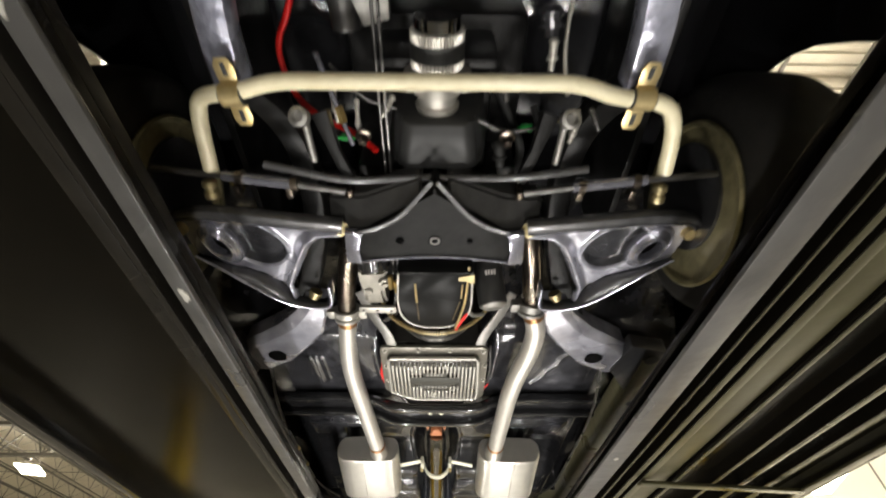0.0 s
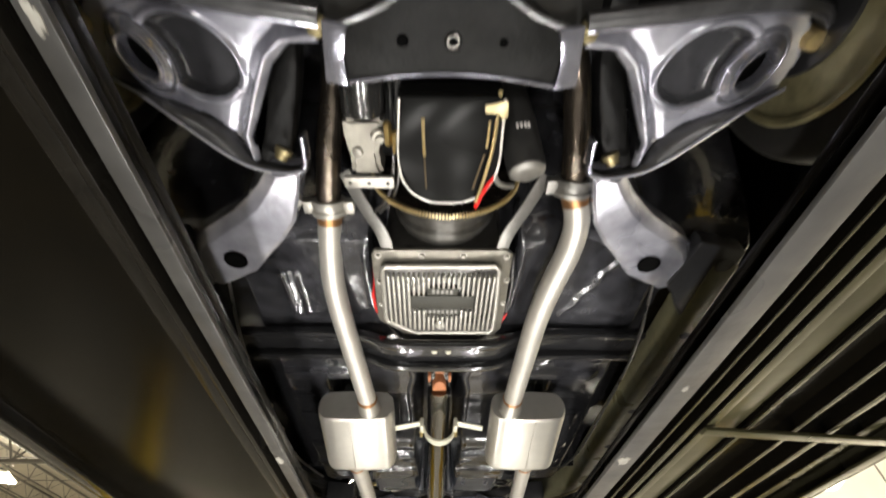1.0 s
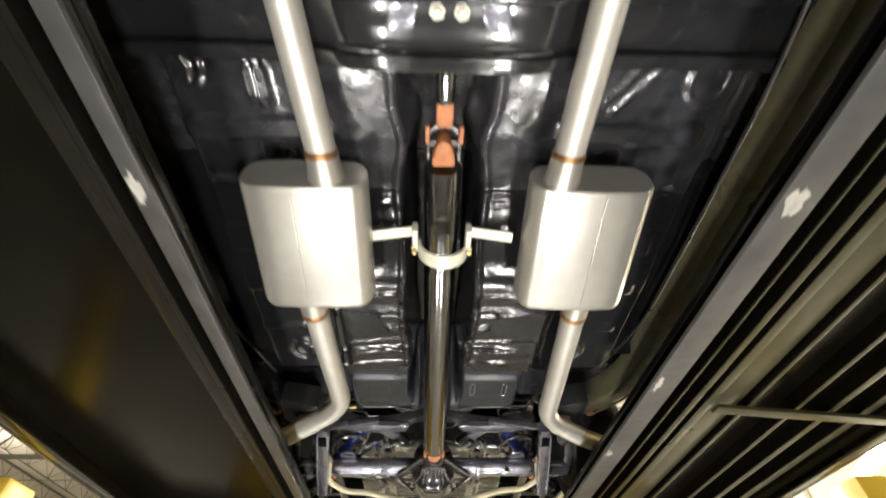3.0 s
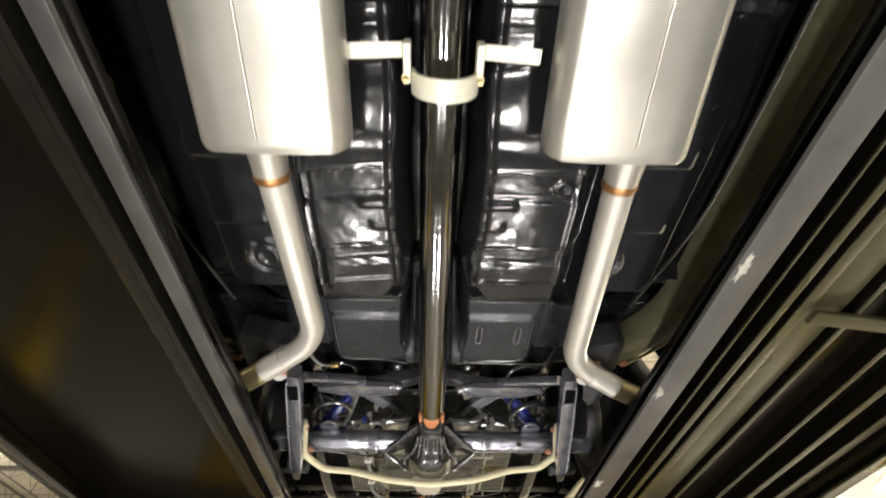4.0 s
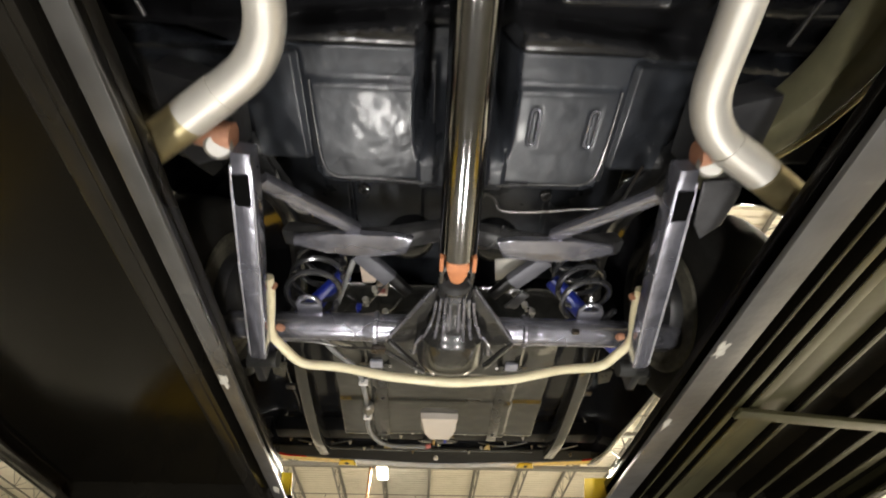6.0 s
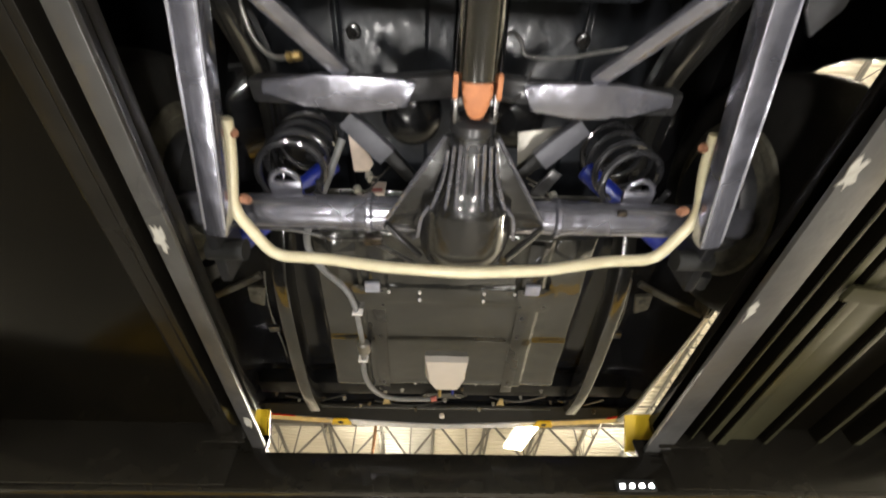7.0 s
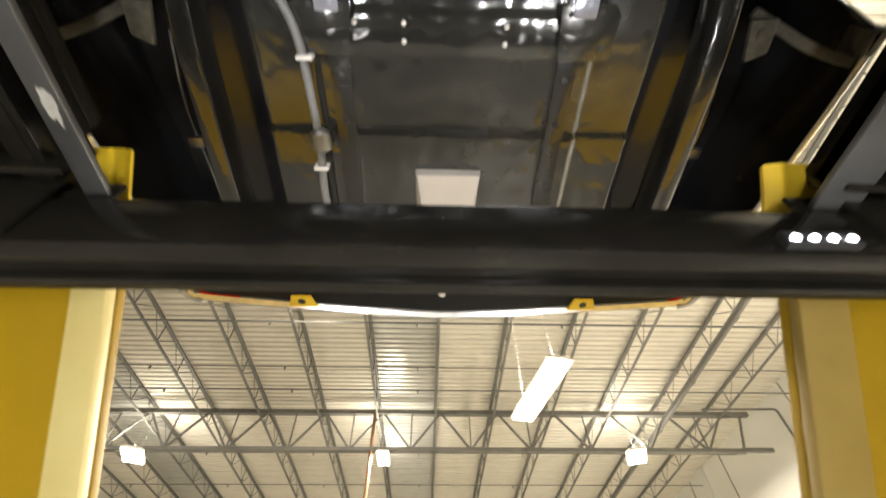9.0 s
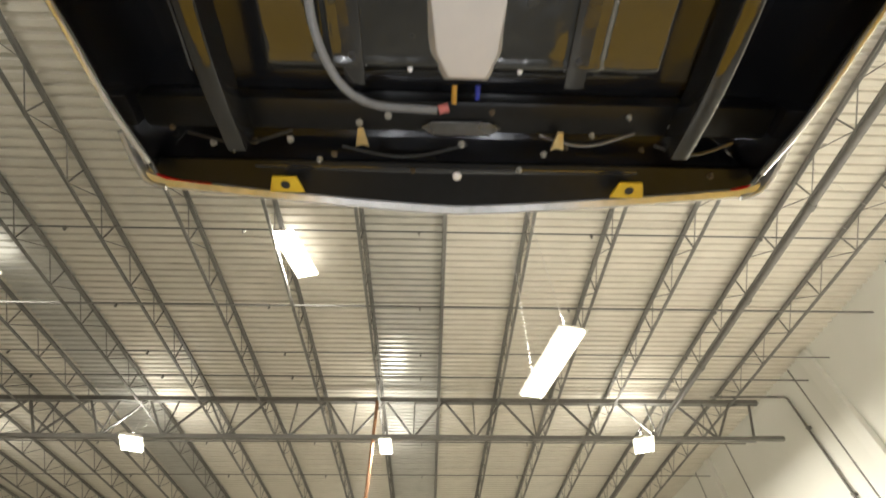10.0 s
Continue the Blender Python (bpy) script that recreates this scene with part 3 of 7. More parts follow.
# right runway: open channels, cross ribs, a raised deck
run_r = part("runway_deck", box(B(), 0.57, 1.38, RUN_Y[0], 4.14, 1.962, RUN_Z1, 0.004), LIFT_SHEET, lift, "runway deck darkened as the shade above open channels")
part("inner_flange", box(B(), 0.536, 0.602, RUN_Y[0], RUN_Y[1] - 0.02, 1.900, 1.912, 0.003), LIFT_GREY, run_r, "worn grey bottom flange with chipped paint")
part("inner_web", box(B(), 0.590, 0.601, RUN_Y[0], RUN_Y[1] - 0.02, 1.912, 1.964, 0.002), LIFT_CHANNEL, run_r)
# Near-black webs and deck hold the gaps' shade, olive lips the reflected light.
for cx, cz, cw in ((0.646, 1.916, 0.004), (0.694, 1.918, 0.015), (0.730, 1.916, 0.024), (0.766, 1.932, 0.078), (0.862, 1.920, 0.010), (1.02, 1.926, 0.012), (1.12, 1.922, 0.02), (1.24, 1.93, 0.03)):
    channel = part("channel", box(B(), cx, cx + 0.006, RUN_Y[0], RUN_Y[1] - 0.03, cz, 1.964, 0.002), LIFT_SHEET, run_r, "channel web darkened as shade")
    part("channel_lip", box(B(), cx + 0.0062, cx + 0.0062 + cw, RUN_Y[0], RUN_Y[1] - 0.03, cz, cz + 0.007, 0.002), LIFT_LIT, channel, "channel lip with an olive gleam in its colour")
bm = B()
box(bm, 1.375, 1.39, RUN_Y[0], RUN_Y[1], 1.90, 1.99, 0.003)
box(bm, 1.34, 1.375, RUN_Y[0], RUN_Y[1], 1.90, 1.908, 0.002)
part("outer_rail", bm, LIFT_CHANNEL, run_r)
for ry, rx in ((1.60, 0.726), (2.50, 0.76), (3.55, 0.70)):
    bm = B()
    bar(bm, (rx, ry, 1.905), (1.36, ry + 0.07, 1.905), 0.035, 0.012, 0.003)
    part("cross_rib", bm, LIFT_LIT, run_r)

run_r.matrix_basis = Matrix.Translation((0.53, 2.5, 0)) @ Matrix.Rotation(0.0125, 4, "Z") @ Matrix.Translation((-0.53, -2.5, 0))

for ex0, ex1, er in ((-1.20, -0.535, run_l), (0.575, 1.385, run_r)):
    part("end_plate", box(B(), ex0, ex1, 4.141, 4.156 if er is run_r else 4.149, 1.80, 1.992, 0.002), LIFT_BLACK, er, "black end plate of the runway")
# Black plates added to close gaps where the bright roof showed.
for ex0, ex1, er in ((-0.62, -0.512, run_l), (0.56, 0.70, run_r)):
    part("end_filler", box(B(), ex0, ex1, 4.112, 4.122, 1.893, 1.936, 0.002), LIFT_BLACK, er)
for ex0, ex1, er in ((-0.62, -0.468, run_l), (0.515, 0.72, run_r)):
    part("beam_filler", box(B(), ex0, ex1, 4.158, 4.166, 1.884, 1.935, 0.002), LIFT_BLACK, er)
# chipped pale scars on the inner flanges
for fx, fy, fw, fl, er in ((-0.492, 1.80, 0.020, 0.07, run_l), (-0.488, 0.56, 0.016, 0.04, run_l), (-0.492, 3.46, 0.022, 0.06, run_l), (-0.484, 4.03, 0.02, 0.05, run_l), (-0.495, 0.05, 0.02, 0.05, run_l),
                           (0.562, 1.80, 0.036, 0.06, run_r), (0.550, 2.37, 0.024, 0.07, run_r), (0.548, 2.78, 0.026, 0.05, run_r), (0.545, 3.31, 0.028, 0.06, run_r), (0.568, 1.36, 0.016, 0.03, run_r), (0.545, 3.60, 0.018, 0.06, run_r)):
    bm = B()
    pts = []
    for k in range(17):
        an = 2 * math.pi * k / 17
        rr = 0.45 + 0.75 * random.random()
        pts.append((fx + fw * 0.5 * rr * math.cos(an), fy + fl * 0.5 * rr * math.sin(an)))
    prism(bm, pts, 1.8985, 1.9005)
    part("paint_scar", bm, SCAR, er, "pale chipped paint scar")

# rear crossbeam under the runways
bm = B()
box(bm, -2.36, 2.51, 4.150, 4.208, 1.788, 1.888, 0.010)
beam = part("crossbeam", bm, LIFT_BLACK, lift, "glossy black box-section crossbeam")
bm = B()
box(bm, -2.36, 2.51, 4.196, 4.215, 1.772, 1.792, 0.004)
part("beam_lip", bm, LIFT_BLACK, beam)
bm = B()
box(bm, -2.36, 2.51, -1.45, -1.30, 1.77, 1.895, 0.016)
part("crossbeam", bm, LIFT_BLACK, lift)
# corner posts
for px in (-2.45, 2.6):
    for py in (-1.38, 4.17):
        bm = B()
        box(bm, px - 0.10, px + 0.10, py - 0.12, py + 0.12, 0.0, 2.3, 0.02)
        box(bm, px - 0.2, px + 0.2, py - 0.2, py + 0.2, 0.0, 0.02, 0.004)
        part("post", bm, LIFT_YELLOW, lift, "tall yellow painted lift post on the floor")
# work lamp: four white leds in a small black bar on the beam
bm = B()
box(bm, 0.405, 0.505, 4.138, 4.151, 1.795, 1.822, 0.004)
led_bar = part("work_light", bm, RUBBER, lift, "small led light bar with four white leds")
for k in range(4):
    part("led", lathe(B(), (0.418 + 0.0245 * k, 4.139, 1.805), (0, -1, -0.3), [(0, 0.006), (0.002, 0.006), (0.003, 0.004)], 12), LED_GLOW, led_bar, "lit white led")


STOP_Y, STOP_Z = 4.205, 1.925


def approach_ramp(x0, x1, s):
    """A hinged ramp that hangs down behind the runway; s: the side of its inner edge."""
    a = radians(-49)
    m = Matrix.Translation((0, 4.225, 1.80)) @ Matrix.Rotation(a, 4, "X")
    bm = B()
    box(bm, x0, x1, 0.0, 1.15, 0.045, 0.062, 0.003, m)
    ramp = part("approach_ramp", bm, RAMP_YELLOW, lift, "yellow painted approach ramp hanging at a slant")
    inner = x1 if s > 0 else x0
    outer = x0 if s > 0 else x1
    bm = B()
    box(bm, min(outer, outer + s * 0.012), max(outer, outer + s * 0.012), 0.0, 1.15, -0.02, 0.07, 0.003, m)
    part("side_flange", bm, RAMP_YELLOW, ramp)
    # Left edge rail is toned pale as lit, the right one tan as dimmer.
    w = 0.050 if s > 0 else 0.075
    lo, hi = (inner - w, inner) if s > 0 else (inner, inner + w)
    bm = B()
    box(bm, lo, hi, 0.0, 1.15, 0.022, 0.044, 0.006, m)
    part("edge_rail", bm, RAMP_LIT if s > 0 else RAMP_DIM, ramp, "yellow edge rail in a lit pale tone" if s > 0 else "yellow edge rail in a dimmer tan tone")
    mid = (x0 + x1) / 2
    for rx in ((mid - 0.2,) if s > 0 else (mid - 0.05,)):
        bm = B()
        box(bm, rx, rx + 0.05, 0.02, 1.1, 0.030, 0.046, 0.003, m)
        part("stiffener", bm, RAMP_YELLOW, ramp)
    # upright wheel stop above the hinge
    bm = B()
    for x0, x1 in (((-0.563, -0.512), (-0.5135, -0.503)) if s > 0 else ((0.511, 0.592), (0.486, 0.5125))):
        dy = 0.0 if abs(x0) > 0.55 or x1 > 0.55 else 0.004
        loft(bm, [[(x0, 4.131 + dy, 1.994), (x1, 4.131, 1.994), (x1, 4.138, 1.996), (x0, 4.138 + dy, 1.996)], [(x0, STOP_Y + dy, STOP_Z), (x1, STOP_Y, STOP_Z), (x1, STOP_Y + 0.007, STOP_Z + 0.002), (x0, STOP_Y + 0.007 + dy, STOP_Z + 0.002)]])
    part("wheel_stop", bm, LIFT_YELLOW, ramp, "bright yellow leaning stop plate")
    return ramp


approach_ramp(-1.18, -0.485, 1)
approach_ramp(0.485, 1.36, -1)

# ---- the car ----
car = thing("car", "dark old two-door car with glossy black underside on the lift", "car")
WHEEL_Z, FRONT_Y, REAR_Y = 2.29, 0.61, 3.60


def bead(v, centre, half):
    return math.exp(-((v - centre) / half) ** 2)


def floor_height(x, y):
    """The pressed cabin floor: tunnel, footwells with steps and beads, rear kick-up and seat pan."""
    # the footwells hang lower than the toe board and the seat pan
    low = step(2.05, 2.30, y) * (1 - step(2.74, 2.84, y))
    x = x / (1 - 0.08 * low)
    y = y + 0.034 * step(2.1, 2.6, y) * (1 - step(2.76, 2.90, y))
    ax = abs(x)
    z = 2.240 - 0.085 * low
    cabin = step(1.2, 1.3, y) * (1 - step(2.78, 2.80, y))
    # transmission tunnel with a rolled edge
    edge = 0.21 - 0.10 * step(1.45, 1.72, y) - 0.022 * bead(y, 1.90, 0.07) + 0.006 * math.sin(11 * y + x)
    z += 0.20 * (1 - step(edge - 0.035, edge - 0.004, ax)) * (1 - step(2.95, 3.1, y))
    z -= 0.007 * bead(ax, edge + 0.006, 0.006) * cabin
    # deep dark groove outboard of the footwell
    outer = 0.335 + 0.02 * step(2.2, 2.4, y) * (1 if x > 0 else 0.2)
    z += 0.075 * step(outer, outer + 0.010, ax) * (1 - step(0.412, 0.424, ax)) * step(1.90, 1.95, y) * (1 - step(2.76, 2.80, y))
    z -= 0.005 * bead(ax, outer - 0.006, 0.005) * step(1.95, 2.0, y) * cabin
    # cross steps in the footwell
    if 0.10 < ax < 0.36:
        tilt = 0.10 * (ax - 0.22) if x < 0 else -0.03 * (ax - 0.22)
        for y0, d in ((2.06, -0.010), (2.13, 0.010), (2.352, 0.016), (2.436, -0.014), (2.588, 0.012), (2.640, -0.010), (2.712, 0.010)):
            z += d * step(y0, y0 + 0.007, y - tilt)
            z -= 0.004 * bead(y - tilt, y0 - 0.003, 0.005)
        z -= 0.008 * hump(ax, 0.135, 0.030, 0.012) * hump(y, 2.515, 0.008, 0.006)
        z -= 0.008 * hump(ax, 0.150, 0.040, 0.012) * hump(y, 2.448, 0.006, 0.006)
        z -= 0.010 * bead(math.hypot(x - 0.31, 1.4 * (y - 2.40)), 0.018, 0.006)
    # round and long beads outboard
    z -= 0.009 * bead(math.hypot(ax - 0.462, y - 2.625), 0.052, 0.006) * (1 if ax < 0.48 or y > 2.58 else 0)
    z -= 0.007 * bead(math.hypot(ax - 0.462, y - 2.625), 0.026, 0.006)
    if x > 0:
        z -= 0.008 * bead(math.hypot(x - 0.560, 0.8 * (y - 1.735)), 0.042, 0.006)
        z -= 0.010 * bead(x, 0.45 - 0.8 * (y - 1.711), 0.006) * hump(y, 1.76, 0.045, 0.015)
        z -= 0.008 * bead(x, 0.41 - 0.8 * (y - 1.711), 0.005) * hump(y, 1.75, 0.035, 0.015)
        z -= 0.010 * bead(x, 0.50 - 0.45 * (y - 1.25) + 0.006 * math.sin(70 * y), 0.0055) * hump(y, 1.40, 0.13, 0.03) * 0.7
    else:
        for bx in (0.375, 0.395, 0.415):
            z -= 0.015 * bead(ax, bx, 0.0045) * hump(y, 1.765, 0.035, 0.012)
            z -= 0.013 * bead(ax, bx + 0.05, 0.0045) * hump(y, 1.42, 0.085, 0.02)
        for bx in (0.505, 0.53):
            z -= 0.010 * bead(ax, bx + 0.6 * (y - 1.73) ** 2 / 0.06, 0.006) * hump(y, 1.74, 0.03, 0.015)
    # ledges before and after the gearbox crossmember
    z -= 0.018 * step(0.24, 0.30, ax) * (1 - step(0.56, 0.60, ax)) * hump(y, 1.86, 0.02, 0.008)
    z += 0.014 * step(0.40, 0.41, ax) * (1 - step(0.56, 0.60, ax)) * hump(y, 2.02, 0.015, 0.008)
    z -= 0.009 * step(0.42, 0.44, ax) * (1 - step(0.58, 0.60, ax)) * (hump(y, 2.16, 0.03, 0.008) + hump(y, 2.30, 0.02, 0.008) + hump(y, 2.50, 0.012, 0.008))
    # outboard edge raised where the shade begins, so it stays dark to the sill
    rim = (0.625 if x > 0 else 0.575) - 0.6 * max(0.0, y - 2.70)
    z += 0.17 * step(rim, rim + 0.03, ax) * (1 - step(2.62, 2.80, y)) * step(1.30, 1.40, y)
    # end of the footwells, a dark cross channel, then the pressed rear seat pan
    end = 2.780 - 0.05 * step(0.42, 0.44, ax) - 0.05 * step(0.16, 0.11, ax)
    z += 0.10 * step(end, end + 0.02, y) * (1 - step(2.835, 2.850, y + 0.08 * (0.33 - ax)))
    z += 0.05 * step(2.86, 2.88, y) * step(0.335, 0.350, ax)
    pressed = step(0.055, 0.062, ax) * (1 - step(0.318, 0.330, ax)) * step(2.905, 2.925, y) * (1 - step(3.138, 3.147, y))
    z -= 0.014 * pressed
    if x > 0:
        for bx in (0.150, 0.277):
            z += 0.008 * (1 - step(0.7, 1.2, max(abs(x - bx) / 0.008, abs(y - 2.996) / 0.040)))
    # behind the seat pan the floor rises over the axle
    z += 0.40 * step(3.155, 3.215, y + 0.04 * step(0.3, 0.36, ax))
    # toe board rises forwards
    z += 0.5 * (1 - step(0.86, 1.22, y)) * step(0.16, 0.24, ax)
    # hand-worked waviness, dents and drips
    z += (0.0030 - 0.0022 * step(2.8, 2.9, y) + 0.002 * (1 - step(1.8, 2.1, y))) * noise.noise((x * 7, y * 7, 1.3)) + 0.0008 * noise.noise((x * 22, y * 22, 4.1)) + 0.0003 * noise.noise((x * 60, y * 60, 9.1))
    # wheelhouses
    if ax > 0.60:
        z += 0.5 * step(3.08, 3.18, y) * step(0.60, 0.64, ax)
    return z


front_pan = part("front_floor_pan", sheet(B(), -0.84, 0.84, 300, 0.86, 2.025, 185, floor_height), FRONT_PAN, car, "black front floor with grey glare in its colour, beads and seams", 75)
thicken(front_pan, 0.004)
pan = part("floor_pan", sheet(B(), -0.84, 0.84, 300, 2.028, 2.846, 150, floor_height), BLACK_PAN, car, "glossy black pressed steel floor with tunnel and beads", 75)
thicken(pan, 0.004)
seat_pan = part("seat_pan", sheet(B(), -0.84, 0.84, 300, 2.849, 3.86, 170, floor_height), SEAT_BLACK, car, "black pressed steel seat pan with a bluish sheen in its colour and slotted beads", 75)
thicken(seat_pan, 0.004)
# grey lines that paint the highlight along the two pressed halves of the seat pan
for s in (-1, 1):
    edge = [(x, y, floor_height(x, y + 0.004) - 0.002) for x, y in ((s * 0.322, 2.915), (s * 0.322, 3.00), (s * 0.318, 3.09), (s * 0.308, 3.122), (s * 0.285, 3.136), (s * 0.18, 3.137), (s * 0.085, 3.136))]
    part("edge_glint", tube(B(), rounded(edge, 0.02), 0.0032, 8), FLANGE_GREY, seat_pan, "grey line for the edge highlight")
    part("edge_glint", tube(B(), ((s * 0.066, 2.93, floor_height(s * 0.066, 2.93) - 0.001), (s * 0.066, 3.12, floor_height(s * 0.066, 3.12) - 0.001)), 0.0028, 8), FLANGE_GREY, seat_pan, "grey line for the edge highlight")


def trunk_height(x, y):
    ax = abs(x)
    z = 2.50
    z += 0.14 * step(0.60, 0.63, ax) * step(4.0, 4.04, y) * (1 - step(4.58, 4.62, y))
    z += 0.08 * step(4.62, 4.75, y)
    z += 0.5 * (1 - step(3.93, 4.03, y)) * step(0.60, 0.64, ax)
    z += 0.003 * noise.noise((x * 6, y * 6, 7.7))
    return z


trunk = part("trunk_pan", sheet(B(), -0.84, 0.84, 100, 3.86, 4.86, 60, trunk_height), BLACK_PAN, car, "glossy black trunk floor with side wells", 60)
thicken(trunk, 0.004)


def tank_height(x, y):
    """The underside of the fuel tank: flat in the middle, dished at its ends, with strap ribs."""
    z = 2.352
    z += 0.005 * (1 - step(3.96, 4.04, y))
    z -= 0.009 * step(4.245, 4.257, y)
    z -= 0.0035 * hump(y, 4.035, 0.026, 0.022) * (1 - step(0.22, 0.24, abs(x)))
    z -= 0.004 * hump(y, 4.53, 0.018, 0.006)
    z -= 0.006 * math.exp(-((x - 0.13) / 0.025) ** 2 - ((y - 3.90) / 0.018) ** 2)
    for s in (-1, 1):
        z -= 0.010 * hump(x, s * 0.259, 0.030, 0.008)
        z -= 0.022 * math.exp(-((x - s * 0.36) / 0.05) ** 2 - ((y - 3.86) / 0.07) ** 2)
        z += 0.010 * math.exp(-((x - s * 0.17) / 0.03) ** 2 - ((y - 3.88) / 0.05) ** 2)
    edge = min(0.47 - abs(x), y - 3.74, 4.57 - y)
    z += 0.14 * (1 - step(0.0, 0.05, edge))
    z += 0.0055 * noise.noise((x * 7, y * 7, 2.2)) + 0.0014 * noise.noise((x * 26, y * 26, 5.2))
    return z


tank = part("fuel_tank", sheet(B(), -0.48, 0.48, 120, 3.73, 4.58, 100, tank_height), TANK_BLACK, car, "glossy black fuel tank with flat bottom", 60)
for s in (-1, 1):
    strap = part("tank_strap", box(B(), s * 0.240 - 0.022, s * 0.240 + 0.022, 3.80, 4.56, 2.330, 2.336, 0.002), CAST_BLACK, car)
    part("buckle", box(B(), s * 0.252 - 0.024, s * 0.252 + 0.024, 3.955, 3.998, 2.318, 2.331, 0.006), CRINKLED, strap, "bright steel buckle")
    for by in (4.03, 4.12, 4.22, 4.5):
        part("rivet", lathe(B(), (s * 0.240, by, 2.331), (0, 0, -1), [(0, 0.009), (0.003, 0.007), (0.004, 0.001)], 10), BLACK_SATIN, strap)
    pl = part("strap_plate", prism(B(), mirrored([(0.205, 3.975), (0.31, 3.97), (0.325, 3.99), (0.32, 4.075), (0.215, 4.08)], s), 2.322, 2.327, 0.0015), TANK_BLACK, strap, "black painted plate with holes")
    for px, py in ((0.222, 4.055), (0.30, 4.05), (0.285, 3.985), (0.225, 3.99)):
        part("hole", lathe(B(), (s * px, py, 2.3212), (0, 0, 1), [(0, 0.006), (0.0008, 0.001)], 10), RUBBER, pl)
    for bx, by in ((0.105, 4.02), (0.105, 4.055), (0.205, 4.02), (0.215, 4.52), (0.12, 4.53)):
        part("stud", lathe(B(), (s * bx, by, 2.349), (0, 0, -1), [(0, 0.006), (0.006, 0.005), (0.008, 0.001)], 8), WHITE_PLASTIC, tank, "small bright sealed stud")
# rolled rims of the two drain slots in the seat pan
for bx in (0.150, 0.277):
    loop = [(bx + 0.009 * math.cos(radians(a)), 2.996 + math.copysign(0.032, math.sin(radians(a))) + 0.009 * math.sin(radians(a)), floor_height(bx + 0.02, 2.996) - 0.001) for a in range(10, 371, 20)]
    part("slot_rim", tube(B(), loop + loop[:1], 0.0024, 8, caps=False), CHASSIS_GREY, seat_pan, "bright rolled slot rim")
# white pump cover on the tank
bm = B()
loft(bm, [[(-0.086, 4.349, 2.352), (0.080, 4.349, 2.352), (0.080, 4.49, 2.352), (0.052, 4.552, 2.352), (-0.046, 4.552, 2.352), (-0.082, 4.49, 2.352)],
          [(-0.080, 4.352, 2.318), (0.075, 4.352, 2.318), (0.062, 4.49, 2.322), (0.044, 4.537, 2.322), (-0.036, 4.537, 2.322), (-0.062, 4.49, 2.322)]])
bmesh.ops.bevel(bm, geom=list(bm.edges), offset=0.0018, segments=2, affect="EDGES")
cover = part("tank_cover", bm, COVER_WHITE, car, "white folded plastic cover on the fuel tank")
part("outlet", tube(B(), ((-0.022, 4.56, 2.34), (-0.022, 4.60, 2.335)), 0.007, 8), BRASS, cover, "small brass outlet")
part("outlet", tube(B(), ((0.030, 4.56, 2.34), (0.030, 4.59, 2.338)), 0.006, 8), BLUE, cover, "small blue outlet")
part("hose_sleeve", tube(B(), ((-0.034, 4.605, 2.328), (-0.056, 4.611, 2.326)), 0.0105, 10), RED_PRINT, cover, "red hose end fitting")
hose_path = rounded([(-0.30, 3.50, 2.36), (-0.36, 3.64, 2.27), (-0.425, 3.77, 2.29), (-0.40, 3.89, 2.31), (-0.315, 4.00, 2.318), (-0.30, 4.26, 2.312), (-0.315, 4.46, 2.312), (-0.25, 4.60, 2.318), (-0.06, 4.612, 2.326)], 0.09, 8)
hose = part("fuel_hose", tube(B(), hose_path, 0.0095, 12), HOSE, car, "grey ribbed fuel hose")
part("fuel_filter", lathe(B(), (-0.299, 4.235, 2.312), (0.02, 1, 0), [(0, 0.013), (0.008, 0.021), (0.045, 0.023), (0.055, 0.013)], 14), ALU_PLATE, hose, "small metal fuel filter")
for hx, hy in ((-0.305, 4.08), (-0.306, 4.33)):
    part("clamp", box(B(), hx - 0.017, hx + 0.017, hy - 0.0045, hy + 0.0045, 2.298, 2.326, 0.003), WHITE_PLASTIC, hose, "pale hose clamp")

# frame: front rails, torque boxes, side rails, rear kick-up, made of box sections
RAIL = [(0.415, -0.62, 2.34), (0.424, -0.30, 2.335), (0.434, 0.10, 2.335), (0.450, 0.22, 2.33), (0.452, 0.325, 2.335), (0.41, 0.40, 2.39), (0.37, 0.52, 2.42), (0.345, 0.72, 2.38), (0.38, 0.92, 2.28), (0.44, 1.04, 2.245), (0.48, 1.10, 2.245)]


def box_sweep(bm, pts, w, h, r=0.008):
    """A rounded box section swept along pts, kept upright. w, h: one number or one for each point."""
    pts = [Vector(p) for p in pts]
    rings = []
    for i, p in enumerate(pts):
        d = (pts[min(i + 1, len(pts) - 1)] - pts[max(i - 1, 0)]).normalized()
        x = d.cross(Vector((0, 0, 1))).normalized()
        z = x.cross(d)
        ww = (w[i] if isinstance(w, (list, tuple)) else w) / 2
        hh = (h[i] if isinstance(h, (list, tuple)) else h) / 2
        ring = []
        for cx, cz, a0 in ((ww - r, hh - r, 0), (-ww + r, hh - r, 90), (-ww + r, -hh + r, 180), (ww - r, -hh + r, 270)):
            for a in (a0, a0 + 45, a0 + 90):
                ring.append(p + x * (cx + r * math.cos(radians(a))) + z * (cz + r * math.sin(radians(a))))
        rings.append(ring)
    return loft(bm, rings)


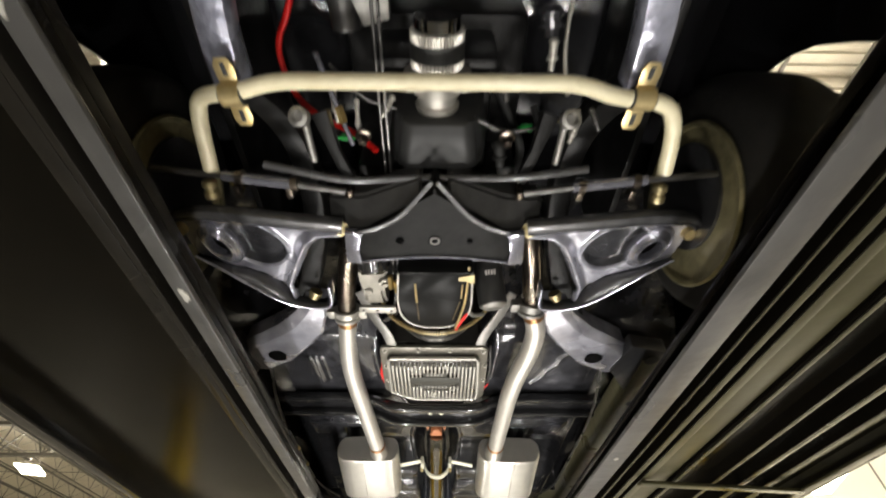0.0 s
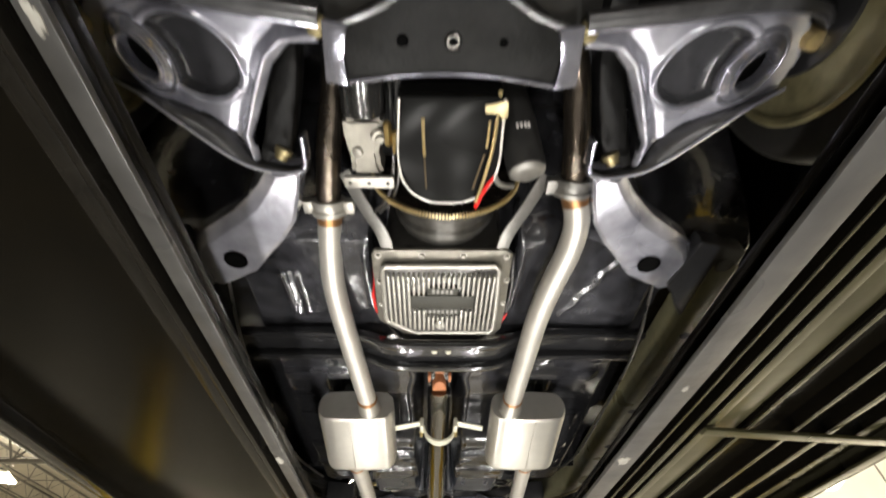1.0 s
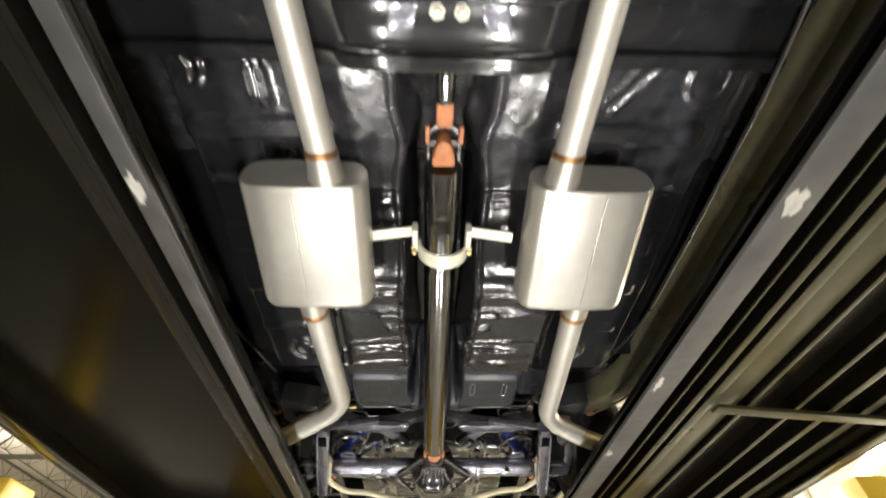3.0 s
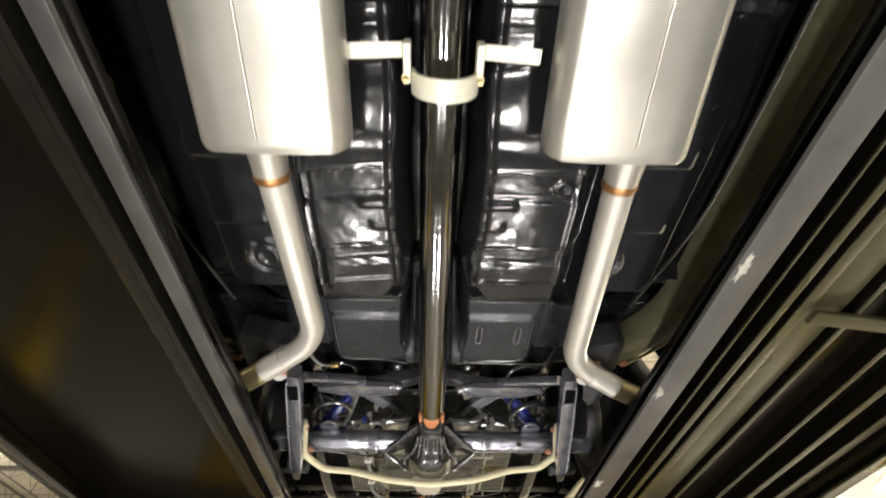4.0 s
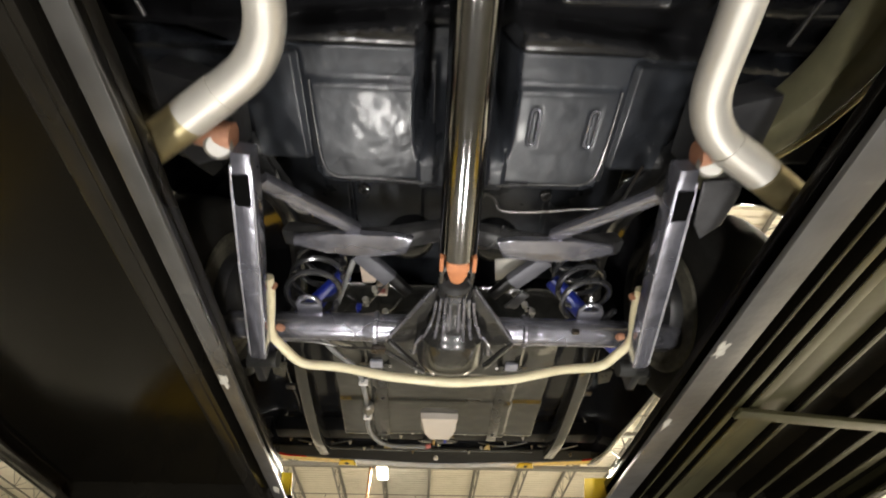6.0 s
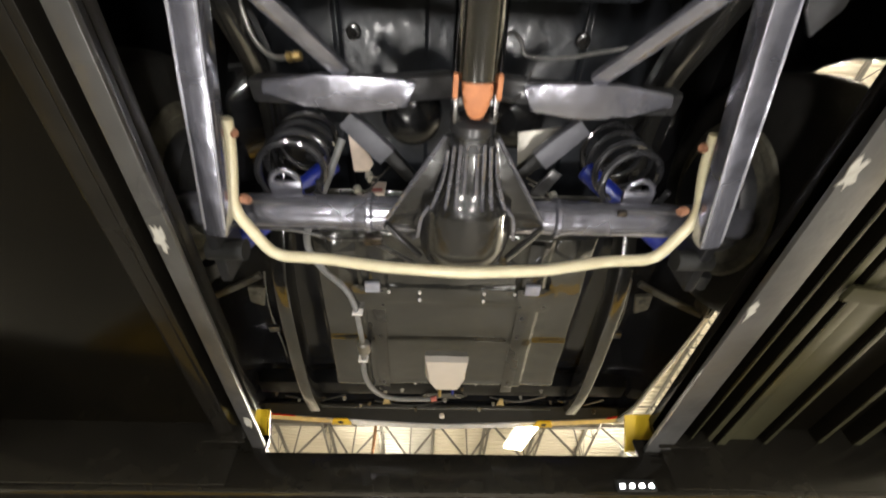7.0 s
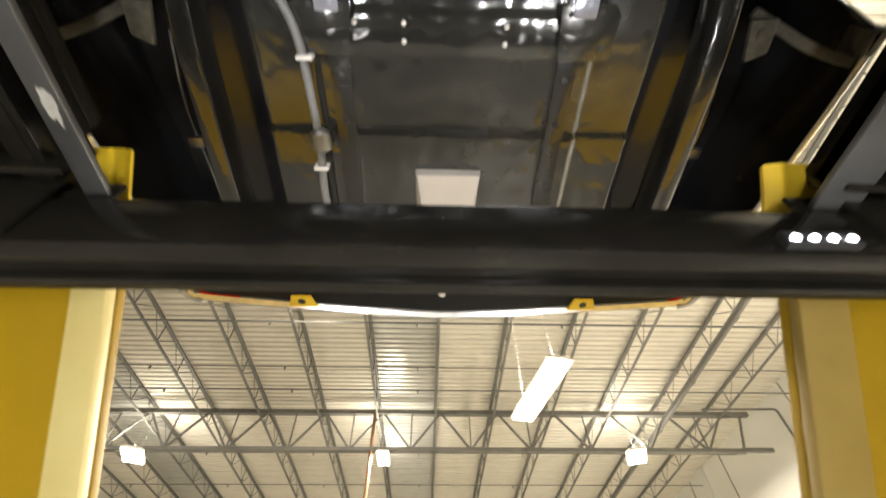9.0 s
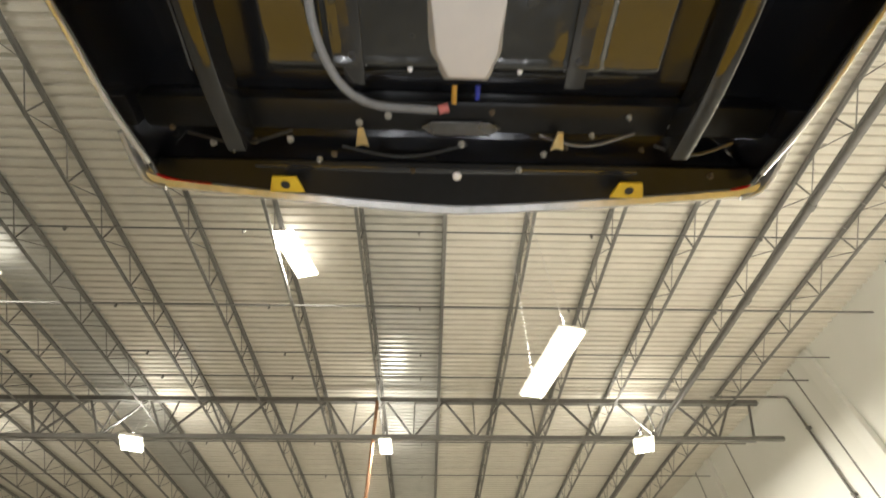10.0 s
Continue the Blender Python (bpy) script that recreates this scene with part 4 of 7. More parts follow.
for s in (-1, 1):
    bm = B()
    box_sweep(bm, rounded(mirrored(RAIL[:5], s), 0.12, 5), 0.070, 0.075, 0.012)
    rail = part("front_frame_rail", bm, CRINKLED, car, "crinkled silver painted front frame rail")
    part("rail_kick_up", box_sweep(B(), rounded(mirrored(RAIL[4:], s), 0.12, 5), 0.062, 0.075, 0.012), ENGINE_BLACK, rail, "black rear part of the frame rail")
    # torque box with holes drawn as dished rings
    rings = []
    for l, m, r in (((0.325, 0.950), (0.372, 0.950), (0.400, 0.945)), ((0.342, 1.02), (0.402, 0.995), (0.428, 0.985)), ((0.362, 1.086), (0.436, 1.040), (0.466, 1.025)), ((0.405, 1.148), (0.480, 1.078), (0.506, 1.062)),
                    ((0.450, 1.198), (0.535, 1.115), (0.560, 1.098)), ((0.502, 1.262), (0.606, 1.165), (0.630, 1.145)), ((0.560, 1.295), (0.636, 1.220), (0.648, 1.200)), ((0.600, 1.312), (0.628, 1.285), (0.640, 1.270))):
        rings.append([Vector((s * l[0], l[1], 2.250)), Vector((s * l[0], l[1], 2.186)), Vector((s * (l[0] * 0.9 + m[0] * 0.1), l[1] * 0.9 + m[1] * 0.1, 2.178)), Vector((s * (l[0] * 0.15 + m[0] * 0.85), l[1] * 0.15 + m[1] * 0.85, 2.170)),
                      Vector((s * m[0], m[1], 2.168)), Vector((s * (m[0] * 0.6 + r[0] * 0.4), m[1] * 0.6 + r[1] * 0.4, 2.174)), Vector((s * r[0], r[1], 2.192)), Vector((s * r[0], r[1], 2.250))])
    tb = part("torque_box", loft(B(), rings), ARM_SILVER, car, "creased silver torque box with a round hole", 30)
    part("hole", lathe(B(), (s * 0.536, 1.207, 2.1695), (0, 0, 1), [(0, 0.030), (0, 0.025), (0.012, 0.024), (0.012, 0.001)], 20), VOID, tb, "round drain hole")
    bm = B()
    prism(bm, mirrored([(0.64, 1.12), (0.765, 1.15), (0.77, 1.22), (0.70, 1.42), (0.66, 1.34), (0.61, 1.28)], s), 2.162, 2.215, 0.008)
    ob = part("outrigger_plate", bm, BLACK_SATIN, car, "black satin outrigger with oval hole")
    part("hole", lathe(B(), (s * 0.725, 1.195, 2.157), (0, 0, 1), [(0, 0.024), (0, 0.019), (0.012, 0.018), (0.012, 0.001)], 16), RUBBER, ob)
    bm = B()
    box_sweep(bm, rounded(mirrored([(0.733, 1.20, 2.205), (0.733, 1.6, 2.205), (0.731, 2.50, 2.205), (0.728, 2.74, 2.205), (0.690, 2.88, 2.203), (0.60, 2.985, 2.20), (0.52, 3.08, 2.22)], s), 0.14, 8), 0.070, 0.095)
    # Right rail carries the hall light's olive tint in its colour; left stays black.
    sr = part("side_frame_rail", bm, RAIL_LIT if s > 0 else RAIL_BLACK, car, "side frame rail with the hall light's olive tint" if s > 0 else "glossy black side frame rail")
    lip = rounded(mirrored([(0.770, 1.20, 2.156), (0.770, 1.6, 2.156), (0.768, 2.50, 2.156), (0.765, 2.75, 2.156), (0.722, 2.905, 2.154), (0.625, 3.015, 2.152)], s), 0.14, 8)
    part("rail_lip", box_sweep(B(), lip, 0.012, 0.006, 0.002), TARNISH_AND_SHADE, sr, "thin bright lower lip")
    for hy in (1.50, 1.995, 2.32):
        part("hole", lathe(B(), (s * 0.745, hy, 2.1545), (0, 0, 1), [(0, 0.016), (0, 0.012), (0.01, 0.011), (0.01, 0.001)], 14), RUBBER, sr)
    bm = B()
    path = rounded(mirrored([(0.50, 3.02, 2.22), (0.49, 3.15, 2.30), (0.49, 3.38, 2.46), (0.505, 3.60, 2.49), (0.530, 3.80, 2.42), (0.540, 4.0, 2.358), (0.545, 4.35, 2.345), (0.545, 4.55, 2.345), (0.543, 4.72, 2.375)], s), 0.12, 7)
    box_sweep(bm, path, 0.047, 0.085)
    part("rear_frame_rail", bm, RAIL_BLACK, car, "glossy black rear frame rail over the axle")
    # brake line along the inside of the side rail, with clips
    bm = B()
    tube(bm, rounded(mirrored([(0.60, 1.3, 2.21), (0.630, 1.6, 2.16), (0.638, 2.3, 2.16), (0.630, 2.5, 2.165), (0.58, 2.8, 2.2)], s), 0.2), 0.0045, 8)
    bl = part("brake_line", bm, DARK_STEEL, car, "thin dark brake line")
    if s < 0:
        for cy in (1.96, 2.155):
            part("clip", lathe(B(), (s * 0.634, cy, 2.160), (0, 1, 0), [(0, 0.006), (0.004, 0.009), (0.02, 0.009), (0.024, 0.006)], 10), BRASS, bl, "small brass line clip")

# front crossmember: V-shaped pressing with flanges
bm = B()
prism(bm, [(0.0, 0.470), (0.055, 0.535), (0.13, 0.59), (0.20, 0.618), (0.213, 0.70), (0.19, 0.712), (0.09, 0.695), (0.0, 0.69), (-0.09, 0.695), (-0.19, 0.712), (-0.213, 0.70), (-0.20, 0.618), (-0.13, 0.59), (-0.055, 0.535)], 2.160, 2.25, 0.010)
xm = part("front_crossmember", bm, MEMBER_BLACK, car, "glossy black V-shaped front crossmember")
for s in (-1, 1):
    bm = B()
    box_sweep(bm, rounded(mirrored([(0.006, 0.452, 2.1575), (0.050, 0.512, 2.1575), (0.088, 0.558, 2.1575), (0.13, 0.586, 2.1575), (0.20, 0.610, 2.1575)], s), 0.03), 0.013, 0.007, 0.003)
    part("flange_seam", bm, FLANGE_GREY, xm, "worn flange edge")
    bm = B()
    loft(bm, [[(s * 0.03, 0.475, 2.215), (s * 0.03, 0.51, 2.172), (s * 0.03, 0.53, 2.26), (s * 0.03, 0.475, 2.28)],
              [(s * 0.18, 0.535, 2.215), (s * 0.18, 0.61, 2.172), (s * 0.18, 0.64, 2.27), (s * 0.18, 0.535, 2.29)],
              [(s * 0.27, 0.555, 2.24), (s * 0.27, 0.64, 2.21), (s * 0.27, 0.66, 2.29), (s * 0.27, 0.555, 2.30)]])
    bmesh.ops.bevel(bm, geom=list(bm.edges), offset=0.008, segments=2, affect="EDGES")
    part("crossmember_wing", bm, MEMBER_GREY, xm)
    bm = B()
    prism(bm, mirrored([(0.176, 0.606), (0.222, 0.60), (0.230, 0.705), (0.186, 0.712), (0.196, 0.66)], s), 2.150, 2.172, 0.004)
    part("end_plate", bm, CHASSIS_GREY, xm, "worn grey end plate")
part("flange_seam", tube(B(), rounded([(-0.195, 0.708, 2.158), (-0.09, 0.692, 2.158), (0.0, 0.687, 2.158), (0.09, 0.692, 2.158), (0.195, 0.708, 2.158)], 0.05), 0.0045, 8), CHASSIS_GREY, xm, "worn flange edge")
for hx, hr in ((0.0, 0.011), (-0.088, 0.008), (0.088, 0.006)):
    part("hole", lathe(B(), (hx, 0.632, 2.1575), (0, 0, 1), [(0, hr * 1.35), (0, hr), (0.006, hr), (0.006, 0.001)], 14), ALU_PLATE if hx == 0 else VOID, xm)

part("hole", lathe(B(), (0.0, 0.632, 2.1570), (0, 0, 1), [(0, 0.0085), (0.0004, 0.001)], 16), VOID, xm)


xm.matrix_basis = Matrix.Translation((0, 0.030, 0.008))


def inside(x, y, outline):
    """Whether (x, y) lies in the outline."""
    hit = False
    for (x0, y0), (x1, y1) in zip(outline, outline[1:] + outline[:1]):
        if (y0 > y) != (y1 > y) and x < x0 + (y - y0) * (x1 - x0) / (y1 - y0):
            hit = not hit
    return hit


def off_line(x, y, line):
    """Distance from (x, y) to a line of points."""
    best = 9.0
    for (x0, y0), (x1, y1) in zip(line, line[1:]):
        dx, dy = x1 - x0, y1 - y0
        t = min(1.0, max(0.0, ((x - x0) * dx + (y - y0) * dy) / (dx * dx + dy * dy)))
        best = min(best, math.hypot(x - x0 - t * dx, y - y0 - t * dy))
    return best


ARM_WEB = [(0.238, 0.640), (0.39, 0.618), (0.53, 0.600), (0.615, 0.604), (0.642, 0.640), (0.648, 0.70), (0.636, 0.756), (0.556, 0.794), (0.487, 0.820), (0.445, 0.864), (0.420, 0.925),
           (0.402, 0.925), (0.408, 0.869), (0.366, 0.784), (0.331, 0.716), (0.296, 0.681), (0.240, 0.678)]
ARM_LEG = [(0.245, 0.668), (0.308, 0.674), (0.343, 0.704), (0.378, 0.772), (0.418, 0.865), (0.414, 0.925)]


POCKET = (0.478, 0.710, 0.25, 0.083, 0.076)
RING = (0.564, 0.707, 0.45, 0.050, 0.066)


def reach(x, y, oval):
    """How far out (x, y) lies in a sheared oval, 1 on its edge."""
    cx, cy, shear, a, b = oval
    return math.hypot((x - cx) / a, (y - cy + shear * (x - cx)) / b)


def arm_height(x, y):
    """The pressed web of the arm: a rolled leg, a shallow pocket, and a raised ring round a slanting hole."""
    z = 2.202 - 0.016 * bead(off_line(x, y, ARM_LEG), 0.0, 0.010) + 0.006 * bead(off_line(x, y, ARM_LEG), 0.024, 0.009)
    p, r = reach(x, y, POCKET), reach(x, y, RING)
    z += 0.024 * (1 - step(0.78, 0.98, p)) - 0.007 * bead(p, 1.04, 0.06)
    if r < 1.15:
        cone = 2.204 - 0.018 * (1 - step(0.62, 1.1, r)) - 0.006 * bead(r, 1.0, 0.06) - 0.007 * bead(r, 0.62, 0.06) + 0.05 * (1 - step(0.40, 0.54, r))
        z = z * step(1.0, 1.15, r) + cone * (1 - step(1.0, 1.15, r))
    z += 0.0022 * noise.noise((x * 16, y * 16, 3.0))
    return z


def oval_sheet(oval, r0, r1, nr, drop, keep=None):
    """A round patch of the web between two fractions of an oval, lying drop below it."""
    cx, cy, shear, a, b = oval
    bm, rows, na = B(), [], 88
    for k in range(nr + 1):
        r = r0 + (r1 - r0) * k / nr
        row = []
        for n in range(na):
            x = cx + a * r * math.cos(2 * math.pi * n / na)
            y = cy - shear * (x - cx) + b * r * math.sin(2 * math.pi * n / na)
            row.append(bm.verts.new((x, y, arm_height(x, y) - drop)))
        rows.append(row)
    for lo, hi in zip(rows, rows[1:]):
        for n in range(na):
            quad = (lo[n], lo[(n + 1) % na], hi[(n + 1) % na], hi[n])
            mid = sum((v.co for v in quad), Vector()) / 4
            if keep is None or keep(mid.x, mid.y):
                bm.faces.new(quad)
    bmesh.ops.delete(bm, geom=[v for v in bm.verts if not v.link_faces], context="VERTS")
    return bm


def arm_sheet(keep):
    """The part of the arm's web for which keep(x, y) holds, as a fine grid."""
    bm, nx, ny = B(), 104, 84
    at = {}
    for j in range(ny + 1):
        for i in range(nx + 1):
            x, y = 0.236 + 0.416 * i / nx, 0.596 + 0.336 * j / ny
            at[i, j] = (x, y)
    verts = {}
    for j in range(ny):
        for i in range(nx):
            x, y = at[i, j][0] + 0.002, at[i, j][1] + 0.002
            if inside(x, y, ARM_WEB) and keep(x, y):
                quad = ((i, j), (i + 1, j), (i + 1, j + 1), (i, j + 1))
                for q in quad:
                    if q not in verts:
                        verts[q] = bm.verts.new((*at[q], arm_height(*at[q])))
                bm.faces.new([verts[q] for q in quad])
    return bm


def flip(bm, s):
    for v in bm.verts:
        v.co.x *= s
    return bm


def control_arm(s):
    """A pressed lower control arm: a front channel, a web with a dished spring pocket, and a curved rear flange."""
    arm = part("lower_control_arm", flip(arm_sheet(lambda x, y: reach(x, y, POCKET) > 0.98 and reach(x, y, RING) > 0.98), s), ARM_SILVER, car, "shiny grey pressed lower control arm", 60)
    thicken(arm, 0.004)
    clear = lambda x, y: reach(x, y, RING) > 0.99 and inside(x, y, ARM_WEB)
    # Pocket shares the web's paint; its dark reflection is put into the colour.
    part("spring_pocket", flip(oval_sheet(POCKET, 0.0, 0.96, 30, 0.0012, clear), s), POCKET_GREY, arm, "dished spring pocket with a dark reflection in its colour", 60)
    part("pocket_rim", flip(oval_sheet(POCKET, 0.95, 1.12, 8, 0.0016, clear), s), ARM_SILVER, arm, "bright rolled rim of the pocket", 60)
    part("hole_ring", flip(oval_sheet(RING, 0.47, 1.06, 24, 0.0022), s), CHASSIS_GREY, arm, "grey raised ring round the hole", 60)
    part("hole", flip(oval_sheet(RING, 0.0, 0.475, 8, 0.0020), s), VOID, arm, "dark spring pocket hole", 60)
    path = rounded(mirrored([(0.232, 0.634, 2.190), (0.39, 0.610, 2.184), (0.53, 0.590, 2.184), (0.63, 0.596, 2.192), (0.655, 0.622, 2.20)], s), 0.08)
    part("front_flange", box_sweep(B(), path, [0.036 - 0.012 * step(0.52, 0.64, abs(p.x)) for p in path], 0.036, 0.012), FLANGE_GREY, arm, "dark grey front flange")
    # Thin lighter tubes paint the highlights along the flange edges.
    part("flange_glint", tube(B(), [Vector((p.x, p.y + 0.012, p.z - 0.016)) for p in path], 0.003, 8), CHASSIS_GREY, arm, "grey line for the flange's edge highlight")
    top = rounded(mirrored([(0.300, 0.925, 2.203), (0.345, 0.945, 2.203), (0.418, 0.925, 2.203), (0.440, 0.868, 2.202), (0.487, 0.820, 2.203), (0.556, 0.794, 2.206), (0.640, 0.752, 2.210)], s), 0.03, 5)
    low = rounded(mirrored([(0.303, 0.928, 2.164), (0.345, 0.938, 2.162), (0.412, 0.924, 2.162), (0.459, 0.892, 2.162), (0.528, 0.822, 2.164), (0.574, 0.776, 2.168), (0.636, 0.738, 2.180)], s), 0.03, 5)
    thicken(part("rear_flange", loft(B(), [top, low], caps=False, closed=False), FLANGE_GREY, arm, "dark grey rear flange", 60), 0.004)
    part("flange_glint", tube(B(), low, 0.0036, 8), ARM_SILVER, arm, "silver line for the flange's edge highlight")
    part("clevis", box_sweep(B(), rounded(mirrored([(0.303, 0.860, 2.195), (0.303, 0.925, 2.185), (0.330, 0.945, 2.182)], s), 0.02), 0.008, 0.044, 0.003), CHASSIS_GREY, arm, "worn steel clevis ear")
    part("bushing", lathe(B(), (s * 0.240, 0.652, 2.200), (-s * 0.1, -0.5, -1), [(-0.03, 0.018), (0.0, 0.020), (0.006, 0.020), (0.008, 0.013), (0.020, 0.013), (0.022, 0.006)], 8), TARNISH_AND_SHADE, arm, "tarnished yellow bushing nut")
    part("bushing", lathe(B(), (s * 0.348, 0.895, 2.195), (s * 0.35, 0.6, -0.3), [(0, 0.008), (0.0, 0.019), (0.012, 0.019), (0.014, 0.014), (0.024, 0.014)], 16), TARNISH_AND_SHADE, arm, "brass coloured bushing")
    part("ball_joint", lathe(B(), (s * 0.652, 0.655, 2.185), (0, 0, 1), [(0, 0.008), (0.003, 0.018), (0.02, 0.022), (0.05, 0.02), (0.08, 0.015)], 16), ZINC, arm, "zinc ball joint")
    return arm


for s in (-1, 1):
    control_arm(s)

# front sway bar with brackets
sway_path = rounded([(-0.53, 0.485, 2.235), (-0.518, 0.36, 2.25), (-0.500, 0.305, 2.252), (-0.42, 0.30, 2.252), (-0.335, 0.274, 2.252), (0.30, 0.272, 2.252), (0.385, 0.303, 2.252),
                     (0.50, 0.312, 2.252), (0.532, 0.37, 2.25), (0.545, 0.49, 2.235)], 0.05)
sway = part("front_sway_bar", tube(B(), sway_path, 0.0175, 16), CREAM, car, "cream powder-coated front sway bar")
for s, bx in ((-1, -0.426), (1, 0.438)):
    bm = B()
    m = Matrix.Translation((bx, 0.304, 2.252)) @ Matrix.Rotation(radians(4 * s), 4, "Z")
    for e in (-1, 1):
        prism(bm, [(-0.019, e * 0.021), (0.019, e * 0.021), (0.021, e * 0.058), (0.013, e * 0.074), (-0.013, e * 0.074), (-0.021, e * 0.058)], 0.004, 0.008, 0.0012, m)
    rings = []
    for k in range(15):
        a = radians(8 - 196 * k / 14)
        rings.append([m @ Vector((x, r * math.cos(a), r * math.sin(a))) for x, r in ((-0.021, 0.0218), (0.021, 0.0218), (0.021, 0.0252), (-0.021, 0.0252))])
    loft(bm, rings)
    br = part("clamp_bracket", bm, ZINC, sway, "yellow zinc sway bar clamp")
    part("bushing", lathe(B(), m @ Vector((-0.024, 0, 0)), (math.cos(radians(4 * s)), math.sin(radians(4 * s)), 0), [(0, 0.0175), (0, 0.0222), (0.048, 0.0222), (0.048, 0.0175)], 18), RUBBER, br)
    for oy in (-0.051, 0.051):
        part("slot", prism(B(), [(-0.0045, oy - 0.014), (0.0045, oy - 0.014), (0.0045, oy + 0.012), (-0.0045, oy + 0.012)], 0.0025, 0.0037, 0, m), RUBBER, br, "dark slot")
    part("end_link", lathe(B(), (s * 0.542, 0.505, 2.228), (0, 1, -0.25), [(0, 0.010), (0.004, 0.017), (0.016, 0.019), (0.020, 0.014), (0.026, 0.014), (0.030, 0.018), (0.046, 0.018), (0.05, 0.010)], 14), TARNISH_AND_SHADE, sway, "tarnished end link")

# steering linkage
link = part("centre_link", tube(B(), rounded([(-0.40, 0.465, 2.235), (-0.21, 0.505, 2.225), (-0.06, 0.50, 2.235), (0.06, 0.50, 2.235), (0.20, 0.49, 2.225), (0.36, 0.47, 2.235)], 0.05), 0.0095, 12), FLANGE_GREY, car, "dark steel centre steering link")
for s in (-1, 1):
    tie = part("tie_rod", tube(B(), (( s * 0.20, 0.535, 2.22), (s * 0.40, 0.50, 2.22), (s * 0.66, 0.472, 2.225)), 0.0085, 10), DARK_STEEL, car, "dark steel tie rod")
    part("adjuster_sleeve", tube(B(), ((s * 0.33, 0.512, 2.22), (s * 0.50, 0.489, 2.222)), 0.0135, 12), CHASSIS_GREY, tie)
    for cx in (0.35, 0.475):
        bm = B()
        lathe(bm, (s * (cx - 0.008), 0.512 - (cx - 0.33) * 0.135, 2.22), (1, 0, 0), [(0, 0.014), (0, 0.0185), (0.016, 0.0185), (0.016, 0.014)], 14)
        box(bm, s * cx - 0.008, s * cx + 0.008, 0.515, 0.545, 2.208, 2.232, 0.003)
        part("sleeve_clamp", bm, HEADER, tie, "brownish sleeve clamp")
    part("joint", lathe(B(), (s * 0.205, 0.53, 2.20), (0, 0, 1), [(0, 0.004), (0.004, 0.010), (0.03, 0.012), (0.05, 0.008), (0.08, 0.007)], 12), HEADER, tie, "worn ball stud")
    bm = B()
    box_sweep(bm, [(s * 0.205, 0.515, 2.245), (s * 0.235, 0.44, 2.262), (s * 0.26, 0.36, 2.29)], [0.03, 0.026, 0.04], [0.018, 0.02, 0.03], 0.005)
    part("steering_arm", bm, ENGINE_BLACK, car, "black steering arm")
    # shock or stub behind the side rail
    part("link_bolt", tube(B(), ((s * 0.291, 0.36, 2.262), (s * 0.283, 0.462, 2.245)), 0.009, 10), ALU_PLATE, car, "pale bolt beside the steering link")
    part("link_cap", lathe(B(), (s * 0.293, 0.354, 2.252), (s * 0.1, -0.5, -0.8), [(0, 0.010), (0.0, 0.022), (0.02, 0.022), (0.024, 0.014), (0.016, 0.010), (0.016, 0.001)], 16), ALU_PLATE, car, "pale round link cap")

for cx, cy, cz, dx, dy, cl, cr, cm in ((-0.235, 0.33, 2.33, 0.1, 1.0, 0.07, 0.008, CAST_ALU), (-0.185, 0.36, 2.34, 0.0, 1.0, 0.09, 0.006, CAST_ALU), (-0.10, 0.345, 2.33, -0.4, 0.6, 0.05, 0.007, CAST_ALU),
                                       (0.155, 0.30, 2.36, 0.2, 1.0, 0.06, 0.010, DARK_STEEL), (0.25, 0.18, 2.40, 0.1, 1.0, 0.05, 0.022, POCKET_GREY), (0.262, 0.235, 2.38, 0.0, 1.0, 0.06, 0.010, CAST_ALU), (0.33, 0.385, 2.30, -0.3, 1.0, 0.05, 0.008, CAST_ALU),
                                       (0.36, 0.36, 2.31, 0.3, 0.6, 0.05, 0.006, DARK_STEEL), (0.155, 0.45, 2.30, 0.1, 1.0, 0.05, 0.014, RUBBER)):
    stub = part("linkage_stub", lathe(B(), (cx, cy, cz), (dx, dy, -0.35), [(0, cr * 0.7), (0.003, cr), (cl * 0.45, cr), (cl * 0.5, cr * 1.35), (cl * 0.62, cr * 1.35), (cl * 0.66, cr * 0.8), (cl, cr * 0.75)], 12), cm, car, "small metal stub in the steering linkage")
    part("nut", bolt(B(), (cx, cy, cz), (-dx, -dy, -0.35), cr * 0.9, 0.008), cm, stub)
for pts, r, m in (([(0.17, 0.42, 2.58), (0.22, 0.52, 2.56), (0.26, 0.60, 2.54), (0.25, 0.70, 2.55)], 0.014, RUBBER),
                  ([(0.30, 0.10, 2.44), (0.285, 0.25, 2.37), (0.30, 0.33, 2.32)], 0.005, CAST_ALU), ([(-0.24, 0.28, 2.36), (-0.17, 0.35, 2.33), (-0.09, 0.37, 2.33)], 0.004, DARK_STEEL), ([(0.09, 0.38, 2.31), (0.16, 0.42, 2.31), (0.26, 0.41, 2.32), (0.34, 0.37, 2.33)], 0.005, DARK_STEEL)):
    part("engine_hose", tube(B(), rounded(pts, 0.05), r, 10), m, car)

# engine: block, sump, damper, timing cover, filter, starter, bell housing
bm = B()
box(bm, -0.14, 0.14, 0.34, 1.02, 2.42, 2.75, 0.03)
engine = part("engine_block", bm, ENGINE_BLACK, car, "black painted engine block")
part("crankcase", box(B(), -0.18, 0.18, 0.62, 1.018, 2.36, 2.597, 0.03), ENGINE_BLACK, engine)
# Wide dark block added to hide bright patches in the engine bay.
part("upper_blocker", box(B(), -0.245, 0.245, 0.26, 1.022, 2.60, 2.80, 0.03), ENGINE_BLACK, engine)
PAN = [(-0.100, 0.748), (0.102, 0.746), (0.106, 0.88), (0.100, 0.925), (0.078, 0.968), (0.035, 0.992), (-0.035, 0.994), (-0.078, 0.972), (-0.103, 0.930), (-0.108, 0.87)]
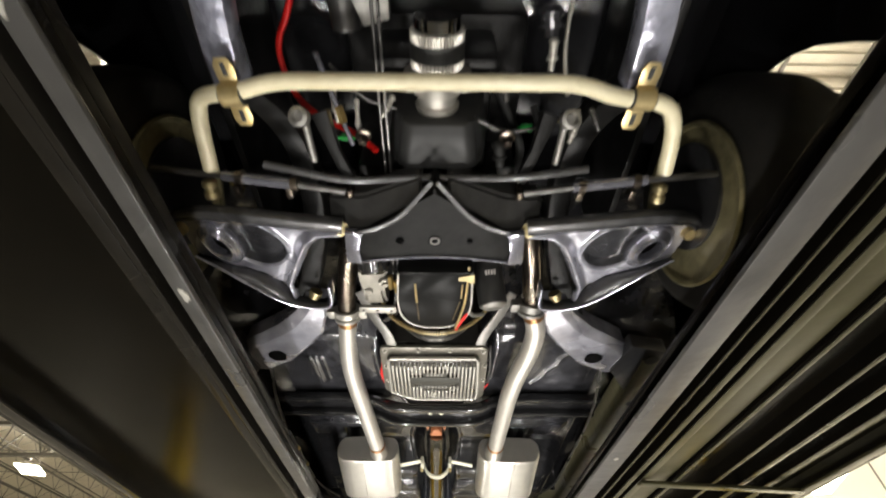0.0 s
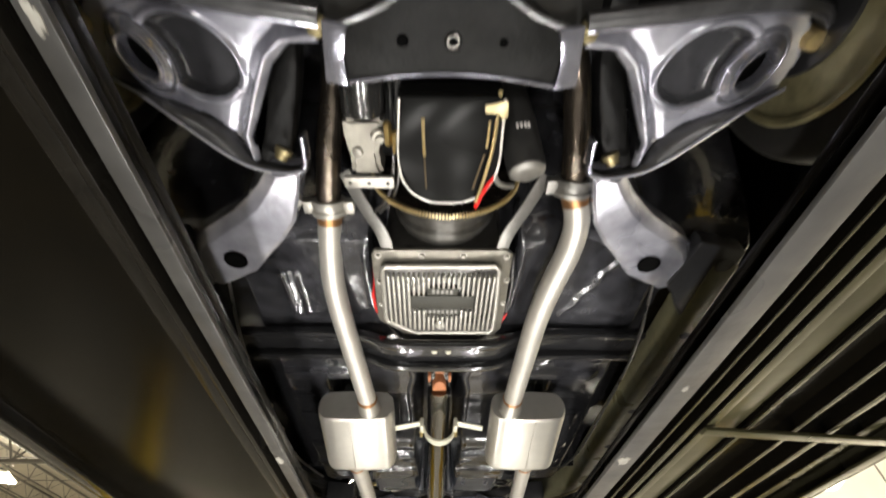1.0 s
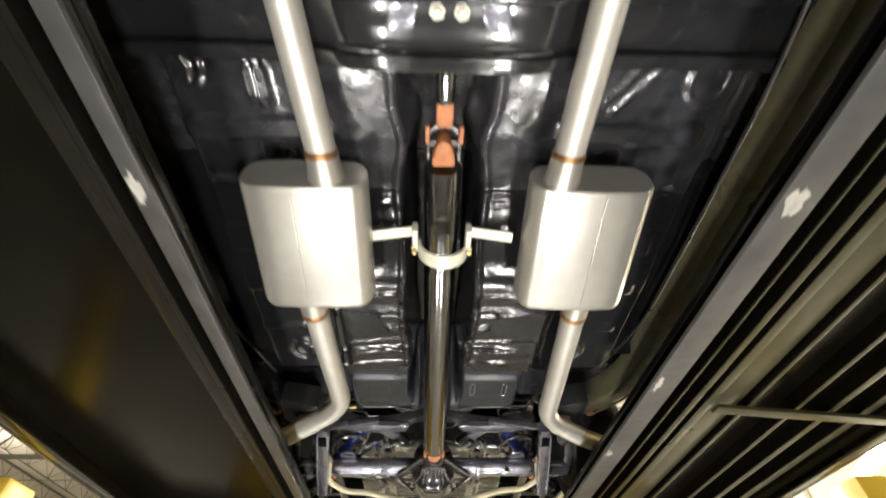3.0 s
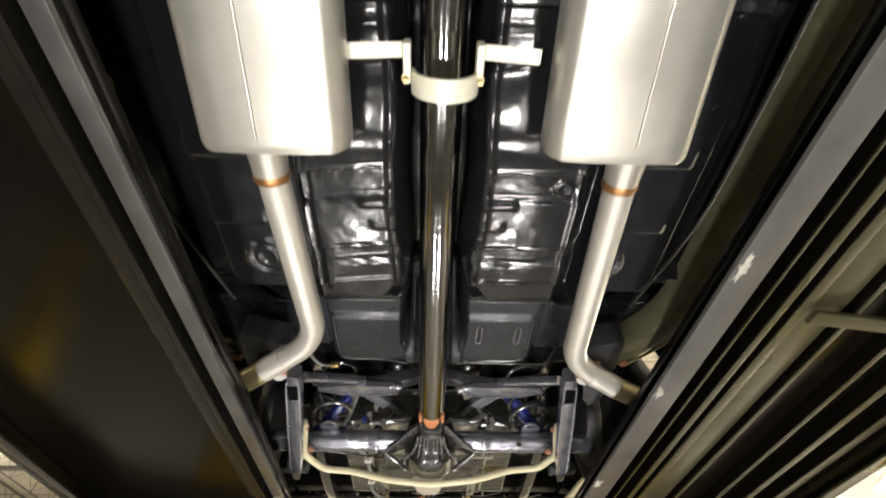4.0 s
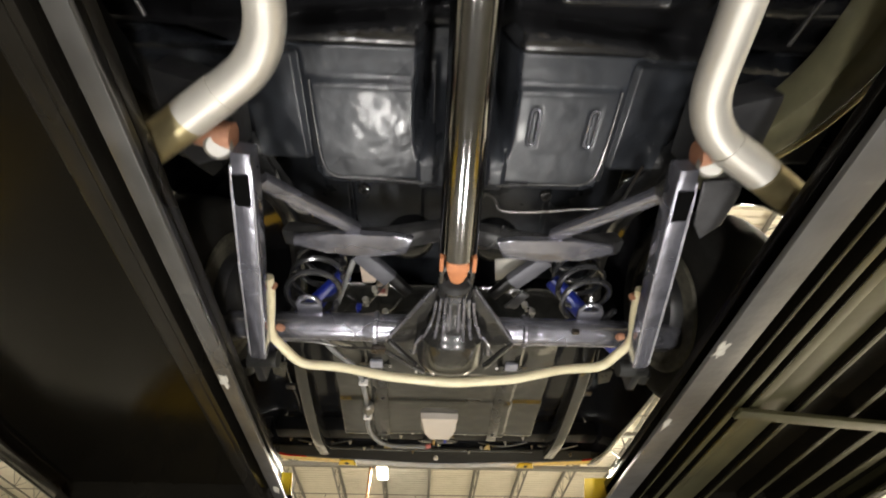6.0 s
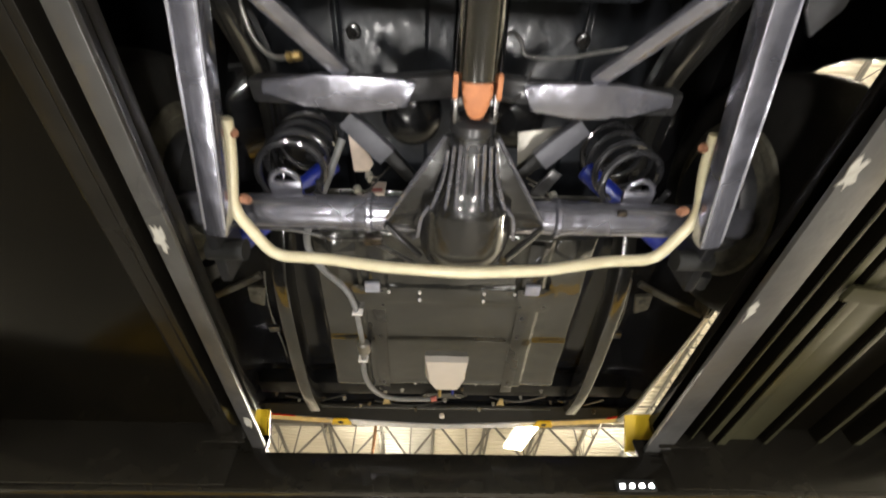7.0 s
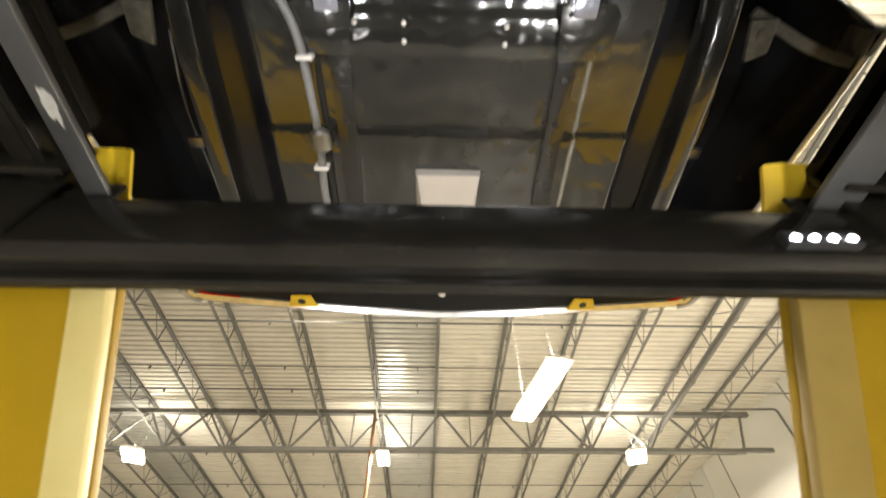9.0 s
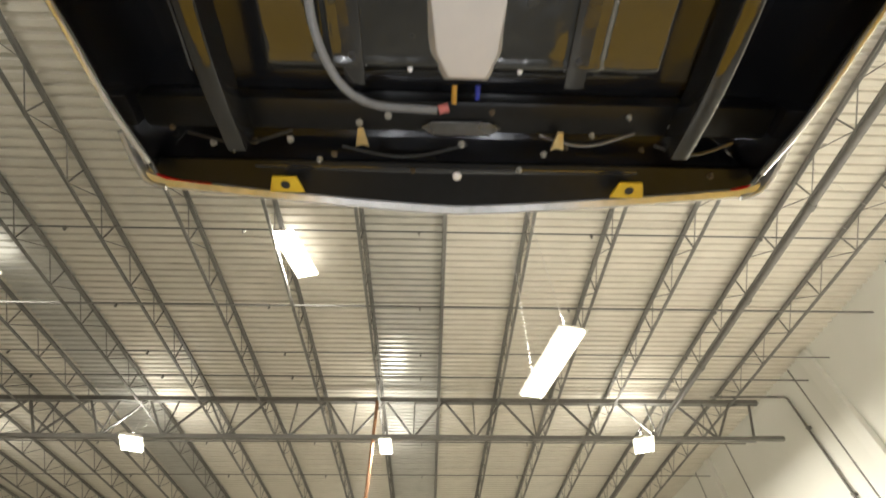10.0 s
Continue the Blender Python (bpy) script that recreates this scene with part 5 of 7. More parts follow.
sump = part("oil_pan", prism(B(), PAN, 2.136, 2.36, 0.014), SUMP_BLACK, engine, "black oil pan with a bright edge line")
# Pale tube paints the reflection along the oil pan's edge.
part("pan_rim", tube(B(), rounded([(x * 0.965, 0.86 + (y - 0.86) * 0.965, 2.137) for x, y in PAN[1:] + PAN[:1]], 0.02), 0.0030, 6), CAST_ALU, sump, "pale line for the glint on the pan's edge")
# Golden streaks paint the yellow reflections on the pan's underside.
for pts, w in (([(-0.053, 0.79), (-0.052, 0.84), (-0.050, 0.87)], 0.0035), ([(-0.051, 0.86), (-0.047, 0.95)], 0.002), ([(0.074, 0.792), (0.073, 0.85)], 0.003), ([(0.070, 0.865), (0.058, 0.92), (0.052, 0.95)], 0.0025)):
    part("gold_glint", tube(B(), [(x, y, 2.1365) for x, y in pts], w, 8), PLATE_BROWN if w < 0.003 else ZINC, sump, "thin golden streak of reflected light")
part("corner_tab", prism(B(), [(0.062, 0.762), (0.104, 0.752), (0.107, 0.785), (0.094, 0.788), (0.090, 0.775), (0.064, 0.777)], 2.1325, 2.1375, 0.0015), TARNISH_AND_SHADE, sump, "golden bracket on the pan corner")
rings = []
for y, w, z in ((0.390, 0.082, 2.40), (0.394, 0.083, 2.30), (0.398, 0.084, 2.272), (0.406, 0.085, 2.267), (0.46, 0.092, 2.266), (0.512, 0.099, 2.266)):
    ring = [Vector((0.008 + w + 0.028, y, 2.42))]
    ring += [Vector((0.008 + (w - 0.036) + 0.036 * math.cos(radians(a)) * (1.0 if a > 8 else 1.2), y, z + 0.036 - 0.036 * math.sin(radians(a)))) for a in range(0, 91, 10)]
    ring += [Vector((0.004 - (w - 0.036) - 0.036 * math.cos(radians(a)) * (1.0 if a > 8 else 1.2), y, z + 0.036 - 0.036 * math.sin(radians(a)))) for a in range(90, -1, -10)]
    ring += [Vector((0.004 - w - 0.028, y, 2.42))]
    rings.append(ring)
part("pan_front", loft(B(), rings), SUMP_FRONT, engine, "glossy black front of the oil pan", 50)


def knurled(bm, y0, y1, r, teeth=44):
    """A knurled band round the crank axis."""
    rings = []
    for y, k in ((y0, 0.93), (y0 + 0.003, 1.0), (y1 - 0.003, 1.0), (y1, 0.93)):
        ring = []
        for n in range(teeth * 4):
            an = 2 * math.pi * n / (teeth * 4)
            rr = r * k * (1.0 if n % 4 in (0, 1) else 0.955)
            ring.append(Vector((0.004 + rr * math.cos(an), y, 2.357 + rr * math.sin(an))))
        rings.append(ring)
    return loft(bm, rings)


damper = part("crank_pulley", lathe(B(), (0.004, 0.175, 2.357), (0, 1, 0), [(0, 0.02), (0, 0.05), (0.10, 0.052), (0.11, 0.044), (0.15, 0.042)], 40), BARE_STEEL, car, "bright steel crank pulley")
for y0, y1 in ((0.200, 0.226), (0.258, 0.280)):
    part("knurled_band", knurled(B(), y0, y1, 0.060), CAST_ALU, damper, "silver knurled band")
part("pulley_band", lathe(B(), (0.004, 0.225, 2.357), (0, 1, 0), [(0, 0.056), (0, 0.061), (0.034, 0.061), (0.034, 0.056)], 40), RUBBER, damper, "black rubber band")
part("crank_hub", lathe(B(), (0.004, 0.312, 2.345), (0, 1, 0), [(0, 0.04), (0.0, 0.052), (0.02, 0.056), (0.025, 0.046), (0.045, 0.044), (0.05, 0.052), (0.062, 0.050), (0.066, 0.03)], 36), CAST_ALU, damper, "bright steel hub")
part("hub_plate", box(B(), -0.075, 0.083, 0.292, 0.322, 2.30, 2.40, 0.014), ALU_MID, damper, "worn cast hub plate")
part("timing_cover", box(B(), -0.15, 0.15, 0.30, 0.33, 2.40, 2.62, 0.02), ENGINE_BLACK, engine, "black timing cover")
# lower pulley, brackets and hoses in front
part("coolant_pipe", tube(B(), rounded([(-0.245, -0.15, 2.55), (-0.215, 0.05, 2.45), (-0.205, 0.25, 2.44)], 0.1), 0.034, 16), DARK_STEEL, car, "dark steel coolant pipe")
bm = B()
prism(bm, [(-0.19, 0.16), (-0.10, 0.17), (-0.10, 0.22), (-0.16, 0.235)], 2.40, 2.43, 0.006)
part("engine_bracket", bm, ALU_PLATE, engine, "dull aluminium accessory bracket")
fan = part("fan_shroud", tube(B(), rounded([(-0.11, 0.10, 2.36), (-0.11, 0.06, 2.36), (0.19, 0.04, 2.36), (0.23, 0.04, 2.38), (0.24, -0.1, 2.42)], 0.03), 0.006, 8), DARK_STEEL, car, "thin bent steel pipe under the fan")
bm = B()
loft(bm, [[(-0.11, -0.05, 2.40), (0.20, -0.05, 2.40), (0.20, 0.05, 2.42), (-0.11, 0.05, 2.42)], [(-0.13, -0.12, 2.55), (0.22, -0.12, 2.55), (0.22, 0.06, 2.55), (-0.13, 0.06, 2.55)]])
bmesh.ops.bevel(bm, geom=list(bm.edges), offset=0.02, segments=3, affect="EDGES")
part("fan_housing", bm, ENGINE_BLACK, car, "black rounded fan housing")
for off in (0.0, 0.013):
    bm = B()
    tube(bm, rounded([(-0.060, -0.06, 2.40), (-0.128 + off, -0.05, 2.38), (-0.130 + off, 0.10, 2.35), (-0.128 + off, 0.40, 2.31), (-0.126 + off, 0.62, 2.295), (-0.124 + off, 0.76, 2.25), (-0.118 + off, 0.93, 2.20), (-0.135 + off, 1.03, 2.21), (-0.18 + off, 1.10, 2.24)], 0.05), 0.0042, 8)
    lines = part("cooler_line", bm, DARK_STEEL, car, "thin steel cooler line")
for k, (fx, fy) in enumerate(((-0.128, 0.83), (-0.112, 0.85))):
    part("line_fitting", lathe(B(), (fx, fy, 2.198), (0, 1, 0), [(0, 0.005), (0.005, 0.009), (0.05, 0.009), (0.055, 0.005)], 6), BRASS, lines, "brass line fitting")
red = part("battery_cable", tube(B(), rounded([(-0.362, 0.145, 2.66), (-0.397, 0.25, 2.65), (-0.448, 0.33, 2.64), (-0.447, 0.405, 2.63), (-0.414, 0.478, 2.6), (-0.339, 0.52, 2.56), (-0.222, 0.51, 2.46), (-0.161, 0.522, 2.39)], 0.05), 0.0095, 12), RED, car, "bright red battery cable")
part("cable_lug", box(B(), -0.382, -0.342, 0.110, 0.165, 2.648, 2.674, 0.006), ALU_PLATE, red, "dull metal cable lug")
part("brake_hose", tube(B(), rounded([(-0.255, 0.24, 2.32), (-0.225, 0.36, 2.31), (-0.20, 0.45, 2.30)], 0.05), 0.0065, 8), CHASSIS_GREY, car, "grey flexible brake hose")
part("hose_fitting", lathe(B(), (-0.222, 0.355, 2.308), (0.2, 1, -0.1), [(0, 0.007), (0.004, 0.011), (0.035, 0.011), (0.04, 0.007)], 6), BRASS, car, "brass hose fitting")
for gx, gy in ((-0.264, 0.553), (0.258, 0.517)):
    bm = B()
    box(bm, gx - 0.017, gx + 0.017, gy - 0.009, gy + 0.009, 2.504, 2.522, 0.003)
    tube(bm, ((gx - 0.026, gy, 2.510), (gx + 0.026, gy, 2.510)), 0.006, 8)
    part("wire_clip", bm, GREEN, car, "green plastic wire clip")
# engine mounts and small dark brackets
for s in (-1, 1):
    bm = B()
    box(bm, s * 0.19 - 0.04, s * 0.19 + 0.04, 0.62, 0.72, 2.44, 2.54, 0.012)
    part("engine_mount", bm, ENGINE_BLACK, engine)
    bm = B()
    lathe(bm, (s * 0.17, 0.44, 2.30), (0, 0.3, -1), [(0, 0.008), (0.0, 0.018), (0.008, 0.02), (0.012, 0.011), (0.03, 0.010)], 10)
    part("mount_stud", bm, HEADER, engine, "brown mount stud")
    part("heater_hose", tube(B(), rounded([(s * 0.30, 0.52, 2.66), (s * 0.33, 0.60, 2.62), (s * 0.32, 0.70, 2.60), (s * 0.26, 0.78, 2.62)], 0.05), 0.012, 10), RUBBER, car, "black rubber hose")
# oil filter, starter
FD = Vector((0.12, 0.42, -0.90)).normalized()
FO = Vector((0.172, 0.930, 2.170)) - FD * 0.13
filt = part("oil_filter", lathe(B(), FO, FD, [(-0.10, 0.038), (0.005, 0.043), (0.115, 0.043), (0.125, 0.040)], 28), MEMBER_GREY, engine, "black oil filter canister")
part("filter_end", lathe(B(), FO + FD * 0.124, FD, [(0, 0.041), (0.004, 0.040), (0.010, 0.031), (0.012, 0.026), (0.010, 0.001)], 28), ALU_PLATE, filt, "grey domed filter end")
FS = FD.cross(Vector((1, 0, 0))).normalized()
FX = FS.cross(FD).normalized()
bm = B()
for k in range(4):
    c = FO + FD * 0.035 + (FS * 0.985 * (1 if FS.y < 0 else -1) + FX * (0.20 * (k - 1.5))).normalized() * 0.0432
    bar(bm, c - FD * 0.007, c + FD * 0.007, 0.005, 0.002, 0.0005)
part("filter_mark", bm, WHITE_PLASTIC, filt, "small pale printed mark")
starter = part("starter_motor", lathe(B(), (-0.182, 0.68, 2.262), (0.0, 1, -0.05), [(0, 0.03), (0.004, 0.046), (0.155, 0.048), (0.160, 0.040)], 28), CAST_BLACK, engine, "glossy black starter motor")
bm = B()
loft(bm, [[(-0.228, 0.835, 2.29), (-0.140, 0.835, 2.29), (-0.136, 0.835, 2.222), (-0.226, 0.835, 2.215)], [(-0.226, 0.885, 2.285), (-0.146, 0.880, 2.285), (-0.146, 0.880, 2.212), (-0.222, 0.885, 2.206)],
          [(-0.215, 0.93, 2.28), (-0.155, 0.925, 2.28), (-0.155, 0.925, 2.205), (-0.210, 0.93, 2.202)], [(-0.218, 0.965, 2.27), (-0.140, 0.965, 2.27), (-0.140, 0.965, 2.20), (-0.218, 0.965, 2.20)]])
bmesh.ops.bevel(bm, geom=list(bm.edges), offset=0.010, segments=2, affect="EDGES")
part("starter_nose", bm, PAN_ALU, starter, "cast aluminium starter nose")
part("solenoid_stub", lathe(B(), (-0.152, 0.872, 2.222), (0.3, 0.1, -1), [(0, 0.018), (0.014, 0.016), (0.016, 0.010), (0.024, 0.009), (0.024, 0.001)], 14), ALU_MID, starter, "cast stub on the starter")
part("solenoid_stub", lathe(B(), (-0.196, 0.905, 2.210), (-0.2, 0.1, -1), [(0, 0.013), (0.010, 0.012), (0.012, 0.001)], 12), CAST_ALU, starter, "cast stub on the starter")
part("starter_bracket", box(B(), -0.232, -0.120, 0.960, 0.988, 2.186, 2.198, 0.003), CAST_ALU, starter, "pale drilled starter plate")
for bx in (-0.218, -0.176, -0.134):
    part("hole", lathe(B(), (bx, 0.974, 2.1855), (0, 0, 1), [(0, 0.0045), (0.0008, 0.001)], 10), VOID, starter)
part("sump_wire", tube(B(), rounded([(0.09, 0.74, 2.15), (0.085, 0.84, 2.125), (0.07, 0.93, 2.125), (0.06, 0.98, 2.13)], 0.04), 0.004, 8), ZINC, engine, "golden wire along the oil pan")
part("sump_wire", tube(B(), rounded([(0.095, 0.92, 2.14), (0.075, 0.95, 2.13), (0.062, 1.0, 2.14)], 0.02), 0.005, 8), RED, engine, "red wire beside the oil pan")
part("sump_wire", tube(B(), rounded([(0.085, 0.90, 2.145), (0.11, 0.95, 2.15), (0.145, 0.965, 2.17)], 0.02), 0.006, 8), ALU_PLATE, engine)
# flexplate ring with teeth
bm = B()
RC = Vector((0.0, 1.035, 2.335))
for k in range(150):
    a = 2 * math.pi * k / 150
    c = RC + Vector((math.sin(a) * 0.186, 0, -math.cos(a) * 0.186))
    m = Matrix.Translation(c) @ Matrix.Rotation(-a, 4, "Y")
    box(bm, -0.0019, 0.0019, -0.006, 0.006, -0.006, 0.003, 0, m)
ring = part("ring_gear_teeth", bm, ZINC, engine, "toothed zinc ring gear")
part("flexplate", lathe(B(), (0, 1.030, 2.335), (0, 1, 0), [(0, 0.12), (0, 0.176), (0.003, 0.182), (0.010, 0.182), (0.010, 0.12)], 64), HEADER, engine, "brown steel flexplate")
bell = part("bell_housing", lathe(B(), (0, 1.042, 2.335), (0, 1, 0), [(0, 0.148), (0.02, 0.152), (0.05, 0.146), (0.062, 0.128), (0.09, 0.128), (0.10, 0.136), (0.115, 0.136), (0.12, 0.122), (0.17, 0.118)], 48), BELL_ALU, car, "dull grey bell housing")
for s in (-1, 1):
    bm = B()
    box_sweep(bm, rounded([(s * 0.255, 1.02, 2.30), (s * 0.205, 1.095, 2.25), (s * 0.16, 1.15, 2.218), (s * 0.148, 1.21, 2.205)], 0.05), 0.034, 0.008, 0.003)
    part("housing_brace", bm, ALU_PLATE, bell, "flat grey support strap")

# transmission with finned pan
bm = B()
loft(bm, [[(-0.165, 1.19, 2.205), (0.165, 1.19, 2.205), (0.16, 1.19, 2.42), (-0.16, 1.19, 2.42)], [(-0.165, 1.50, 2.205), (0.165, 1.50, 2.205), (0.13, 1.50, 2.42), (-0.13, 1.50, 2.42)],
          [(-0.08, 1.72, 2.20), (0.08, 1.72, 2.20), (0.07, 1.72, 2.34), (-0.07, 1.72, 2.34)]])
bmesh.ops.bevel(bm, geom=list(bm.edges), offset=0.015, segments=2, affect="EDGES")
trans = part("transmission", bm, BELL_ALU, car, "grey aluminium gearbox case")
out = [(-0.184, 1.192), (0.166, 1.188), (0.182, 1.205), (0.186, 1.42), (0.186, 1.525), (0.165, 1.560), (-0.10, 1.562), (-0.118, 1.556), (-0.192, 1.488), (-0.196, 1.47), (-0.194, 1.21)]
tpan = part("gearbox_pan", prism(B(), out, 2.196, 2.210, 0.005), PAN_ALU, trans, "cast aluminium gearbox pan with fins")
inn = [(-0.158, 1.235), (0.136, 1.230), (0.148, 1.242), (0.156, 1.43), (0.156, 1.505), (0.142, 1.522), (-0.075, 1.524), (-0.092, 1.518), (-0.164, 1.468), (-0.168, 1.455), (-0.166, 1.248)]
part("pan_body", prism(B(), inn, 2.178, 2.200, 0.006), DARK_STEEL, tpan)
part("pan_rim", tube(B(), [(x, y, 2.180) for x, y in inn + inn[:1]], 0.007, 8, caps=False), CAST_ALU, tpan, "bright pan rim")
for k in range(22):
    fx = -0.150 + 0.0136 * k
    segs = [(1.256, 1.492 if fx > -0.085 else 1.462 + 0.45 * (fx + 0.14))]
    if -0.045 < fx < 0.045:
        segs = [(1.256, 1.302), (1.426, 1.456 if abs(fx + 0.005) < 0.018 else 1.492)]
    elif -0.095 < fx < 0.085:
        segs = [(1.256, 1.332), (1.398, 1.492)]
    for y0, y1 in segs:
        part("fin", box(B(), fx - 0.0032, fx + 0.0032, y0, y1, 2.162, 2.180, 0.002), CAST_ALU, tpan)
part("cast_badge", box(B(), -0.092, 0.086, 1.338, 1.394, 2.167, 2.178, 0.002), BADGE, tpan, "plain dull cast badge")
part("cast_badge", box(B(), -0.046, 0.040, 1.306, 1.337, 2.168, 2.178, 0.002), BADGE, tpan, "plain dull cast badge")
part("cast_badge", box(B(), -0.064, 0.053, 1.395, 1.422, 2.168, 2.178, 0.002), BADGE, tpan, "plain dull cast badge")
for y0, y1, x0, n in ((1.313, 1.329, -0.032, 5), (1.402, 1.416, -0.054, 8)):
    for k in range(n):
        part("raised_mark", box(B(), x0 + k * 0.0125, x0 + 0.008 + k * 0.0125, y0, y1, 2.1668, 2.1685, 0.0006), ALU_PLATE, tpan)
part("drain_plug", lathe(B(), (-0.006, 1.478, 2.178), (0, 0, -1), [(0, 0.016), (0.008, 0.016), (0.010, 0.011), (0.014, 0.010), (0.014, 0.005), (0.010, 0.001)], 18), CAST_ALU, tpan)
for bx, by in ((-0.175, 1.21), (-0.06, 1.207), (0.05, 1.207), (0.165, 1.21), (0.177, 1.30), (0.177, 1.40), (-0.178, 1.31), (-0.178, 1.41), (0.155, 1.49), (-0.155, 1.495), (-0.05, 1.54), (0.06, 1.54)):
    part("bolt", bolt(B(), (bx, by, 2.197), (0, 0, -1), 0.0065, 0.009), CAST_ALU, tpan)
part("cooler_hose", tube(B(), rounded([(-0.20, 1.33, 2.27), (-0.212, 1.42, 2.235), (-0.20, 1.50, 2.23), (-0.17, 1.56, 2.24)], 0.05), 0.0055, 8), RED, trans, "thin red line beside the gearbox")
part("cooler_hose", tube(B(), rounded([(0.205, 1.46, 2.25), (0.205, 1.52, 2.235), (0.16, 1.58, 2.24)], 0.04), 0.0055, 8), RED, trans, "thin red line beside the gearbox")
part("shift_linkage", tube(B(), rounded([(0.195, 1.25, 2.25), (0.205, 1.36, 2.225), (0.20, 1.48, 2.23)], 0.05), 0.006, 8), DARK_STEEL, trans)

# gearbox crossmember: a wide channel dropped in the middle
CX = [(-0.66, 2.215), (-0.36, 2.215), (-0.24, 2.205), (-0.17, 2.168), (0.17, 2.168), (0.24, 2.205), (0.36, 2.215), (0.66, 2.215)]
gx = part("gearbox_crossmember", box_sweep(B(), rounded([(x, 1.6275, z + 0.012) for x, z in CX], 0.06, 5), 0.087, 0.030, 0.006), BLACK_GLOSS, car, "glossy black gearbox crossmember")
for y0, y1, dz in ((1.555, 1.584, -0.006), (1.671, 1.70, -0.010)):
    part("flange", box_sweep(B(), rounded([(x, (y0 + y1) / 2, z + dz) for x, z in CX], 0.06, 5), y1 - y0, 0.030, 0.006), BLACK_GLOSS, gx)
for bx in (-0.022, 0.022):
    part("bolt", bolt(B(), (bx, 1.60, 2.166), (0, 0, -1), 0.010, 0.012), STRAP, gx, "pale mount bolt")
for s in (-1, 1):
    part("gusset", prism(B(), mirrored([(0.055, 1.588), (0.105, 1.588), (0.115, 1.64), (0.065, 1.625)], s), 2.160, 2.176, 0.003), CHASSIS_GREY, gx, "bright bent gusset")

# drive shaft
SH0, SH1 = Vector((0.0, 1.955, 2.235)), Vector((0.0, 3.262, 2.126))
shaft = part("drive_shaft", tube(B(), (SH0, SH1), 0.045, 40), BARE_STEEL, car, "bare steel drive shaft tube")
part("spline_sleeve", lathe(B(), (0, 1.70, 2.252), (0, 1, -0.07), [(0, 0.020), (0.03, 0.021), (0.08, 0.021), (0.10, 0.019)], 24), BARE_STEEL, shaft, "bright steel spline sleeve")
part("slip_yoke", box(B(), -0.019, 0.019, 1.795, 1.85, 2.226, 2.264, 0.006), ORANGE, shaft, "rust orange slip yoke")


def u_joint(y, z, d):
    """Cross, caps and weld yoke; d: the way from the shaft to the other yoke."""
    bm = B()
    for s in (-1, 1):
        box(bm, s * 0.036 - 0.005, s * 0.036 + 0.005, y - 0.03, y + 0.035, z - 0.024, z + 0.024, 0.005)
        lathe(bm, (s * 0.016, y, z), (s, 0, 0), [(0, 0.014), (0.025, 0.014), (0.027, 0.010)], 14)
    ring = [(0.036 * math.cos(a), y + d * (0.02 + 0.028 * math.sin(a)), z - 0.006) for a in (math.pi * k / 12 for k in range(13))]
    tube(bm, ring, 0.010, 10)
    part("u_joint", bm, DARK_STEEL, shaft, "dark steel universal joint")
    bm = B()
    prism(bm, [(x, y + d * v) for x, v in ((-0.028, -0.044), (0.028, -0.044), (0.026, -0.026), (0.023, -0.005), (0.016, 0.014), (0.007, 0.022), (-0.007, 0.022), (-0.016, 0.014), (-0.023, -0.005), (-0.026, -0.026))], z - 0.038, z + 0.038, 0.009)
    part("weld_yoke", bm, ORANGE, shaft, "rust orange weld yoke")
    for s in (-1, 1):
        part("yoke_ear", box(B(), s * 0.038 - 0.005, s * 0.038 + 0.005, y - 0.055, y - 0.012, z - 0.032, z - 0.012, 0.004), ORANGE, shaft)


u_joint(1.895, 2.243, -1)
u_joint(3.303, 2.122, 1)

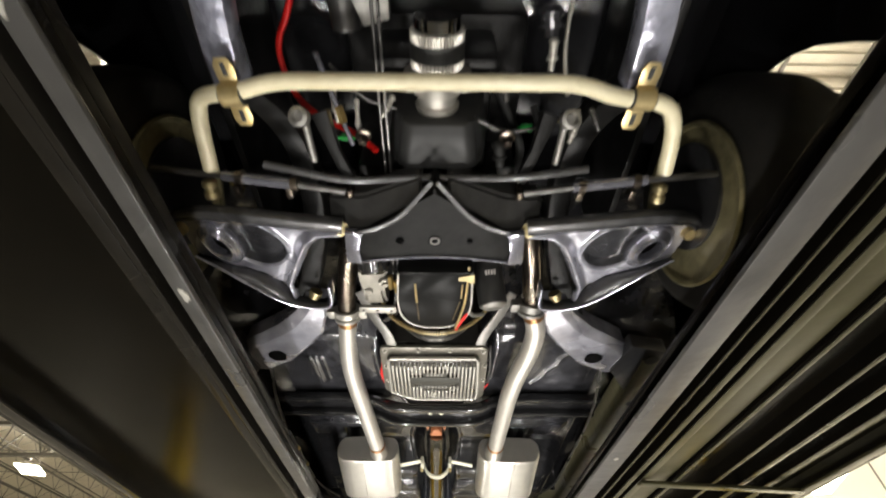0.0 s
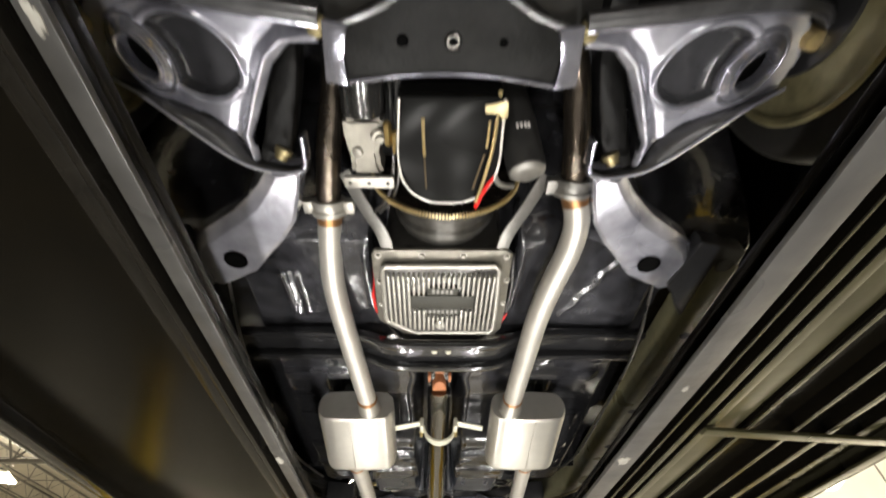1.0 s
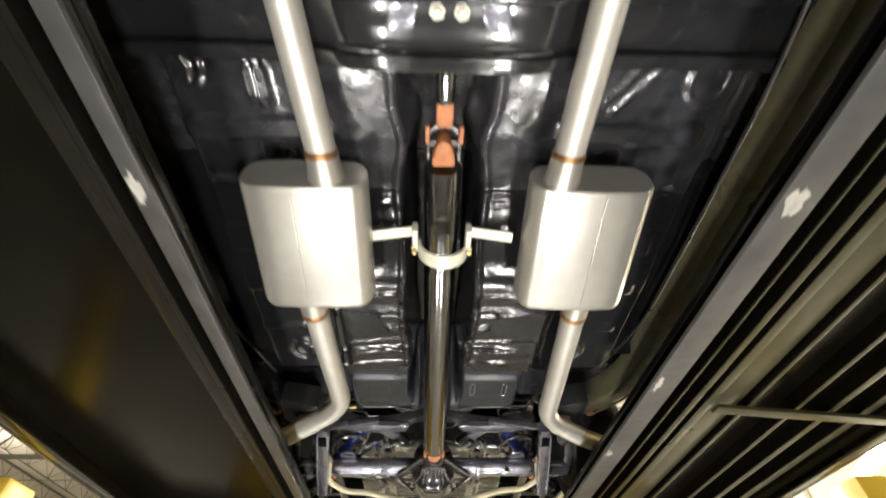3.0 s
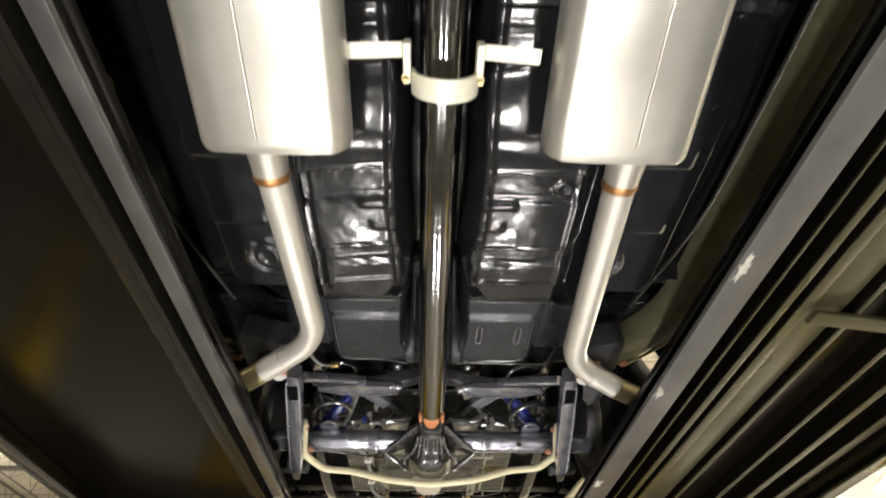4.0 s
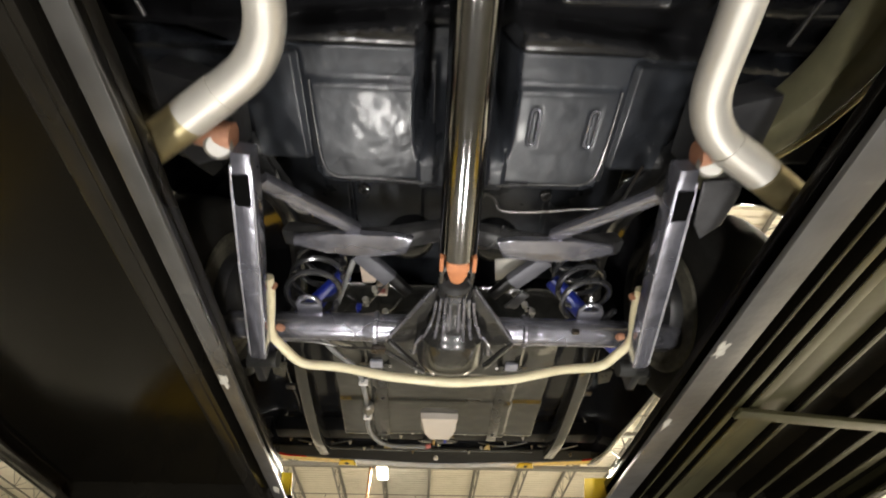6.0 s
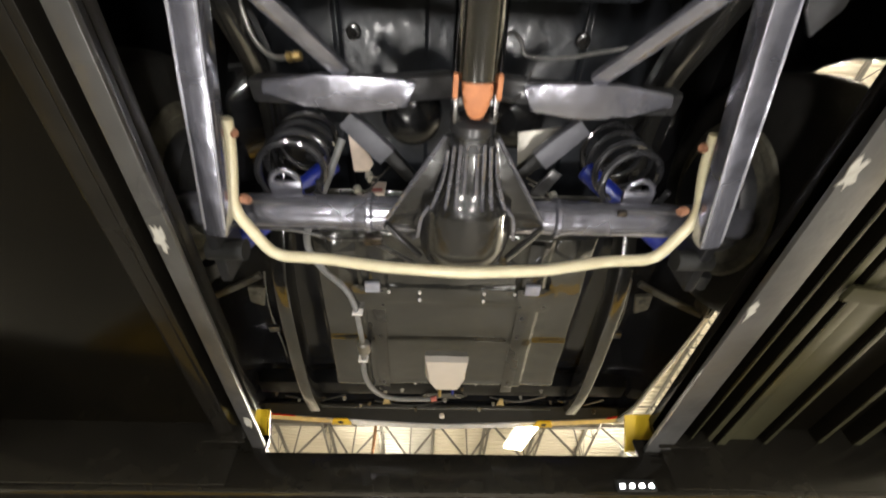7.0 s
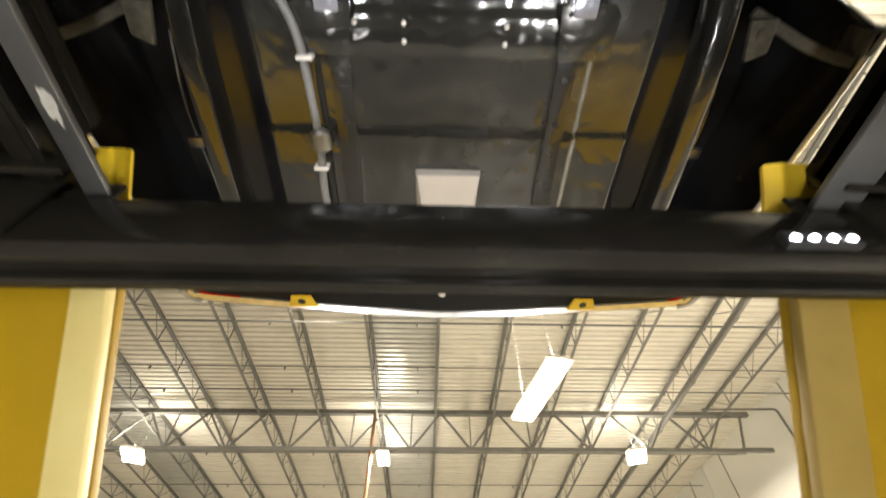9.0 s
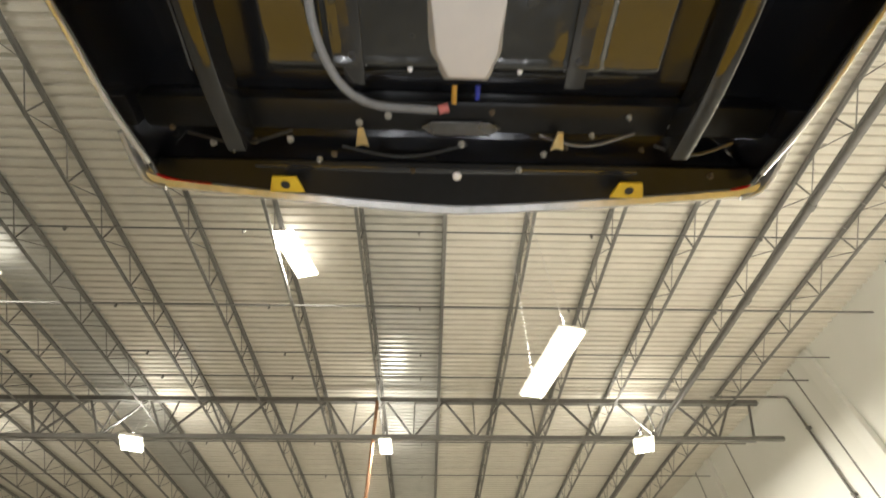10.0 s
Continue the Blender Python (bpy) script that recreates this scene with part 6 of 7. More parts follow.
# exhausts
def exhaust(s, flange, bends, muf_in):
    ex = part("exhaust_pipe", tube(B(), rounded([flange, *bends, muf_in], 0.13, 9), 0.032, 24), SATIN_STEEL, car, "satin stainless exhaust pipe")
    fx, fy, fz = flange
    bm = B()
    lathe(bm, (fx, fy - 0.02, fz + 0.008), (0, 1, -0.3), [(0, 0.034), (0.0, 0.044), (0.012, 0.046), (0.016, 0.040), (0.026, 0.040), (0.030, 0.046), (0.042, 0.044), (0.042, 0.034)], 24)
    for a in (-1, 1):
        box(bm, fx + a * 0.052 - 0.014, fx + a * 0.052 + 0.014, fy - 0.022, fy + 0.016, fz - 0.012, fz + 0.014, 0.005)
    part("band_clamp", bm, ALU_PLATE if s > 0 else CAST_ALU, ex, "bolted flange clamp")
    d0 = (Vector(bends[0]) - Vector(flange)).normalized()
    part("heat_band", tube(B(), (Vector(flange) + d0 * 0.005, Vector(flange) + d0 * 0.045), 0.0328, 24), HEAT_BAND, ex, "heat tinted pipe band")
    part("header_collector", tube(B(), rounded([(s * 0.235, 0.66, 2.44), (fx - s * 0.035, fy - 0.28, fz + 0.10), (fx - s * 0.01, fy - 0.14, fz + 0.045), (fx, fy - 0.015, fz + 0.006)], 0.1), 0.031, 20,
                                  ), HEADER, ex, "heat browned header collector")
    # muffler: an oval case with rolled ends
    mx, mz = (-0.304 if s < 0 else 0.327), 2.108
    W, H = 0.137, 0.058
    rings = []
    for y, k in ((1.918, 0.93), (1.923, 0.985), (1.933, 1.0), (2.218, 1.0), (2.230, 0.985), (2.237, 0.93)):
        ring = []
        for a in range(40):
            t = 2 * math.pi * a / 40
            c, d = math.cos(t), math.sin(t)
            ring.append(Vector((mx + (W - H) * max(-1, min(1, 2.2 * c)) + H * c * k * 1.0, y, mz - 0.18 * (y - 2.09) + H * k * math.copysign(abs(d) ** 0.8, d))))
        rings.append(ring)
    muf = part("muffler", loft(B(), rings), MUFFLER, ex, "pale aluminized oval muffler case", 50)
    part("seam", box(B(), mx + s * 0.02 - 0.002, mx + s * 0.02 + 0.002, 1.935, 2.222, mz - 0.063, mz - 0.058, 0.001, Matrix.Translation((0, 2.09, mz)) @ Matrix.Rotation(-0.178, 4, "X") @ Matrix.Translation((0, -2.09, -mz))), MUFFLER, muf)
    ix, iy, iz = muf_in
    part("inlet_neck", tube(B(), ((ix, iy - 0.005, iz + 0.001), (ix - s * 0.001, iy + 0.03, iz - 0.002), (ix - s * 0.004, 1.935, iz - 0.006)), 0.037, 24, radii=[0.034, 0.036, 0.043]), MUFFLER, muf)
    part("weld", lathe(B(), (ix, iy - 0.008, iz + 0.001), (0, 1, -0.15), [(0, 0.0325), (0.004, 0.0355), (0.010, 0.0355), (0.014, 0.0345)], 24), HEAT_BAND, muf, "brown weld ring")
    ox = -0.332 if s < 0 else 0.362
    part("outlet_neck", tube(B(), ((ox, 2.215, mz - 0.022), (ox, 2.255, mz - 0.028), (ox, 2.302, mz - 0.033)), 0.034, 24, radii=[0.045, 0.037, 0.0335]), MUFFLER, muf)
    part("weld", lathe(B(), (ox, 2.300, mz - 0.032), (0, 1, -0.05), [(0, 0.034), (0.004, 0.0362), (0.012, 0.0355), (0.018, 0.033)], 24), HEAT_BAND, muf, "rust brown weld ring")
    k0 = Vector((-0.318, 2.815, 2.070)) if s < 0 else Vector((0.398, 2.905, 2.075))
    k1 = Vector((-0.540, 2.962, 2.030)) if s < 0 else Vector((0.545, 2.988, 2.045))
    k2 = Vector((-0.76, 3.106, 1.999)) if s < 0 else Vector((0.745, 3.106, 2.033))
    part("tail_pipe", tube(B(), rounded([(ox, 2.27, mz - 0.03), k0, k1, k2], 0.085, 10), 0.0315, 24), SATIN_STEEL, ex, "satin stainless tail pipe that turns outwards")
    joint = k0.lerp(k1, 0.70 if s < 0 else 0.94)
    part("joint_sleeve", tube(B(), (k0.lerp(k1, 0.42), joint), 0.0333, 24), SATIN_STEEL, ex)
    # Outer end is toned yellow for the shaded part past the shadow edge.
    part("pipe_end", tube(B(), rounded([joint, k1 if s < 0 else joint.lerp(k2, 0.1), k2], 0.05), 0.0328, 24), TARNISH_AND_SHADE, ex, "pipe end in the yellowish tone of its shaded part")
    # hanger
    bm = B()
    bar(bm, (s * 0.172, 2.085, 2.128), (s * 0.062, 2.085, 2.150), 0.026, 0.006, 0.002, up=(0, 0.2, 1))
    box(bm, s * 0.066 - 0.007, s * 0.066 + 0.007, 2.07, 2.14, 2.13, 2.165, 0.004)
    hang = part("hanger_bracket", bm, STRAP, ex, "cream plated hanger bracket")
    part("bolt", bolt(B(), (s * 0.068, 2.13, 2.135), (0, 0, -1), 0.006, 0.02), ZINC, hang)
    return ex


exhaust(-1, (-0.304, 1.118, 2.283), [(-0.314, 1.24, 2.25), (-0.318, 1.36, 2.215)], (-0.257, 1.861, 2.131))
exhaust(1, (0.304, 1.010, 2.235), [(0.338, 1.115, 2.195), (0.275, 1.36, 2.155)], (0.260, 1.856, 2.131))
# safety loop under the drive shaft
bm = B()
rings = []
for k in range(15):
    a = radians(180 + 180 * k / 14)
    rings.append([Vector((r * math.cos(a) + 0.004, y, 2.155 + r * math.sin(a))) for y, r in ((2.118, 0.058), (2.160, 0.058), (2.160, 0.064), (2.118, 0.064))])
loft(bm, rings)
part("shaft_loop", bm, STRAP, car, "cream plated safety loop under the drive shaft")

# rear axle
axle = part("axle_housing", tube(B(), ((-0.66, REAR_Y - 0.01, 2.172), (0.66, REAR_Y - 0.01, 2.172)), 0.040, 28), CHASSIS_GREY, car, "shiny dark axle tube")
for s in (-1, 1):
    part("tube_collar", lathe(B(), (s * 0.205, REAR_Y - 0.01, 2.172), (s, 0, 0), [(0, 0.044), (0.003, 0.049), (0.012, 0.049), (0.015, 0.044), (0.04, 0.041)], 24), CHASSIS_GREY, axle)
bm = B()
rings = []
for y, w, h, zc in ((3.345, 0.036, 0.040, 2.125), (3.40, 0.040, 0.044, 2.13), (3.455, 0.052, 0.06, 2.135), (3.495, 0.075, 0.085, 2.142), (3.51, 0.096, 0.112, 2.148), (3.60, 0.104, 0.125, 2.158), (3.65, 0.098, 0.112, 2.16), (3.69, 0.070, 0.08, 2.165)):
    rings.append([Vector((w * math.copysign(abs(math.cos(a)) ** 0.75, math.cos(a)), y, zc + h * math.copysign(abs(math.sin(a)) ** 0.85, math.sin(a)))) for a in (2 * math.pi * k / 28 for k in range(28))])
loft(bm, rings)
diff = part("differential", bm, CAST_BLACK, axle, "glossy black cast differential", 50)
for s in (-1, 1):
    bm = B()
    prism(bm, mirrored([(0.032, 3.375), (0.052, 3.372), (0.172, 3.565), (0.165, 3.585), (0.10, 3.60), (0.075, 3.50)], s), 2.120, 2.134, 0.004)
    part("side_web", bm, CAST_BLACK, diff, "triangular casting web")
    # Ribs, rims and web edges get a lighter grey that paints their glints.
    for rx0, rx1, y0, y1, z1 in ((0.010, 0.012, 3.372, 3.47, 2.072), (0.022, 0.026, 3.372, 3.50, 2.060), (0.034, 0.048, 3.375, 3.515, 2.062), (0.046, 0.078, 3.385, 3.52, 2.078)):
        part("casting_rib", tube(B(), rounded([(s * rx0, y0, 2.088), (s * rx0 * 1.1, y0 + 0.05, 2.082), (s * (rx0 * 0.4 + rx1 * 0.6), y1 - 0.04, 2.076), (s * rx1, y1, z1 - 0.002)], 0.03), 0.0042, 8), CHASSIS_GREY, diff)
    part("bowl_rim", tube(B(), rounded([(s * 0.078, 3.505, 2.08), (s * 0.096, 3.53, 2.075), (s * 0.100, 3.58, 2.075), (s * 0.112, 3.60, 2.10)], 0.03), 0.0045, 8), CHASSIS_GREY, diff)
    part("web_edge", tube(B(), ((s * 0.05, 3.372, 2.121), (s * 0.170, 3.568, 2.121)), 0.005, 8), CHASSIS_GREY, diff)
    part("diff_strut", tube(B(), ((s * 0.175, 3.585, 2.125), (s * 0.095, 3.645, 2.085)), 0.008, 8), CAST_BLACK, diff)
bm = B()
lathe(bm, (0, 3.335, 2.122), (0, 1, 0.05), [(0, 0.036), (0.004, 0.042), (0.02, 0.044), (0.03, 0.036), (0.05, 0.045)], 24)
part("pinion_yoke", bm, BLACK_SATIN, diff)
part("axle_vent", tube(B(), rounded([(-0.215, 3.66, 2.16), (-0.12, 3.69, 2.12), (-0.07, 3.70, 2.10)], 0.05), 0.006, 8), DARK_STEEL, axle)
part("axle_tag", box(B(), -0.248, -0.206, 3.672, 3.678, 2.385, 2.450, 0.002), LABEL_PINK, axle, "pale paper tag beside the axle")
part("tag_print", box(B(), -0.242, -0.214, 3.6705, 3.6725, 2.395, 2.412), RED_PRINT, axle, "faded red print band")
part("axle_clip", box(B(), -0.225, -0.185, 3.625, 3.645, 2.12, 2.14, 0.004), HEADER, axle, "brown brake line clip")
part("axle_clip", box(B(), 0.342, 0.362, 3.548, 3.56, 2.138, 2.152, 0.004), HEADER, axle, "brown brake line clip")
part("brake_line", tube(B(), rounded([(-0.22, 3.635, 2.13), (-0.30, 3.64, 2.135), (-0.38, 3.62, 2.14), (-0.6, 3.61, 2.14)], 0.03), 0.004, 8), DARK_STEEL, axle)

for s in (-1, 1):
    # coil spring
    pts = []
    turns, r = 4.3, 0.074
    for k in range(int(turns * 20) + 1):
        a = 2 * math.pi * k / 20
        u = k / (turns * 20)
        pts.append((s * (0.405 + 0.012 * u) + r * math.cos(a), 3.535 + 0.02 * u + r * math.sin(a), 2.215 + 0.285 * u))
    part("coil_spring", tube(B(), pts, 0.0090, 8), POCKET_GREY, car, "black rear coil spring")
    bm = B()
    prism(bm, mirrored([(0.368, 3.53), (0.442, 3.53), (0.436, 3.60), (0.374, 3.60)], s), 2.198, 2.210, 0.003)
    ring = [(s * 0.405 + 0.030 * math.cos(an), 3.535 + 0.030 * math.sin(an), 2.205) for an in (2 * math.pi * k / 24 for k in range(25))]
    tube(bm, ring, 0.007, 8, caps=False)
    part("spring_seat", bm, CHASSIS_GREY, axle, "grey spring seat bracket")
    # lower trailing arm: boxed channel
    a, b = Vector((s * 0.418, 2.995, 2.092)), Vector((s * 0.500, 3.560, 2.055))
    bm = B()
    box_sweep(bm, [a, a.lerp(b, 0.12), a.lerp(b, 0.5), b], [0.036, 0.042, 0.044, 0.040], [0.050, 0.052, 0.050, 0.044], 0.005)
    arm = part("lower_trailing_arm", bm, CHASSIS_GREY, car, "blue-grey boxed lower trailing arm")
    part("slot", prism(B(), mirrored([(0.409, 3.035), (0.440, 3.035), (0.449, 3.105), (0.4365, 3.127), (0.419, 3.112)], s), 2.0590, 2.068), VOID, arm, "dark lightening slot")
    # Silver tubes paint the highlight along the arm's lower edges.
    for e in (-1, 1):
        part("arm_edge_glint", tube(B(), [p + Vector((e * w, 0, -h)) for p, w, h in ((a.lerp(b, 0.04), 0.018, 0.0245), (a.lerp(b, 0.12), 0.020, 0.0255), (a.lerp(b, 0.5), 0.021, 0.0245), (a.lerp(b, 0.97), 0.019, 0.0215))], 0.0026, 8), ARM_SILVER, arm, "silver line for the arm's edge highlight")
    part("pivot_bolt", lathe(B(), (s * 0.457, 2.985, 2.082), (-s * 0.35, -0.3, -0.9), [(-0.02, 0.012), (0.0, 0.024), (0.012, 0.025), (0.018, 0.02)], 18), ALU_PLATE, arm, "grey round pivot bolt cap")
    part("pivot_bush", lathe(B(), (s * 0.432, 2.975, 2.094), (s, -0.15, 0), [(0, 0.020), (0.0, 0.027), (0.022, 0.028), (0.05, 0.026), (0.075, 0.022)], 18), COPPER_BUSH, arm, "reddish pivot bushing")
    part("rear_bush", lathe(B(), (s * 0.48, 3.64, 2.09), (s, 0, 0), [(0, 0.024), (0.08, 0.024)], 16), RUBBER, arm)
    if s > 0:
        plate = prism(B(), [(0.470, 3.03), (0.548, 3.02), (0.556, 3.06), (0.552, 3.130), (0.522, 3.172), (0.494, 3.135)], 2.092, 2.100, 0.003)
        part("mount_plate", plate, FLANGE_GREY, car, "dark grey mount plate beside the arm")
    # frame mount of the arm
    bm = B()
    prism(bm, mirrored([(0.43, 2.90), (0.56, 2.86), (0.57, 3.0), (0.53, 3.05), (0.44, 3.02)], s), 2.115, 2.20, 0.01)
    part("arm_mount", bm, BLACK_SATIN, car)
    # brace from the arm mount to the rear crossmember
    part("frame_brace", box_sweep(B(), [(s * 0.418, 3.085, 2.130), (s * 0.345, 3.19, 2.195), (s * 0.262, 3.305, 2.265)], 0.034, 0.026, 0.006), CHASSIS_GREY, car, "grey flat frame brace")
    # upper arm from crossmember to differential
    part("upper_arm", box_sweep(B(), [(s * 0.272, 3.418, 2.30), (s * 0.225, 3.460, 2.292), (s * 0.180, 3.502, 2.285)], [0.044, 0.050, 0.050], 0.030, 0.004), UPPER_GREY, car, "blue-grey boxed upper trailing arm")
    part("upper_arm_end", box_sweep(B(), [(s * 0.185, 3.495, 2.296), (s * 0.125, 3.555, 2.28)], [0.034, 0.030], 0.024, 0.004), ENGINE_BLACK, car, "black end of the upper trailing arm")
    if s > 0:
        part("arm_bracket", prism(B(), [(0.128, 3.452), (0.232, 3.436), (0.222, 3.470), (0.165, 3.525), (0.140, 3.538)], 2.326, 2.332, 0.002), CAST_ALU, car, "bright silver arm bracket plate")
        part("arm_bracket", prism(B(), [(0.164, 3.575), (0.208, 3.508), (0.232, 3.522), (0.200, 3.580)], 2.250, 2.258, 0.002), FLANGE_GREY, car, "dark grey arm bracket plate")
    else:
        part("arm_bracket", prism(B(), [(-0.284, 3.470), (-0.262, 3.452), (-0.226, 3.565), (-0.240, 3.586), (-0.278, 3.586)], 2.352, 2.360, 0.002), LABEL_PINK, car, "pale cream arm bracket plate")
    # shock absorber, leaning
    lo, hi = Vector((s * 0.60, 3.735, 2.13)), Vector((s * 0.31, 3.56, 2.40))
    d = (hi - lo)
    sh = part("shock_absorber", lathe(B(), lo + d * 0.22, d, [(0, 0.010), (0.0, 0.026), (0.30, 0.026), (0.305, 0.02)], 22), BLUE, car, "bright blue shock absorber")
    part("shock_rod", tube(B(), (lo - d * 0.03, lo + d * 0.25), 0.013, 12), BLACK_SATIN, sh)
    part("shock_foot", lathe(B(), lo + Vector((0, -0.02, 0)), (0, 1, 0), [(0, 0.018), (0.04, 0.018)], 14), RUBBER, sh)
    # bracket under the axle end
    bm = B()
    box(bm, s * 0.535 - 0.012, s * 0.535 + 0.012, 3.56, 3.72, 2.07, 2.17, 0.006)
    part("axle_bracket", bm, BLACK_SATIN, axle)
    part("body_mount", lathe(B(), (s * 0.615, 3.02, 2.15), (0, 0, 1), [(0, 0.006), (0.002, 0.016), (0.008, 0.017), (0.012, 0.012), (0.04, 0.012)], 16), COPPER_BUSH, car, "rusty body mount washer")

# Strips added to block the bright hall behind the rear arches.
for s in (-1, 1):
    part("arch_blocker", box(B(), s * 0.890 - 0.006, s * 0.890 + 0.006, 3.40, 3.50, 2.28, 2.62, 0.003), ENGINE_BLACK, car, "black strip added to close off the open arch")
# wheelhouse lips behind the rear wheels, and bits in the side wells
for s in (-1, 1):
    bm = B()
    box_sweep(bm, rounded(mirrored([(0.615, 3.985, 2.375), (0.66, 4.005, 2.362), (0.763, 4.050, 2.345), (0.835, 4.062, 2.305)], s), 0.05), 0.022, 0.016, 0.004)
    prism(bm, mirrored([(0.815, 4.0), (0.845, 3.99), (0.84, 4.06), (0.82, 4.06)], s), 2.29, 2.36, 0.003)
    part("wheelhouse_lip", bm, DUSTY, car, "dusty rolled lip of the rear wheelhouse")
    bm = B()
    prism(bm, mirrored([(0.585, 3.99), (0.64, 3.985), (0.645, 4.05), (0.605, 4.07)], s), 2.318, 2.332, 0.005)
    lathe(bm, (s * 0.615, 4.015, 2.318), (0, 0, -1), [(0, 0.012), (0.004, 0.011), (0.006, 0.004)], 10)
    part("mount_gusset", bm, DUSTY, car, "dusty brown bent mount plate")
    part("well_seam", tube(B(), rounded(mirrored([(0.665, 4.08, 2.50), (0.675, 4.25, 2.47), (0.655, 4.42, 2.46), (0.66, 4.58, 2.47)], s), 0.08), 0.007, 8), BLACK_GLOSS, car)
    part("well_clip", box(B(), s * 0.668 - 0.02, s * 0.668 + 0.02, 4.33, 4.36, 2.45, 2.465, 0.004), DARK_STEEL, car, "small steel clip")

# rear crossmember
bm = B()
box_sweep(bm, rounded([(-0.46, 3.36, 2.31), (-0.30, 3.345, 2.265), (-0.17, 3.34, 2.275), (0, 3.34, 2.33), (0.17, 3.34, 2.275), (0.30, 3.345, 2.265), (0.46, 3.36, 2.31)], 0.06, 5), 0.052, 0.050, 0.010)
rxm = part("rear_crossmember", bm, FLANGE_GREY, car, "shiny blue-black rear suspension crossmember")
for s in (-1, 1):
    part("mount_ear", prism(B(), mirrored([(0.108, 3.316), (0.16, 3.310), (0.235, 3.308), (0.31, 3.306), (0.425, 3.322), (0.430, 3.352), (0.34, 3.362), (0.30, 3.380), (0.235, 3.384), (0.13, 3.368)], s), 2.240, 2.262, 0.009), CHASSIS_GREY, rxm, "worn shiny arm mount")
    part("floor_grommet", lathe(B(), (s * 0.255, 3.26, 2.40), (0, 0, -1), [(0, 0.012), (0.006, 0.018), (0.016, 0.016), (0.018, 0.009), (0.012, 0.007)], 16), CAST_BLACK, car)
for dx in (-0.13, 0.14):
    part("floor_dimple", lathe(B(), (dx, 3.47, 2.46), (-dx, 0, -1), [(0, 0.08), (0.04, 0.07), (0.06, 0.04)], 24), BLACK_PAN, car)
part("handbrake_cable", tube(B(), rounded([(-0.475, 3.17, 2.34), (-0.455, 3.27, 2.33), (-0.42, 3.305, 2.326), (-0.37, 3.295, 2.326)], 0.03), 0.006, 8), ALU_PLATE, car)
part("cable_fitting", lathe(B(), (-0.392, 3.300, 2.326), (1, -0.15, 0), [(0, 0.007), (0.003, 0.012), (0.012, 0.012), (0.014, 0.009), (0.018, 0.009), (0.020, 0.012), (0.032, 0.011), (0.036, 0.006)], 8), BRASS, car, "brass cable fitting")
part("brake_line", tube(B(), rounded([(0.065, 3.27, 2.36), (0.082, 3.235, 2.355), (0.110, 3.25, 2.345), (0.118, 3.285, 2.34), (0.2, 3.285, 2.335), (0.42, 3.225, 2.29), (0.44, 3.1, 2.28)], 0.03), 0.004, 8), DARK_STEEL, car)
part("brake_wire", tube(B(), rounded([(0.05, 3.33, 2.24), (0.10, 3.36, 2.26), (0.13, 3.30, 2.29)], 0.03), 0.003, 6), DARK_STEEL, car, "thin steel wire")

for k, (cx, cy, cz, cm) in enumerate(((-0.265, 3.60, 2.30, CAST_ALU), (-0.235, 3.57, 2.32, CAST_ALU), (-0.285, 3.63, 2.30, BLUE), (-0.205, 3.64, 2.29, CAST_ALU), (0.235, 3.60, 2.30, CAST_ALU), (0.265, 3.63, 2.30, CAST_ALU), (0.205, 3.58, 2.32, CAST_ALU))):
    part("line_fitting", lathe(B(), (cx, cy, cz), (0.4 - 0.2 * (k % 3), 0.3, -1), [(0, 0.006), (0.002, 0.010), (0.018, 0.010), (0.02, 0.005), (0.032, 0.005)], 6), cm, axle, "small bright brake line fitting" if cm is CAST_ALU else "small blue line fitting")
    part("brake_line", tube(B(), rounded([(cx, cy, cz), (cx + 0.02, cy + 0.03, cz + 0.02), (cx + 0.05 * (1 if cx < 0 else -1), cy + 0.01, cz + 0.06)], 0.02), 0.003, 6), DARK_STEEL, axle)

# rear sway bar
rs = rounded([(-0.455, 3.350, 2.118), (-0.463, 3.425, 2.112), (-0.480, 3.528, 2.088), (-0.419, 3.650, 2.084), (-0.31, 3.650, 2.078), (-0.165, 3.640, 2.042), (0.006, 3.632, 2.022), (0.175, 3.638, 2.042), (0.32, 3.642, 2.082),
              (0.435, 3.640, 2.090), (0.486, 3.520, 2.090), (0.468, 3.425, 2.112), (0.460, 3.350, 2.116)], 0.035)
rsb = part("rear_sway_bar", tube(B(), rs, 0.0125, 14), CREAM, car, "cream powder-coated rear sway bar")
for s in (-1, 1):
    for by in (3.350, 3.485):
        part("bolt", lathe(B(), (s * 0.459, by + 0.027, 2.120 if by < 3.4 else 2.100), (-s, 0, -0.4), [(0, 0.010), (0.012, 0.010), (0.018, 0.008)], 8), COPPER_BUSH, rsb, "rusty sway bar bolt")

for ob in car.children:
    if ob.name.split(".")[0] in {"front_sway_bar", "centre_link", "tie_rod", "steering_arm", "link_bolt", "link_cap", "linkage_stub", "engine_hose", "crank_pulley", "battery_cable", "brake_hose", "hose_fitting", "wire_clip", "heater_hose"}:
        ob.location.y += 0.02

# inner fenders, firewall, hood underside, and body shell with wheel arches
def body_low(y, left=False):
    """Height of the body's lower edge along the car."""
    z = 2.235
    for cy in (FRONT_Y, REAR_Y):
        d = abs(y - cy + (0.04 if cy == FRONT_Y else 0))
        arch = (0.35 if left else 0.34) if cy == FRONT_Y else 0.345 if y < cy else 0.39
        if d < arch:
            z = max(z, WHEEL_Z + math.sqrt(arch ** 2 - d * d) - 0.02)
    z += 0.055 * step(3.90, 4.02, y) + 0.05 * step(4.55, 4.8, y) + 0.10 * step(-0.2, -0.7, y)
    return z


